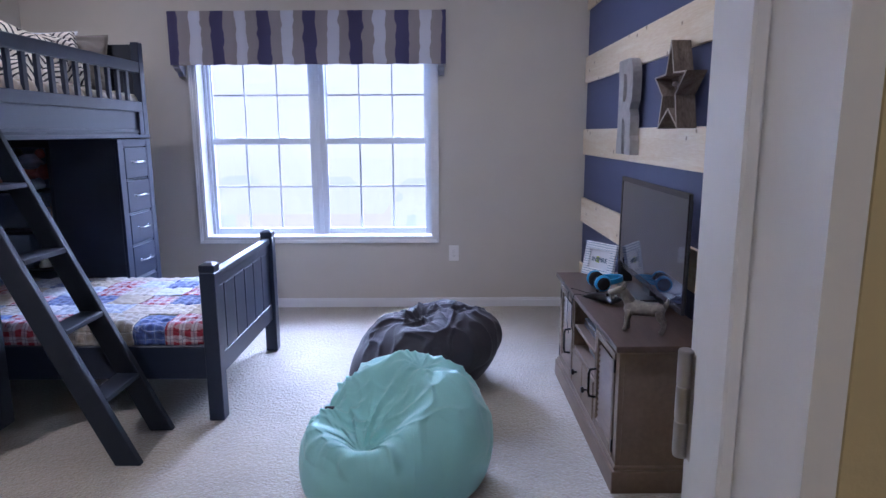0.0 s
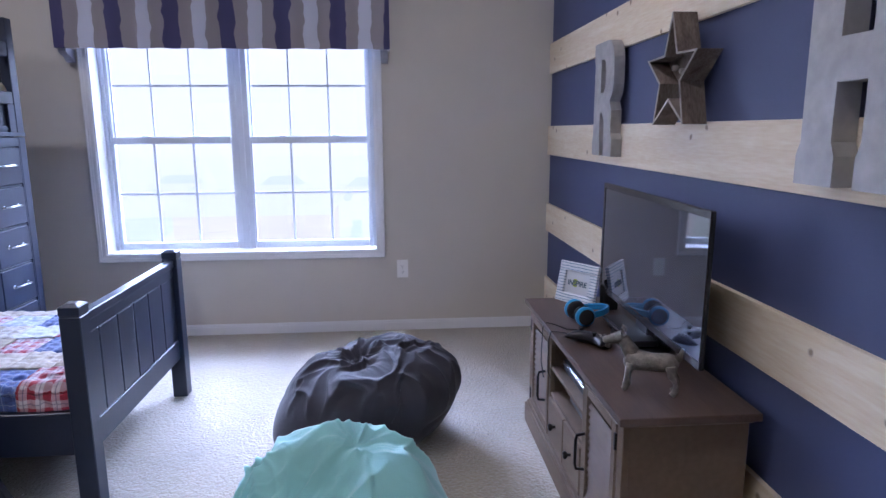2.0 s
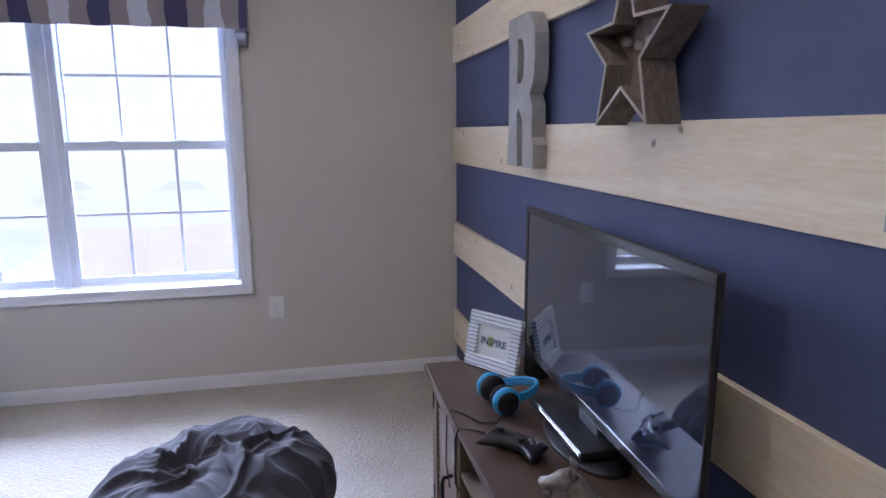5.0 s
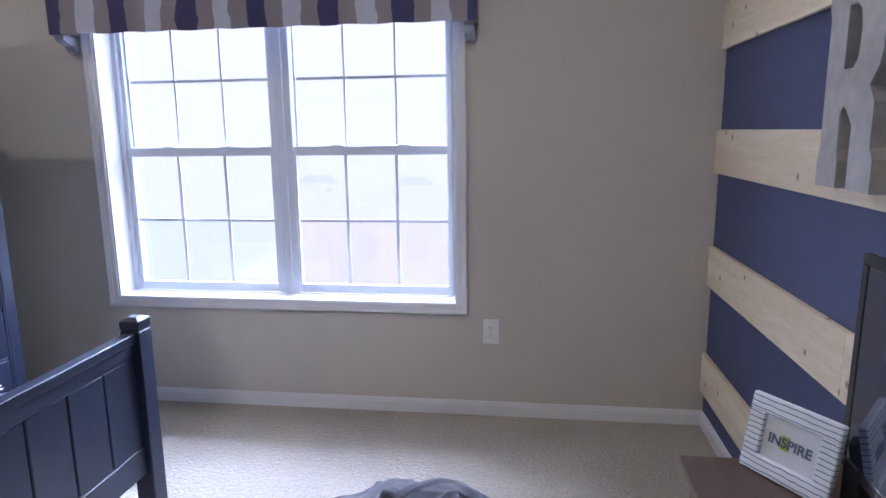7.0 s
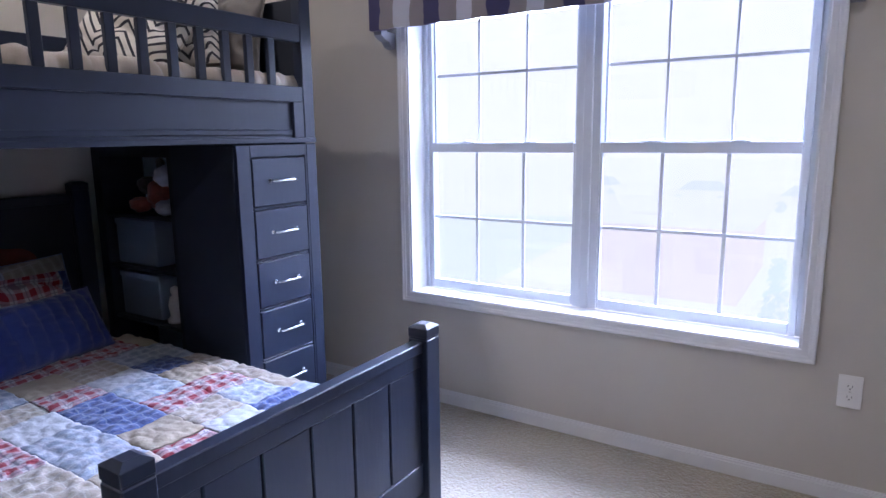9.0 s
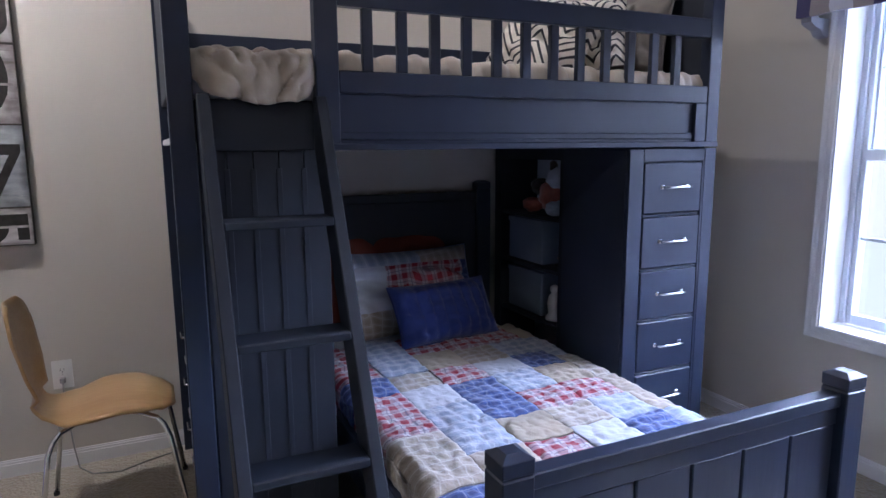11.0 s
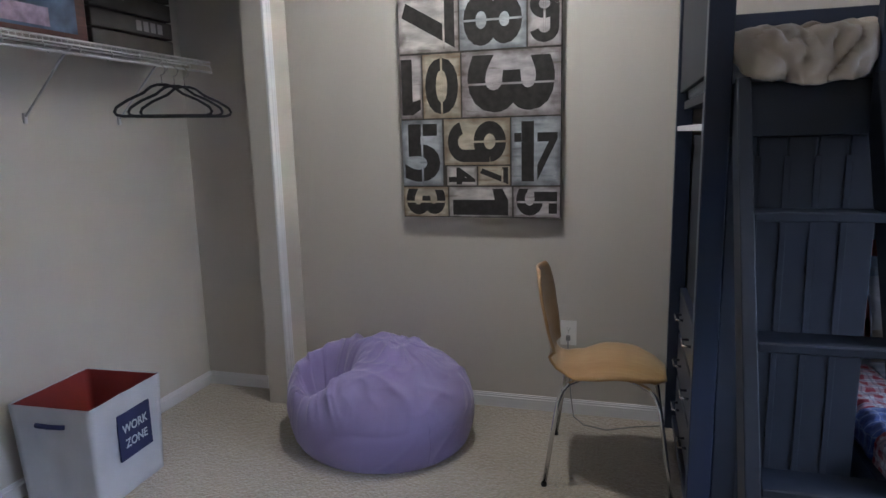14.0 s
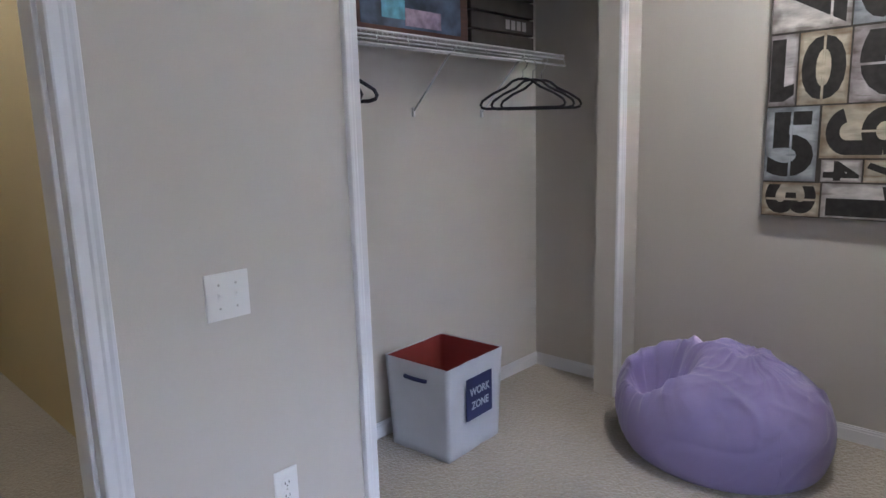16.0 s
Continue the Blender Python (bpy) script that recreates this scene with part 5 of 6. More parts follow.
for q in ((-hw, hw, z0, z0 + 0.026), (-hw, hw, z1 - 0.022, z1), (-hw, -hw + 0.006, z0 + 0.026, z1 - 0.022), (hw - 0.022, hw, z0 + 0.026, z1 - 0.022)):
    box(bm, -0.0075, -0.002, *q, 0.0015)
part("bezel", bm, M_BEZEL, tv, world=False)
part("screen", box(B(), -0.0055, -0.0021, -hw + 0.006, hw - 0.022, z0 + 0.026, z1 - 0.022), M_SCREEN, tv, world=False)
part("neck", box(B(), 0.004, 0.034, -0.055, 0.055, 0.008, z0 + 0.04, 0.004), M_BLACK, tv, world=False)
bm = lathe(B(), [(0.118, 0.0005), (0.12, 0.004), (0.115, 0.010), (0.06, 0.016), (0.03, 0.018)], (0, 0, 0), 36)
bm.transform(Matrix.Diagonal((0.75, 1.45, 1, 1)))
part("base", bm, M_BLACK, tv, world=False)

# ---- wall letters and star ----
def arc(cx, cy, rx, ry, a0, a1, n=8):
    return [(cx + rx * math.cos(radians(a0 + (a1 - a0) * k / n)), cy + ry * math.sin(radians(a0 + (a1 - a0) * k / n))) for k in range(n + 1)]


def plate_with_holes(bm, outer, holes, x0, x1):
    """A solid slab between x0 and x1 with an outline in y, z and cut-outs."""
    edges = []
    loops = []
    for loop in [outer] + holes:
        vs = [bm.verts.new((x0, y, z)) for y, z in loop]
        loops.append(vs)
        for i in range(len(vs)):
            edges.append(bm.edges.new((vs[i], vs[(i + 1) % len(vs)])))
    r = bmesh.ops.triangle_fill(bm, use_beauty=True, use_dissolve=False, edges=edges)
    faces = [f for f in r["geom"] if isinstance(f, bmesh.types.BMFace)]
    e = bmesh.ops.extrude_face_region(bm, geom=faces)
    vs = [v for v in e["geom"] if isinstance(v, bmesh.types.BMVert)]
    bmesh.ops.translate(bm, verts=vs, vec=(x1 - x0, 0, 0))
    bmesh.ops.recalc_face_normals(bm, faces=bm.faces[:])
    return bm


def letter(name, outer, holes, y_left, y_right, z0, z1, label, xf):
    """Outline points in 0..1, u to the right as read (towards -y), v up."""
    f = lambda pts: [(y_left + (y_right - y_left) * u, z0 + (z1 - z0) * v) for u, v in pts]
    t = thing(name, (XR - 0.02, (y_left + y_right) / 2, z0), label, "wall letter", "letters on the wall")
    part("front_face", plate_with_holes(B(), f(outer), [f(q) for q in holes], xf, xf + 0.003), M_TINPAINT, t)
    for pts in [f(outer)] + [f(q) for q in holes]:
        bm = B()
        a = [bm.verts.new((xf + 0.0031, y, z)) for y, z in pts]
        b = [bm.verts.new((XR - 0.0205, y, z)) for y, z in pts]
        for k in range(len(pts)):
            bm.faces.new((a[k], a[(k + 1) % len(pts)], b[(k + 1) % len(pts)], b[k]))
        o = part("side_band", bm, M_TINPAINT, t)
        sd = o.modifiers.new("thickness", "SOLIDIFY")
        sd.thickness, sd.offset = 0.002, 0
    return t


Hh = [(0, 0), (0.40, 0), (0.40, 0.13), (0.36, 0.19), (0.36, 0.44), (0.64, 0.44), (0.64, 0.19), (0.60, 0.13), (0.60, 0), (1, 0), (1, 0.13), (0.96, 0.19), (0.96, 0.81), (1, 0.87), (1, 1), (0.60, 1), (0.60, 0.87), (0.64, 0.81), (0.64, 0.62), (0.36, 0.62), (0.36, 0.81), (0.40, 0.87), (0.40, 1), (0, 1), (0, 0.87), (0.04, 0.81), (0.04, 0.19), (0, 0.13)]
letter("letter_h", Hh, [], 3.150, 2.826, 1.193, 1.702, "large worn grey metal letter H on the wall", 1.142)
Rr = [(0, 0), (0.40, 0), (0.40, 0.13), (0.37, 0.19), (0.37, 0.36)] + [(0.44, 0.39), (0.50, 0.36), (0.60, 0.30), (0.60, 0.0), (1, 0), (1, 0.15), (0.94, 0.20), (0.94, 0.40), (0.84, 0.475)] + [(0.96, 0.55), (1.0, 0.62)] + arc(0.70, 0.80, 0.30, 0.20, 0, 90, 6) + [(0, 1), (0, 0.87), (0.04, 0.81), (0.04, 0.19), (0, 0.13)]
Ri = [(0.37, 0.56), (0.52, 0.56), (0.60, 0.60), (0.62, 0.68), (0.62, 0.74), (0.58, 0.82), (0.50, 0.85), (0.37, 0.85)]
letter("letter_r", Rr, [Ri], 4.735, 4.468, 1.201, 1.704, "large worn grey metal letter R on the wall", 1.152)

star = thing("wall_star", (XR - 0.02, 3.81, 1.33), "grey barn-wood star box with marquee bulb holes on the wall", "wall star")
sc_y, sc_z, R_o, R_i = 3.823, 1.496, 0.200, 0.084
def star_pts(ro, ri, grow=0.0):
    pts = []
    for k in range(10):
        r = (ro if k % 2 == 0 else ri)
        a = radians(90 + 36 * k)
        pts.append((sc_y + (r + grow * (2.0 if k % 2 == 0 else 0.9)) * math.cos(a), sc_z + (r + grow * (2.0 if k % 2 == 0 else 0.9)) * math.sin(a)))
    return pts
outer, inner = star_pts(R_o, R_i), star_pts(R_o, R_i, -0.009)
for i in range(10):
    bmw = B()
    bme = B()
    j = (i + 1) % 10
    o0, o1, i0, i1 = outer[i], outer[j], inner[i], inner[j]
    vs = [bmw.verts.new((x, *p)) for x in (1.120, XR - 0.0205) for p in (o0, o1, i1, i0)]
    for q in ((0, 1, 5, 4), (2, 3, 7, 6), (4, 5, 6, 7), (0, 3, 2, 1)):
        bmw.faces.new([vs[k] for k in q])
    vs = [bme.verts.new((x, *p)) for x in (1.117, 1.1198) for p in (o0, o1, i1, i0)]
    for q in ((0, 1, 5, 4), (2, 3, 7, 6), (4, 5, 6, 7), (0, 3, 2, 1)):
        bme.faces.new([vs[k] for k in q])
    sb_ = part("side_board", bmw, M_BARN, star)
    part("front_edge", bme, M_BARNEDGE, sb_)
bm = B()
prism(bm, inner, "X", XR - 0.034, XR - 0.026)
part("back_board", bm, M_BARN, star)
for y, z in [(sc_y, sc_z + 0.10), (sc_y + 0.03, sc_z + 0.015), (sc_y - 0.02, sc_z + 0.02), (sc_y - 0.02, sc_z - 0.06), (sc_y + 0.09, sc_z + 0.03)]:
    part("bulb_socket", lathe(B(), [(0.009, 0), (0.011, -0.008), (0.010, -0.018), (0.005, -0.022)], (XR - 0.034, y, z), 14, "X"), M_BARNEDGE, star)

# ---- things on the console ----
# picture frame
pf = thing("picture_frame", Matrix.Translation((0.968, 4.322, KZ + 0.001)) @ Matrix.Rotation(radians(-57), 4, "Z") @ Matrix.Rotation(radians(-12), 4, "X"), "whitewashed striped picture frame with a word card on the console", "picture frame")
M_WASH = stripes(mat("whitewashed_strips", (0.7, 0.7, 0.7), 0.6), "Z", 0.0125, [(0.0, (0.70, 0.71, 0.73)), (0.78, (0.16, 0.27, 0.36))], wave=0.006, wave_scale=40)
W, Hf, bw = 0.212, 0.178, 0.040
for q in ((-W / 2, W / 2, 0, bw), (-W / 2, W / 2, Hf - bw, Hf), (-W / 2, -W / 2 + bw, bw, Hf - bw), (W / 2 - bw, W / 2, bw, Hf - bw)):
    part("rail", box(B(), q[0], q[1], -0.009, 0.009, q[2], q[3], 0.003), M_WASH, pf, world=False)
part("card", box(B(), -W / 2 + bw, W / 2 - bw, 0.0, 0.004, bw, Hf - bw), mat("white_card", (0.68, 0.69, 0.72), 0.7), pf, world=False)
cols_ = [(0.12, 0.15, 0.22), (0.12, 0.15, 0.22), (0.35, 0.50, 0.05), (0.15, 0.30, 0.28), (0.12, 0.15, 0.22), (0.2, 0.3, 0.3), (0.12, 0.15, 0.22)]
me, span = glyph("INSPIRE", 0.031, 0.001, 0.0008)
me.materials.append(mat("card_ink", (0.10, 0.14, 0.20), 0.7))
me.transform(Matrix.Translation((0, -0.0012, Hf / 2)) @ Matrix.Rotation(radians(90), 4, "X"))
o = new("lettering", me)
o.parent = pf
part("colour_block", box(B(), -0.022, -0.002, -0.0006, -0.0001, Hf / 2 - 0.016, Hf / 2 + 0.016), mat("lime_block", (0.42, 0.50, 0.06), 0.7), pf, world=False)
part("easel", box(B(), -0.025, 0.025, 0.010, 0.050, 0.004, 0.11, 0.002), M_BLACKM, pf, world=False)

# headphones
hp = thing("headphones", Matrix.Translation((0.905, 4.055, KZ)) @ Matrix.Rotation(radians(6), 4, "Z"), "bright blue headphones with black cushions on the console", "headphones")
M_HPB = mat("bright_blue_plastic", (0.055, 0.34, 0.66), 0.3, coat=0.3)
bm = B()
bmb = B()
band = []
for k in range(21):
    a = radians(-12 + 204 * k / 20)
    band.append((0.018 + 0.105 * math.sin(a) * 1.0, 0.056 * math.cos(a), 0.042 + 0.012 * math.sin(a)))
for off in (-0.008, 0, 0.008):
    tube(bm, [(x, y, z + off) for x, y, z in band], 0.0055, 8)
part("headband", bm, M_HPB, hp, world=False)
for s in (-1, 1):
    cup = lathe(B(), [(0.030, 0.0), (0.038, 0.004), (0.039, 0.016), (0.034, 0.022), (0.020, 0.024)], (0.0, 0, 0), 28, "Y")
    if s < 0:
        cup.transform(Matrix.Diagonal((1, -1, 1, 1)))
    cup.transform(Matrix.Translation((0.008, s * 0.046, 0.041)))
    c = part("ear_cup", cup, M_HPB, hp, world=False)
    pad = lathe(B(), [(0.018, -0.001), (0.035, -0.002), (0.038, -0.012), (0.034, -0.022), (0.018, -0.022)], (0, 0, 0), 28, "Y")
    if s < 0:
        pad.transform(Matrix.Diagonal((1, -1, 1, 1)))
    pad.transform(Matrix.Translation((0.008, s * 0.046, 0.041)))
    part("ear_pad", pad, M_BLACKM, c, world=False)
    disc = lathe(B(), [(0.031, 0.0242), (0.029, 0.027), (0.012, 0.0275)], (0, 0, 0), 28, "Y")
    if s < 0:
        disc.transform(Matrix.Diagonal((1, -1, 1, 1)))
    disc.transform(Matrix.Translation((0.008, s * 0.046, 0.041)))
    part("cup_plate", disc, M_BLACKM, c, world=False)

# game controller
gc = thing("game_controller", Matrix.Translation((0.885, 3.815, KZ)) @ Matrix.Rotation(radians(-50), 4, "Z"), "black game controller with a cable on the console", "game controller")
bm = B()
g = []
def gcp(u, v):
    """Body plan: u across, v depth."""
    w = 0.078
    x = u * w
    d = 0.026 + 0.030 * max(0, abs(u) - 0.35) ** 0.8
    return x, (v * d - 0.022 * abs(u) ** 2.5 - 0.0)
n = 24
for i in range(n + 1):
    r = []
    for j in range(13):
        u, v = 2 * i / n - 1, 2 * j / 12 - 1
        x, y = gcp(u * 0.98, v)
        e = (1 - abs(u) ** 4) * (1 - abs(v) ** 3)
        r.append((x, y, e))
    g.append(r)
for sgn in (1, -1):
    vv = [[bm.verts.new((x, y, 0.022 + sgn * (0.016 if sgn > 0 else 0.018) * max(e, 0) ** 0.5)) for x, y, e in r] for r in g]
    for i in range(n):
        for j in range(12):
            q = (vv[i][j], vv[i + 1][j], vv[i + 1][j + 1], vv[i][j + 1])
            bm.faces.new(q if sgn > 0 else q[::-1]).smooth = True
bmesh.ops.remove_doubles(bm, verts=bm.verts[:], dist=0.0004)
part("body", bm, M_BLACK, gc, world=False)
for x, y in ((-0.045, 0.008), (0.022, -0.012)):
    part("thumb_stick", lathe(B(), [(0.006, 0.030), (0.0055, 0.042), (0.009, 0.045), (0.009, 0.048)], (x, y - 0.004, 0), 14), M_BLACKM, gc, world=False)
for k in range(4):
    a = k * math.pi / 2
    part("button", lathe(B(), [(0.0042, 0.034), (0.0042, 0.0405), (0.003, 0.041)], (0.047 + 0.011 * math.cos(a), 0.0 + 0.011 * math.sin(a), 0), 10), M_NICKEL, gc, world=False)
cable = thing("controller_cable", (0.86, 3.9, KZ), "thin dark cables looping over the console's edge", "cable")
bm = B()
tube(bm, [(0.865, 3.835, KZ + 0.004), (0.85, 3.87, KZ + 0.003), (0.83, 3.92, KZ + 0.003), (0.80, 3.94, KZ + 0.003), (0.776, 3.95, KZ + 0.003), (0.768, 3.955, KZ - 0.03), (0.770, 3.965, KZ - 0.12), (0.776, 3.985, KZ - 0.17), (0.79, 4.0, KZ - 0.20)], 0.002, 6)
part("cord", bm, M_BLACKM, cable)
bm = B()
tube(bm, [(0.90, 3.99, KZ + 0.003), (0.88, 3.96, KZ + 0.003), (0.84, 3.97, KZ + 0.003), (0.81, 4.03, KZ + 0.003), (0.785, 4.06, KZ + 0.003), (0.772, 4.07, KZ - 0.02), (0.771, 4.08, KZ - 0.16), (0.775, 4.05, KZ - 0.22)], 0.0018, 6)
part("cord", bm, M_BLACKM, cable)

sb = thing("sound_bar", Matrix.Translation((1.042, 3.87, KZ)) @ Matrix.Rotation(radians(0), 4, "Z"), "flat glossy black console with a silver edge beneath the television", "game console")
part("body", box(B(), -0.048, 0.040, -0.17, 0.150, 0.019, 0.040, 0.003), M_BLACK, sb, world=False)
part("edge", box(B(), -0.0505, -0.0485, -0.17, 0.150, 0.031, 0.036, 0.0006), M_CHROME, sb, world=False)
part("foot", box(B(), -0.03, 0.03, -0.15, 0.13, 0.0, 0.0185), M_BLACKM, sb, world=False)
spk = thing("small_speaker", (1.09, 4.23, KZ), "small black box behind the picture frame", "speaker")
part("body", box(B(), 1.065, 1.125, 4.215, 4.275, KZ, KZ + 0.10, 0.005, 2), M_BLACKM, spk)

# terrier statue: one modelled mesh
dog = thing("dog_statue", Matrix.Translation((0.928, 3.386, KZ)) @ Matrix.Rotation(radians(-27), 4, "Z"), "worn silver-grey terrier dog statue on the console", "statue")
def blob(bm, pts, n=14):
    """A smooth limb: (x, y, z, radius) along its length."""
    rings = []
    for i, (x, y, z, r) in enumerate(pts):
        a, b = pts[max(i - 1, 0)], pts[min(i + 1, len(pts) - 1)]
        d = Vector((b[0] - a[0], b[1] - a[1], b[2] - a[2])).normalized()
        s = d.cross(Vector((0, 1, 0.01))).normalized()
        t = d.cross(s)
        rings.append([bm.verts.new(Vector((x, y, z)) + s * r * math.cos(2 * math.pi * k / n) + t * r * math.sin(2 * math.pi * k / n)) for k in range(n)])
    for a, b in zip(rings, rings[1:]):
        for k in range(n):
            bm.faces.new((a[k], a[(k + 1) % n], b[(k + 1) % n], b[k])).smooth = True
    bm.faces.new(rings[0][::-1])
    bm.faces.new(rings[-1])
bm = B()
blob(bm, [(-0.078, 0, 0.098, 0.012), (-0.072, 0, 0.096, 0.026), (-0.045, 0, 0.092, 0.030), (0.0, 0, 0.090, 0.027), (0.04, 0, 0.092, 0.026), (0.062, 0, 0.096, 0.022), (0.070, 0, 0.098, 0.010)])
blob(bm, [(-0.055, 0, 0.105, 0.024), (-0.072, 0, 0.128, 0.021), (-0.085, 0, 0.148, 0.018), (-0.09, 0, 0.156, 0.012)])
blob(bm, [(-0.078, 0, 0.154, 0.012), (-0.088, 0, 0.154, 0.019), (-0.105, 0, 0.150, 0.017), (-0.122, 0, 0.143, 0.013), (-0.138, 0, 0.138, 0.011), (-0.143, 0, 0.137, 0.006)])
blob(bm, [(-0.128, 0, 0.132, 0.006), (-0.126, 0, 0.124, 0.010), (-0.122, 0, 0.116, 0.004)])
for s in (-1, 1):
    blob(bm, [(-0.082, s * 0.011, 0.166, 0.008), (-0.084, s * 0.014, 0.178, 0.006), (-0.090, s * 0.015, 0.186, 0.002)])
    blob(bm, [(-0.060, s * 0.015, 0.085, 0.014), (-0.064, s * 0.017, 0.055, 0.010), (-0.067, s * 0.018, 0.030, 0.009), (-0.068, s * 0.018, 0.010, 0.010), (-0.076, s * 0.018, 0.004, 0.008)])
    blob(bm, [(0.050, s * 0.014, 0.088, 0.018), (0.055, s * 0.017, 0.062, 0.013), (0.068, s * 0.018, 0.038, 0.008), (0.066, s * 0.018, 0.016, 0.008), (0.058, s * 0.018, 0.005, 0.009)])
blob(bm, [(0.066, 0, 0.102, 0.009), (0.074, 0, 0.120, 0.007), (0.080, 0, 0.138, 0.004)])
for v in bm.verts:
    v.co += Vector((noise.noise(v.co * 55), noise.noise(v.co * 55 + Vector((3, 3, 3))), noise.noise(v.co * 55 + Vector((7, 7, 7))))) * 0.0035
    v.co.z = max(v.co.z, 0.0)
part("figure", bm, mat("tarnished_silver", (0.22, 0.20, 0.17), 0.45, metal=0.55, vary=0.3, scale=30, fine=0.2, fscale=90, bump=0.5, bscale=140), dog, world=False)

# ---- number poster: printed tiles on a canvas ----
PY0, PY1, PZ0, PZ1 = 2.152, 2.897, 0.941, 1.962
po = thing("number_canvas", (XL, 2.53, PZ0), "distressed canvas print of black stencil numbers on pale tiles", "wall art")
part("canvas", box(B(), XL + 0.0005, XL + 0.034, PY0, PY1, PZ0, PZ1, 0.002), mat("dark_canvas", (0.05, 0.042, 0.036), 0.85, vary=0.4, scale=18), po)
def stroke_glyph(ch):
    """The 1 and the round 9 of the print, in a box one unit high."""
    bm = B()
    if ch == "1":
        vs = [(0.42, 0), (1, 0), (1, 1), (0.42, 1), (0.0, 0.90), (0.0, 0.72), (0.42, 0.76)]
        bm.faces.new([bm.verts.new((x * 0.55 - 0.275, y - 0.5, 0)) for x, y in vs])
    elif ch == "4":
        for vs in ([(0.17, 0), (0.46, 0), (0.46, 1), (0.17, 1)], [(0, 0.66), (0.165, 0.66), (0.165, 0.81), (0, 0.81)], [(0.54, 0.02), (1, 0.70), (1, 0.81), (0.54, 0.81), (0.54, 0.66), (0.80, 0.66), (0.54, 0.28)]):
            bm.faces.new([bm.verts.new((x * 0.8, y, 0)) for x, y in vs])
    else:
        def strip(path, w, lift=0.0):
            pts = [Vector((x, y)) for x, y in path]
            lr = []
            for k, q in enumerate(pts):
                t = (pts[min(k + 1, len(pts) - 1)] - pts[max(k - 1, 0)]).normalized() * w
                lr.append((bm.verts.new((q.x - t.y, q.y + t.x, lift)), bm.verts.new((q.x + t.y, q.y - t.x, lift))))
            for (p0, q0), (p1, q1) in zip(lr, lr[1:]):
                bm.faces.new((p0, q0, q1, p1))
        strip([(0.19 * math.cos(math.radians(v)), 0.21 + 0.18 * math.sin(math.radians(v))) for v in range(0, 361, 12)], 0.085)
        strip([(0.19, 0.21), (0.19, -0.20)] + [(0.19 * math.cos(math.radians(v)), -0.22 + 0.18 * math.sin(math.radians(v))) for v in range(0, -171, -12)], 0.086, 0.0012)
    me = bpy.data.meshes.new("numeral")
    bm.to_mesh(me)
    bm.free()
    xs, ys = [v.co.x for v in me.vertices], [v.co.y for v in me.vertices]
    cx, cy = (min(xs) + max(xs)) / 2, (min(ys) + max(ys)) / 2
    me.transform(Matrix.Translation((-cx, -cy, 0.0006)))
    return me, (max(xs) - min(xs), max(ys) - min(ys))


SY, SZ = (PY1 - PY0) / 700.0, (1.692 - PZ0) / 710.0
def tile_mat(name, c, edge=(0.075, 0.052, 0.042)):
    """A printed tile: streaked pale paint, grimy and uneven towards its printed border."""
    m = mat(name, c, 0.8, vary=0.24, scale=9, fine=0.30, fscale=34, bump=0.2, bscale=90, stretch=(1, 0.35, 1))
    n, l = m.node_tree.nodes, m.node_tree.links
    b = n["Principled BSDF"]
    old = b.inputs["Base Color"].links[0].from_socket
    tc = n.new("ShaderNodeTexCoord")
    sx = n.new("ShaderNodeSeparateXYZ")
    l.new(tc.outputs["Generated"], sx.inputs[0])

    def op(kind, a_, b_):
        q = n.new("ShaderNodeMath")
        q.operation = kind
        for k, v in enumerate((a_, b_)):
            if isinstance(v, (int, float)):
                q.inputs[k].default_value = v
            else:
                l.new(v, q.inputs[k])
        return q.outputs[0]

    near = op("MINIMUM", op("MINIMUM", sx.outputs["Y"], op("SUBTRACT", 1.0, sx.outputs["Y"])), op("MINIMUM", sx.outputs["Z"], op("SUBTRACT", 1.0, sx.outputs["Z"])))
    no = n.new("ShaderNodeTexNoise")
    no.inputs["Scale"].default_value, no.inputs["Detail"].default_value = 16.0, 6
    l.new(tc.outputs["Object"], no.inputs["Vector"])
    mr = n.new("ShaderNodeMapRange")
    mr.inputs["From Min"].default_value, mr.inputs["From Max"].default_value = 0.10, 0.26
    mr.inputs["To Min"].default_value, mr.inputs["To Max"].default_value = 0.85, 0.0
    l.new(op("ADD", near, op("MULTIPLY", no.outputs["Fac"], 0.28)), mr.inputs["Value"])
    mx = n.new("ShaderNodeMix")
    mx.data_type = "RGBA"
    mx.inputs["B"].default_value = (*edge, 1)
    l.new(old, mx.inputs["A"])
    l.new(mr.outputs[0], mx.inputs["Factor"])
    st_ = n.new("ShaderNodeTexNoise")
    st_.inputs["Scale"].default_value, st_.inputs["Detail"].default_value = 7.0, 7
    mp = n.new("ShaderNodeMapping")
    mp.inputs["Scale"].default_value = (1, 0.8, 7)
    l.new(tc.outputs["Object"], mp.inputs[0])
    l.new(mp.outputs[0], st_.inputs["Vector"])
    gr = n.new("ShaderNodeMapRange")
    gr.inputs["From Min"].default_value, gr.inputs["From Max"].default_value = 0.60, 0.68
    gr.inputs["To Min"].default_value, gr.inputs["To Max"].default_value = 0.0, 0.55
    l.new(st_.outputs["Fac"], gr.inputs["Value"])
    m2 = n.new("ShaderNodeMix")
    m2.data_type = "RGBA"
    m2.inputs["B"].default_value = (edge[0] * 1.3, edge[1] * 1.3, edge[2] * 1.3, 1)
    l.new(mx.outputs["Result"], m2.inputs["A"])
    l.new(gr.outputs[0], m2.inputs["Factor"])
    l.new(m2.outputs["Result"], b.inputs["Base Color"])
    return m


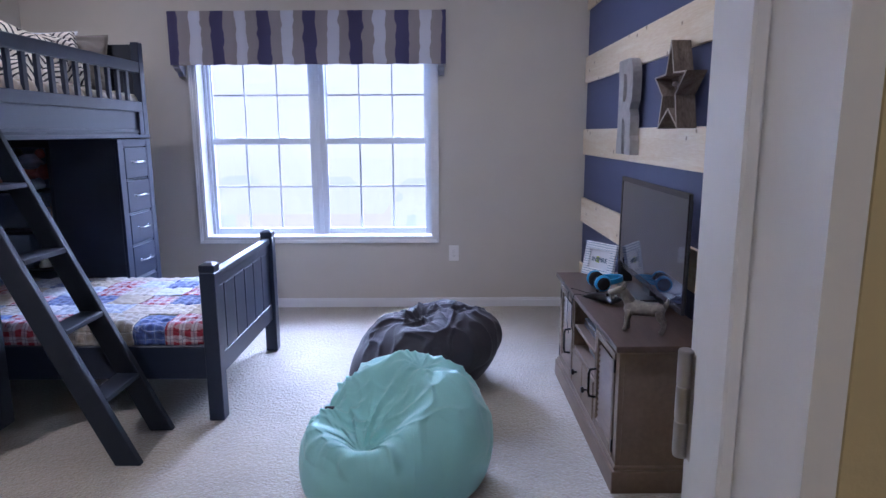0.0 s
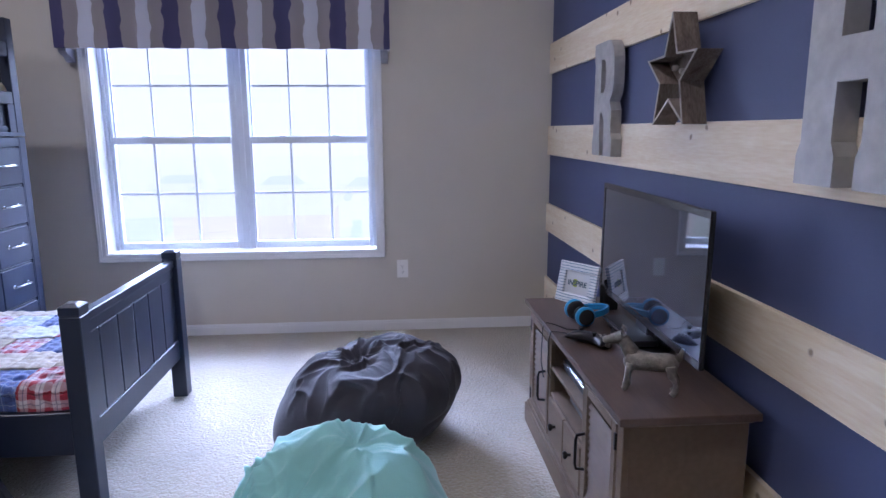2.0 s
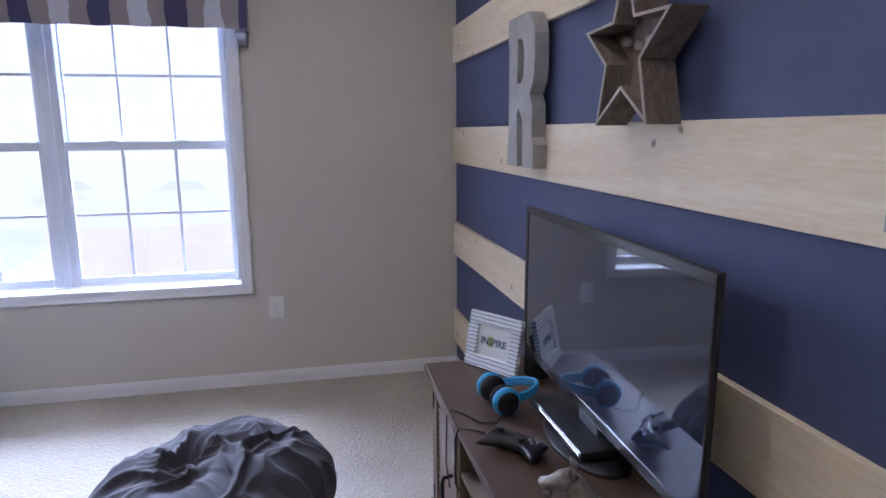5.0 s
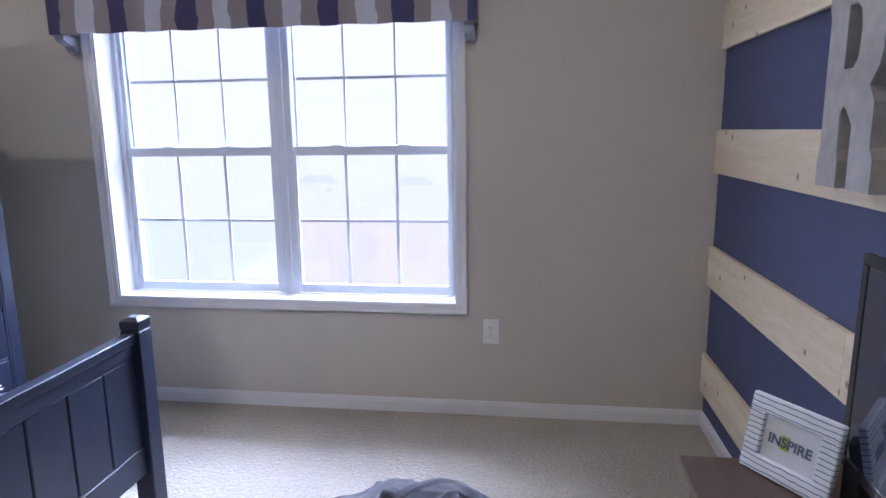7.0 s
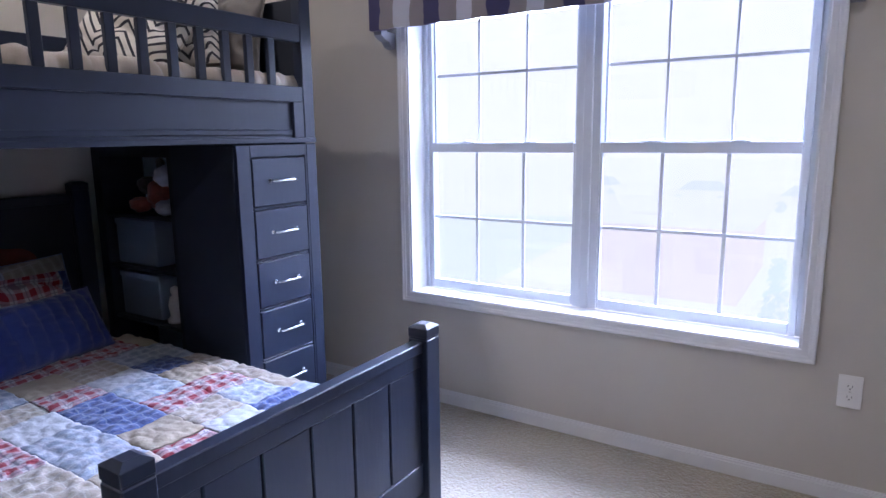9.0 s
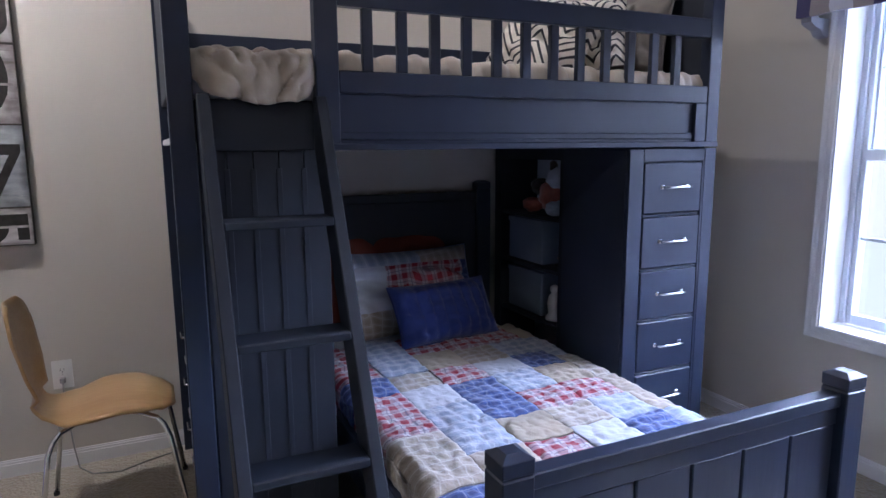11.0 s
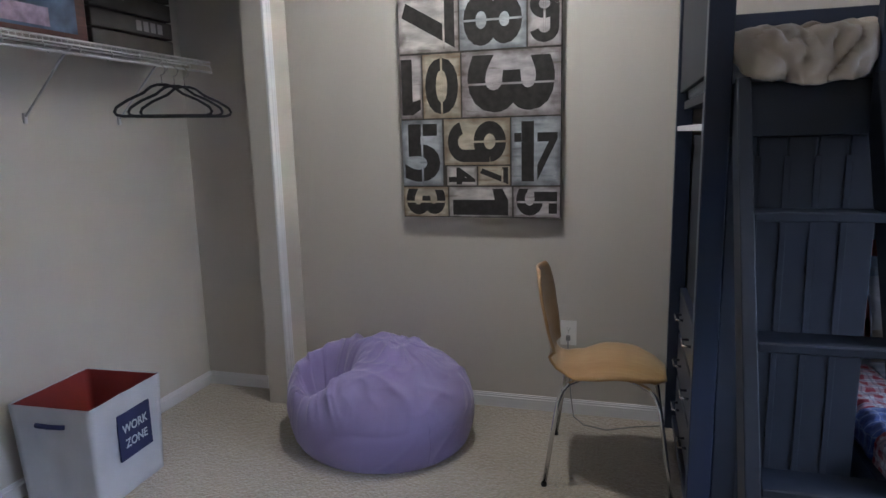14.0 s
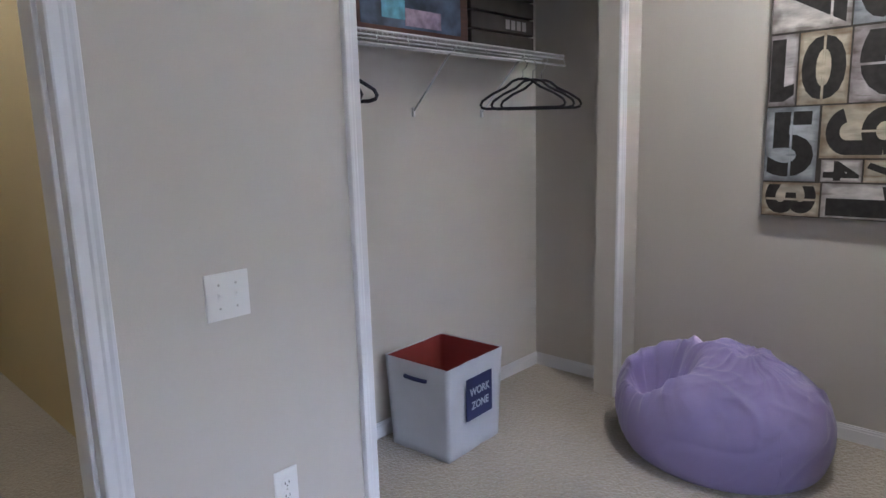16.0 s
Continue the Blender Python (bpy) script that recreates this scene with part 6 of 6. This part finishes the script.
TM = {"w": tile_mat("worn_white_tile", (0.50, 0.47, 0.45)), "b": tile_mat("worn_bluish_tile", (0.38, 0.40, 0.43), (0.07, 0.075, 0.085)), "y": tile_mat("worn_yellow_tile", (0.44, 0.39, 0.30), (0.13, 0.075, 0.035)), "g": tile_mat("worn_grey_tile", (0.42, 0.39, 0.40))}
TILES = [  # character, turn, y from, y to, z from, z to, tint
    ("7", -90, 2, 268, 714, 950, "w"), ("8", -90, 274, 556, 714, 950, "b"), ("9", 0, 562, 698, 714, 950, "g"),
    ("1", 180, 2, 100, 436, 706, "g"), ("0", 0, 106, 274, 436, 706, "y"), ("3", -90, 280, 698, 436, 706, "g"),
    ("5", 0, 2, 188, 142, 430, "b"), ("9", -90, 196, 486, 232, 430, "y"), ("4", -90, 206, 340, 142, 226, "w"), ("7", -90, 346, 486, 142, 226, "y"), ("4", 180, 492, 698, 142, 430, "b"),
    ("3", -90, 2, 208, 4, 136, "y"), ("1", -90, 214, 494, 4, 136, "w"), ("5", -90, 500, 698, 4, 136, "g")]
for ch_, rot, a, b, c, d, tint in TILES:
    y0, y1, z0, z1 = PY0 + a * SY, PY0 + b * SY, PZ0 + c * SZ, PZ0 + d * SZ
    t = part("tile", box(B(), XL + 0.034, XL + 0.0362, y0, y1, z0, z1, 0.0008), TM[tint], po)
    me, span = stroke_glyph(ch_) if ch_ in "19" or (ch_, rot) == ("4", 180) else glyph(ch_, 1.0, 0.001, 0.034)
    gw, gh = (span[1], span[0]) if rot in (-90, 90) else (span[0], span[1])
    fy, fz = (y1 - y0) * 0.88 / gw, (z1 - z0) * 0.88 / gh
    m = Matrix(((0, 0, 1, XL + 0.0368), (1, 0, 0, (y0 + y1) / 2), (0, 1, 0, (z0 + z1) / 2), (0, 0, 0, 1))) @ Matrix.Diagonal((fy, fz, 0.6, 1)) @ Matrix.Rotation(radians(0 if (ch_, rot) == ("4", 180) else rot), 4, "Z")
    me.transform(po.matrix_basis.inverted() @ m)
    me.materials.append(M_STENCIL)
    o = new("numeral", me)
    o.parent = t
    w = 0.0048
    if ch_ in "03589" :
        bm = B()
        if rot == 0:
            yc = (y0 + y1) / 2
            box(bm, XL + 0.0362, XL + 0.0376, yc - w, yc + w, z0 + 0.012, z1 - 0.012)
        else:
            zc = (z0 + z1) / 2
            box(bm, XL + 0.0362, XL + 0.0376, y0 + 0.012, y1 - 0.012, zc - w, zc + w)
        part("stencil_bridge", bm, TM[tint], t)
    if (ch_, rot) == ("7", -90):
        yc = y0 + (y1 - y0) * 0.76
        part("stencil_bridge", box(B(), XL + 0.0362, XL + 0.0376, yc - w, yc + w, z0 + 0.012, z1 - 0.012), TM[tint], t)

# ---- chair ----
chair = thing("dining_chair", Matrix.Translation((-2.39, 3.135, 0)), "bent beech veneer chair on chrome legs beside the loft bed", "chair")
bm = B()
ny_, nx_ = 40, 20
prof = []
def shell(s):
    """Side line of the seat shell: s 0 at the front edge, 1 at the top of the back; y is ahead."""
    if s < 0.48:
        k = s / 0.48
        return 0.205 - 0.375 * k, 0.428 + 0.030 * math.sin(min(1, k * 1.15) * math.pi) ** 1.0 - 0.010 * (1 - k) ** 3
    if s < 0.62:
        k = (s - 0.48) / 0.14 * math.pi / 2
        return -0.170 - 0.055 * math.sin(k), 0.428 + 0.060 * (1 - math.cos(k))
    k = (s - 0.62) / 0.38
    return -0.225 - 0.058 * k, 0.488 + 0.325 * k
def half(s):
    pts = [(0, 0.09), (0.05, 0.155), (0.15, 0.202), (0.30, 0.212), (0.42, 0.175), (0.50, 0.120), (0.56, 0.100), (0.62, 0.105), (0.75, 0.160), (0.88, 0.180), (0.96, 0.150), (1.0, 0.085)]
    for (a, p), (b, q) in zip(pts, pts[1:]):
        if s <= b:
            k = (s - a) / (b - a)
            k = k * k * (3 - 2 * k)
            return p + (q - p) * k
    return pts[-1][1]
g = []
for j in range(ny_ + 1):
    s = j / ny_
    y, z = shell(s)
    r = []
    for i in range(nx_ + 1):
        u = 2 * i / nx_ - 1
        x = u * half(s)
        lift = -0.012 * u * u if s < 0.4 else (-0.012 * u * u * (0.5 - s) / 0.1 if s < 0.5 else 0)
        fwd = 0.022 * u * u if s > 0.6 else 0
        r.append(bm.verts.new((x, y + fwd, z + lift)))
    g.append(r)
for j in range(ny_):
    for i in range(nx_):
        bm.faces.new((g[j][i], g[j][i + 1], g[j + 1][i + 1], g[j + 1][i])).smooth = True
seat = part("seat_shell", bm, M_BEECH, chair, world=False)
sd = seat.modifiers.new("thickness", "SOLIDIFY")
sd.thickness, sd.offset = 0.010, 0
for sx_, sy_ in ((1, 1), (1, -1), (-1, 1), (-1, -1)):
    bm = B()
    tube(bm, [(sx_ * 0.04, sy_ * 0.03, 0.398), (sx_ * 0.12, sy_ * 0.11, 0.398), (sx_ * 0.155, sy_ * 0.145, 0.392), (sx_ * 0.172, sy_ * 0.165, 0.372), (sx_ * 0.185, sy_ * 0.182, 0.33), (sx_ * 0.215, sy_ * 0.228, 0.008)], 0.0085, 12)
    leg = part("leg", bm, M_CHROME, chair, world=False)
    part("foot_cap", lathe(B(), [(0.0105, 0), (0.0108, 0.012), (0.009, 0.014)], (sx_ * 0.2155, sy_ * 0.229, 0), 14), M_BLACKM, leg, world=False)
part("hub", box(B(), -0.06, 0.06, -0.05, 0.05, 0.392, 0.406, 0.004), M_BLACKM, chair, world=False)

# ---- closet ----
sh = thing("wire_shelf", (-1.75, 1.11, 1.69), "white coated wire closet shelf with a hanging rail", "shelf")
bm = B()
SX0, SX1 = CX0 + 0.145, CX1 - 0.01
for y, z in ((1.250, 1.694), (1.250, 1.676), (1.256, 1.645), (1.12, 1.688), (0.99, 1.688)):
    tube(bm, [(SX0, y, z), (SX1, y, z)], 0.0035 if z > 1.65 else 0.005, 8)
part("rod", bm, M_WIRE, sh)
bm = B()
box(bm, -0.0012, 0.0012, 0.985, 1.251, 1.690, 1.6925)
box(bm, -0.0012, 0.0012, 1.2495, 1.2525, 1.676, 1.690)
wire = mesh_of(bm, "cross_wire", M_WIRE)
hook = mesh_of(tube(B(), [(0, 1.251, 1.676), (0, 1.262, 1.660), (0, 1.256, 1.646)], 0.0028, 6), "rail_hook", M_WIRE)
for name, me, first, step in (("cross_wire", wire, SX0 + 0.004, 0.0254), ("rail_hook", hook, SX0 + 0.01, 0.1524)):
    for x in np.arange(first, SX1, step):
        o = new(name, me)
        o.parent = sh
        o.location = Vector((float(x), 0, 0)) - sh.matrix_basis.translation
for x in (-2.33, -1.86, -1.20):
    bm = B()
    tube(bm, [(x, 1.246, 1.672), (x, 1.20, 1.640), (x, 0.992, 1.432)], 0.0045, 8)
    box(bm, x - 0.008, x + 0.008, CY0 + 0.0005, CY0 + 0.012, 1.405, 1.445, 0.002)
    part("brace", bm, M_WIRE, sh)
bm = B()
for x in np.arange(SX0 + 0.05, SX1, 0.30):
    box(bm, x - 0.006, x + 0.006, CY0 + 0.0005, CY0 + 0.014, 1.680, 1.698, 0.002)
part("wall_clip", bm, M_WIRE, sh)


def hanger(x, yaw, dz=0.0):
    t = thing("clothes_hanger", Matrix.Translation((x, 1.256, 1.436 + dz)) @ Matrix.Rotation(radians(yaw), 4, "Z"), "dark velvet clothes hanger on the wire shelf rail", "clothes hanger", "hangers on the closet rail")
    bm = B()
    pts = [(-0.215, 0, 0.006), (-0.222, 0, 0.018), (-0.212, 0, 0.036), (-0.16, 0, 0.066), (-0.09, 0, 0.094), (-0.05, 0, 0.122), (-0.02, 0, 0.130), (0.02, 0, 0.130), (0.05, 0, 0.122), (0.09, 0, 0.094), (0.16, 0, 0.066), (0.212, 0, 0.036), (0.222, 0, 0.018), (0.215, 0, 0.006), (0.19, 0, 0.0), (-0.19, 0, 0.0)]
    tube(bm, [(q[0] * 0.87, q[1], q[2]) for q in pts], 0.0064, 8, True)
    part("frame", bm, M_HANGER, t, world=False)
    bm = B()
    hk = [(0, 0, 0.130), (0, 0, 0.170)] + [(0.022 * math.cos(a) - 0.004, 0, 0.192 + 0.022 * math.sin(a)) for a in np.radians(np.arange(-60, 200, 20))]
    tube(bm, hk, 0.002, 6)
    part("hook", bm, M_CHROME, t, world=False)


for x, yaw in ((-2.30, 128), (-2.38, 132), (-2.45, 137), (-1.16, 130), (-1.10, 124)):
    hanger(x, yaw)

bx = thing("storage_box", (-1.66, 1.11, 1.694), "reddish wooden box with a blue and pink picture on shelf", "storage box")
part("body", box(B(), -1.99, -1.34, 1.02, 1.20, 1.694, 2.00, 0.006, 2), wood("reddish_box_wood", (0.10, 0.035, 0.024), (0.04, 0.016, 0.012), "X", 0.5), bx)
bm = box(B(), -1.94, -1.40, 1.2002, 1.2022, 1.725, 1.985)
part("picture", bm, mat("mottled_blue_print", (0.05, 0.075, 0.13), 0.5, vary=0.9, scale=9), bx)
part("pink_patch", box(B(), -1.82, -1.62, 1.2024, 1.2036, 1.735, 1.80, 0.0005), mat("mottled_pink_print", (0.27, 0.20, 0.28), 0.5, vary=0.5, scale=24), bx)
part("blue_patch", box(B(), -1.62, -1.50, 1.2024, 1.2036, 1.755, 1.93, 0.0005), mat("sky_blue_print", (0.10, 0.30, 0.44), 0.5, vary=0.5, scale=24), bx)
b2 = thing("dark_crate", (-2.24, 1.11, 1.694), "dark planked crate with faded pale lettering on the closet shelf", "crate")
M_CRATE = mat("dark_crate_wood", (0.030, 0.024, 0.022), 0.6, vary=0.3, scale=12)
for z0, z1 in ((1.695, 1.765), (1.772, 1.842), (1.849, 1.919), (1.926, 1.99)):
    part("plank", box(B(), -2.47, -2.01, 1.02, 1.20, z0, z1, 0.003), M_CRATE, b2)
for k in range(4):
    part("mark", box(B(), -2.405 + 0.042 * k, -2.375 + 0.042 * k, 1.2002, 1.2012, 1.787, 1.828), mat("faded_white_ink", (0.30, 0.29, 0.28), 0.8), b2)

# hamper
hmx = Matrix.Translation((-1.770, 1.215, 0)) @ Matrix.Rotation(radians(3), 4, "Z")
hm = thing("laundry_hamper", hmx, "pale grey canvas hamper with red lining and navy WORK ZONE patch", "hamper")
def sheet_box(w0, d0, w1, d1, z0, z1, thick, seed, nz=14, nn=16):
    """Four thin soft walls and a bottom; narrower in the middle as soft canvas slumps."""
    bm = B()
    loops = []
    for inner in (0, 1):
        for j in range(nz + 1):
            k = j / nz
            w, d = w0 + (w1 - w0) * k, d0 + (d1 - d0) * k
            waist = -0.018 * math.sin(math.pi * k) ** 2
            loop = []
            for sx, sy, ax in ((-1, -1, 0), (1, -1, 1), (1, 1, 0), (-1, 1, 1)):
                for i in range(nn):
                    f = i / nn
                    px, py = {(-1, -1): (-1 + 2 * f, -1), (1, -1): (1, -1 + 2 * f), (1, 1): (1 - 2 * f, 1), (-1, 1): (-1, 1 - 2 * f)}[(sx, sy)]
                    mid = math.sin(math.pi * f)
                    o = waist * mid + 0.010 * mid * noise.noise(Vector((px * 2, py * 2, k * 3 + seed)))
                    t = thick if inner else 0
                    wx = w / 2 - t + (o if abs(px) == 1 and ax == 1 else 0)
                    dy = d / 2 - t + (o if abs(py) == 1 and ax == 0 else 0)
                    loop.append((px * wx, py * dy, z0 + (z1 - z0) * k))
            loops.append(loop)
    return loops


lo = sheet_box(0.345, 0.315, 0.375, 0.345, 0.001, 0.402, 0.004, 1)
n1 = len(lo) // 2
for nm, seg_, m_ in (("canvas_side", lo[:n1], M_HAMPER), ("lining", lo[n1:], M_REDLIN)):
    bm = B()
    rings = [[bm.verts.new(p) for p in loop] for loop in seg_]
    for a, b in zip(rings, rings[1:]):
        for k in range(len(a)):
            bm.faces.new((a[k], a[(k + 1) % len(a)], b[(k + 1) % len(a)], b[k])).smooth = True
    bm.faces.new(rings[0][::-1])
    me_o = part(nm, bm, m_, hm, world=False)
    if nm == "canvas_side":
        canvas = me_o
bm = B()
a = [bm.verts.new(Vector(p)) for p in lo[n1 - 1]]
b = [bm.verts.new(Vector(p)) for p in lo[-1]]
a2 = [bm.verts.new(Vector(p) + Vector((0, 0, 0.004))) for p in lo[n1 - 1]]
for k in range(len(a)):
    q = (k + 1) % len(a)
    bm.faces.new((a[k], a[q], a2[q], a2[k]))
    bm.faces.new((a2[k], a2[q], b[q], b[k]))
part("rim", bm, M_HAMPER, hm, world=False)
PCH = Matrix.Translation((-0.030, 0.1590, 0.232)) @ Matrix.Rotation(radians(180), 4, "Z") @ Matrix.Rotation(radians(90), 4, "X")
bm = B()
box(bm, -0.088, 0.088, -0.092, 0.092, 0.0, 0.008, 0.001)
bm.transform(PCH)
pt = part("patch", bm, M_NAVYCLOTH, hm, "navy cloth patch", world=False)
for s, z in (("WORK", 0.029), ("ZONE", -0.031)):
    me, span = glyph(s, 0.047, 0.001, 0.0009)
    me.transform(PCH @ Matrix.Translation((0, z, 0.0092)) @ Matrix.Diagonal((0.92, 1, 1, 1)))
    me.materials.append(M_INK)
    o = new("lettering", me)
    o.parent = pt
bm = B()
tube(bm, [(0.186, -0.060, 0.335), (0.196, -0.050, 0.338), (0.199, 0, 0.338), (0.196, 0.050, 0.338), (0.186, 0.060, 0.335)], 0.009, 8)
bm.transform(Matrix.Identity(4))
part("handle", bm, M_NAVYCLOTH, hm, "navy cloth handle", world=False)

# things on the bookcase shelves
M_BIN = mat("blue_grey_canvas", (0.16, 0.20, 0.27), 0.75, vary=0.06, scale=6, bump=0.3, bscale=240)
for z0, h in ((0.7525, 0.205), (0.5045, 0.205)):
    bin_ = thing("storage_bin", (-2.53, 5.02, z0), "plain blue-grey fabric storage bin on the bookcase shelf", "storage bin", "bins in the bookcase")
    part("body", box(B(), -2.70, -2.40, 4.955, 5.125, z0 + 0.0005, z0 + h, 0.012, 3), M_BIN, bin_)
    part("rim", box(B(), -2.703, -2.397, 4.952, 5.1275, z0 + h - 0.022, z0 + h + 0.003, 0.004, 2), M_BIN, bin_)
def lump(bm, c, r, sq, seed, n=18):
    """A soft uneven ball."""
    rows = []
    for j in range(1, n):
        ph = math.pi * j / n
        row = []
        for i in range(n + 6):
            th = 2 * math.pi * i / (n + 6)
            d = Vector((math.sin(ph) * math.cos(th), math.sin(ph) * math.sin(th), math.cos(ph)))
            k = r * (1 + 0.22 * noise.noise(d * 2.2 + Vector((seed, 0, 0))))
            row.append(bm.verts.new(Vector(c) + Vector((d.x * k * sq[0], d.y * k * sq[1], d.z * k * sq[2]))))
        rows.append(row)
    m = n + 6
    for a, b in zip(rows, rows[1:]):
        for i in range(m):
            bm.faces.new((a[i], b[i], b[(i + 1) % m], a[(i + 1) % m])).smooth = True
    bm.faces.new(rows[0][::-1])
    bm.faces.new(rows[-1])


st = thing("stuffed_toy", (-2.42, 5.05, 0.989), "soft toy in faded red, brown and pale cloth on the shelf", "stuffed toy")
M_TOYR = mat("faded_red_plush", (0.42, 0.13, 0.09), 0.95, vary=0.3, scale=20, sheen=0.4)
M_TOYW = mat("pale_blue_plush", (0.50, 0.54, 0.62), 0.95, vary=0.2, scale=20, sheen=0.4)
M_TOYD = mat("dark_brown_plush", (0.05, 0.035, 0.03), 0.95, vary=0.3, scale=20, sheen=0.4)
for nm_, c, r, q, m_ in (("body", (-2.44, 5.055, 1.068), 0.085, (1.3, 0.75, 0.90), M_TOYR), ("head", (-2.40, 5.05, 1.155), 0.062, (1.15, 0.95, 0.85), M_TOYW), ("arm", (-2.57, 5.06, 1.110), 0.050, (1.5, 0.8, 0.8), M_TOYD),
        ("arm", (-2.29, 5.03, 1.095), 0.046, (1.3, 0.8, 1.0), M_TOYR), ("foot", (-2.55, 5.00, 1.026), 0.042, (1.3, 1.2, 0.85), M_TOYR), ("foot", (-2.34, 4.99, 1.024), 0.040, (1.2, 1.3, 0.85), M_TOYW), ("ear", (-2.47, 5.06, 1.205), 0.028, (0.9, 0.6, 1.2), M_TOYD), ("ear", (-2.34, 5.06, 1.205), 0.028, (1.1, 0.6, 1.1), M_TOYR)):
    bm = B()
    lump(bm, c, r, q, c[0] * 9)
    part(nm_, bm, m_, st)
sc2 = thing("figurine", (-2.335, 4.985, 0.5045), "small white glazed figurine in the bookcase", "figurine")
part("figure", lathe(B(), [(0.038, 0), (0.040, 0.014), (0.026, 0.030), (0.032, 0.08), (0.024, 0.115), (0.012, 0.125), (0.020, 0.140), (0.018, 0.158), (0.004, 0.166)], (-2.335, 4.985, 0.5045), 18), M_PLASTIC, sc2)
bt_ = thing("brass_ship_model", (-2.28, 5.02, 0.752), "small dark model with brass fittings in the bookcase", "model")
M_BRASS = mat("dull_brass", (0.42, 0.30, 0.14), 0.4, metal=0.9)
part("base", box(B(), -2.345, -2.225, 4.99, 5.05, 0.7525, 0.768, 0.003), M_BLACKM, bt_)
part("mast", tube(B(), [(-2.285, 5.02, 0.768), (-2.285, 5.02, 0.90)], 0.003, 8), M_BRASS, bt_)
for z, h in ((0.80, 0.045), (0.84, 0.035), (0.875, 0.022)):
    part("ring", tube(B(), [(-2.285 + h * math.cos(a), 5.02 + h * math.sin(a), z) for a in np.radians(np.arange(0, 360, 20))], 0.0022, 6, True), M_BRASS, bt_)
# lead from the outlet behind the chair
cd = thing("power_cord", (XL + 0.02, 2.94, 0), "grey power cord hanging from the outlet to the carpet", "cord")
part("plug", box(B(), XL + 0.0075, XL + 0.030, 2.926, 2.946, 0.366, 0.388, 0.003), mat("grey_plastic", (0.25, 0.25, 0.25), 0.5), cd)
part("cable", tube(B(), [(XL + 0.028, 2.936, 0.375), (XL + 0.042, 2.938, 0.340), (XL + 0.046, 2.945, 0.22), (XL + 0.05, 2.955, 0.10), (XL + 0.07, 2.97, 0.012), (XL + 0.13, 3.02, 0.004), (XL + 0.16, 3.12, 0.004), (XL + 0.10, 3.24, 0.004), (XL + 0.06, 3.36, 0.004)], 0.0032, 6), bpy.data.materials["grey_plastic"], cd)
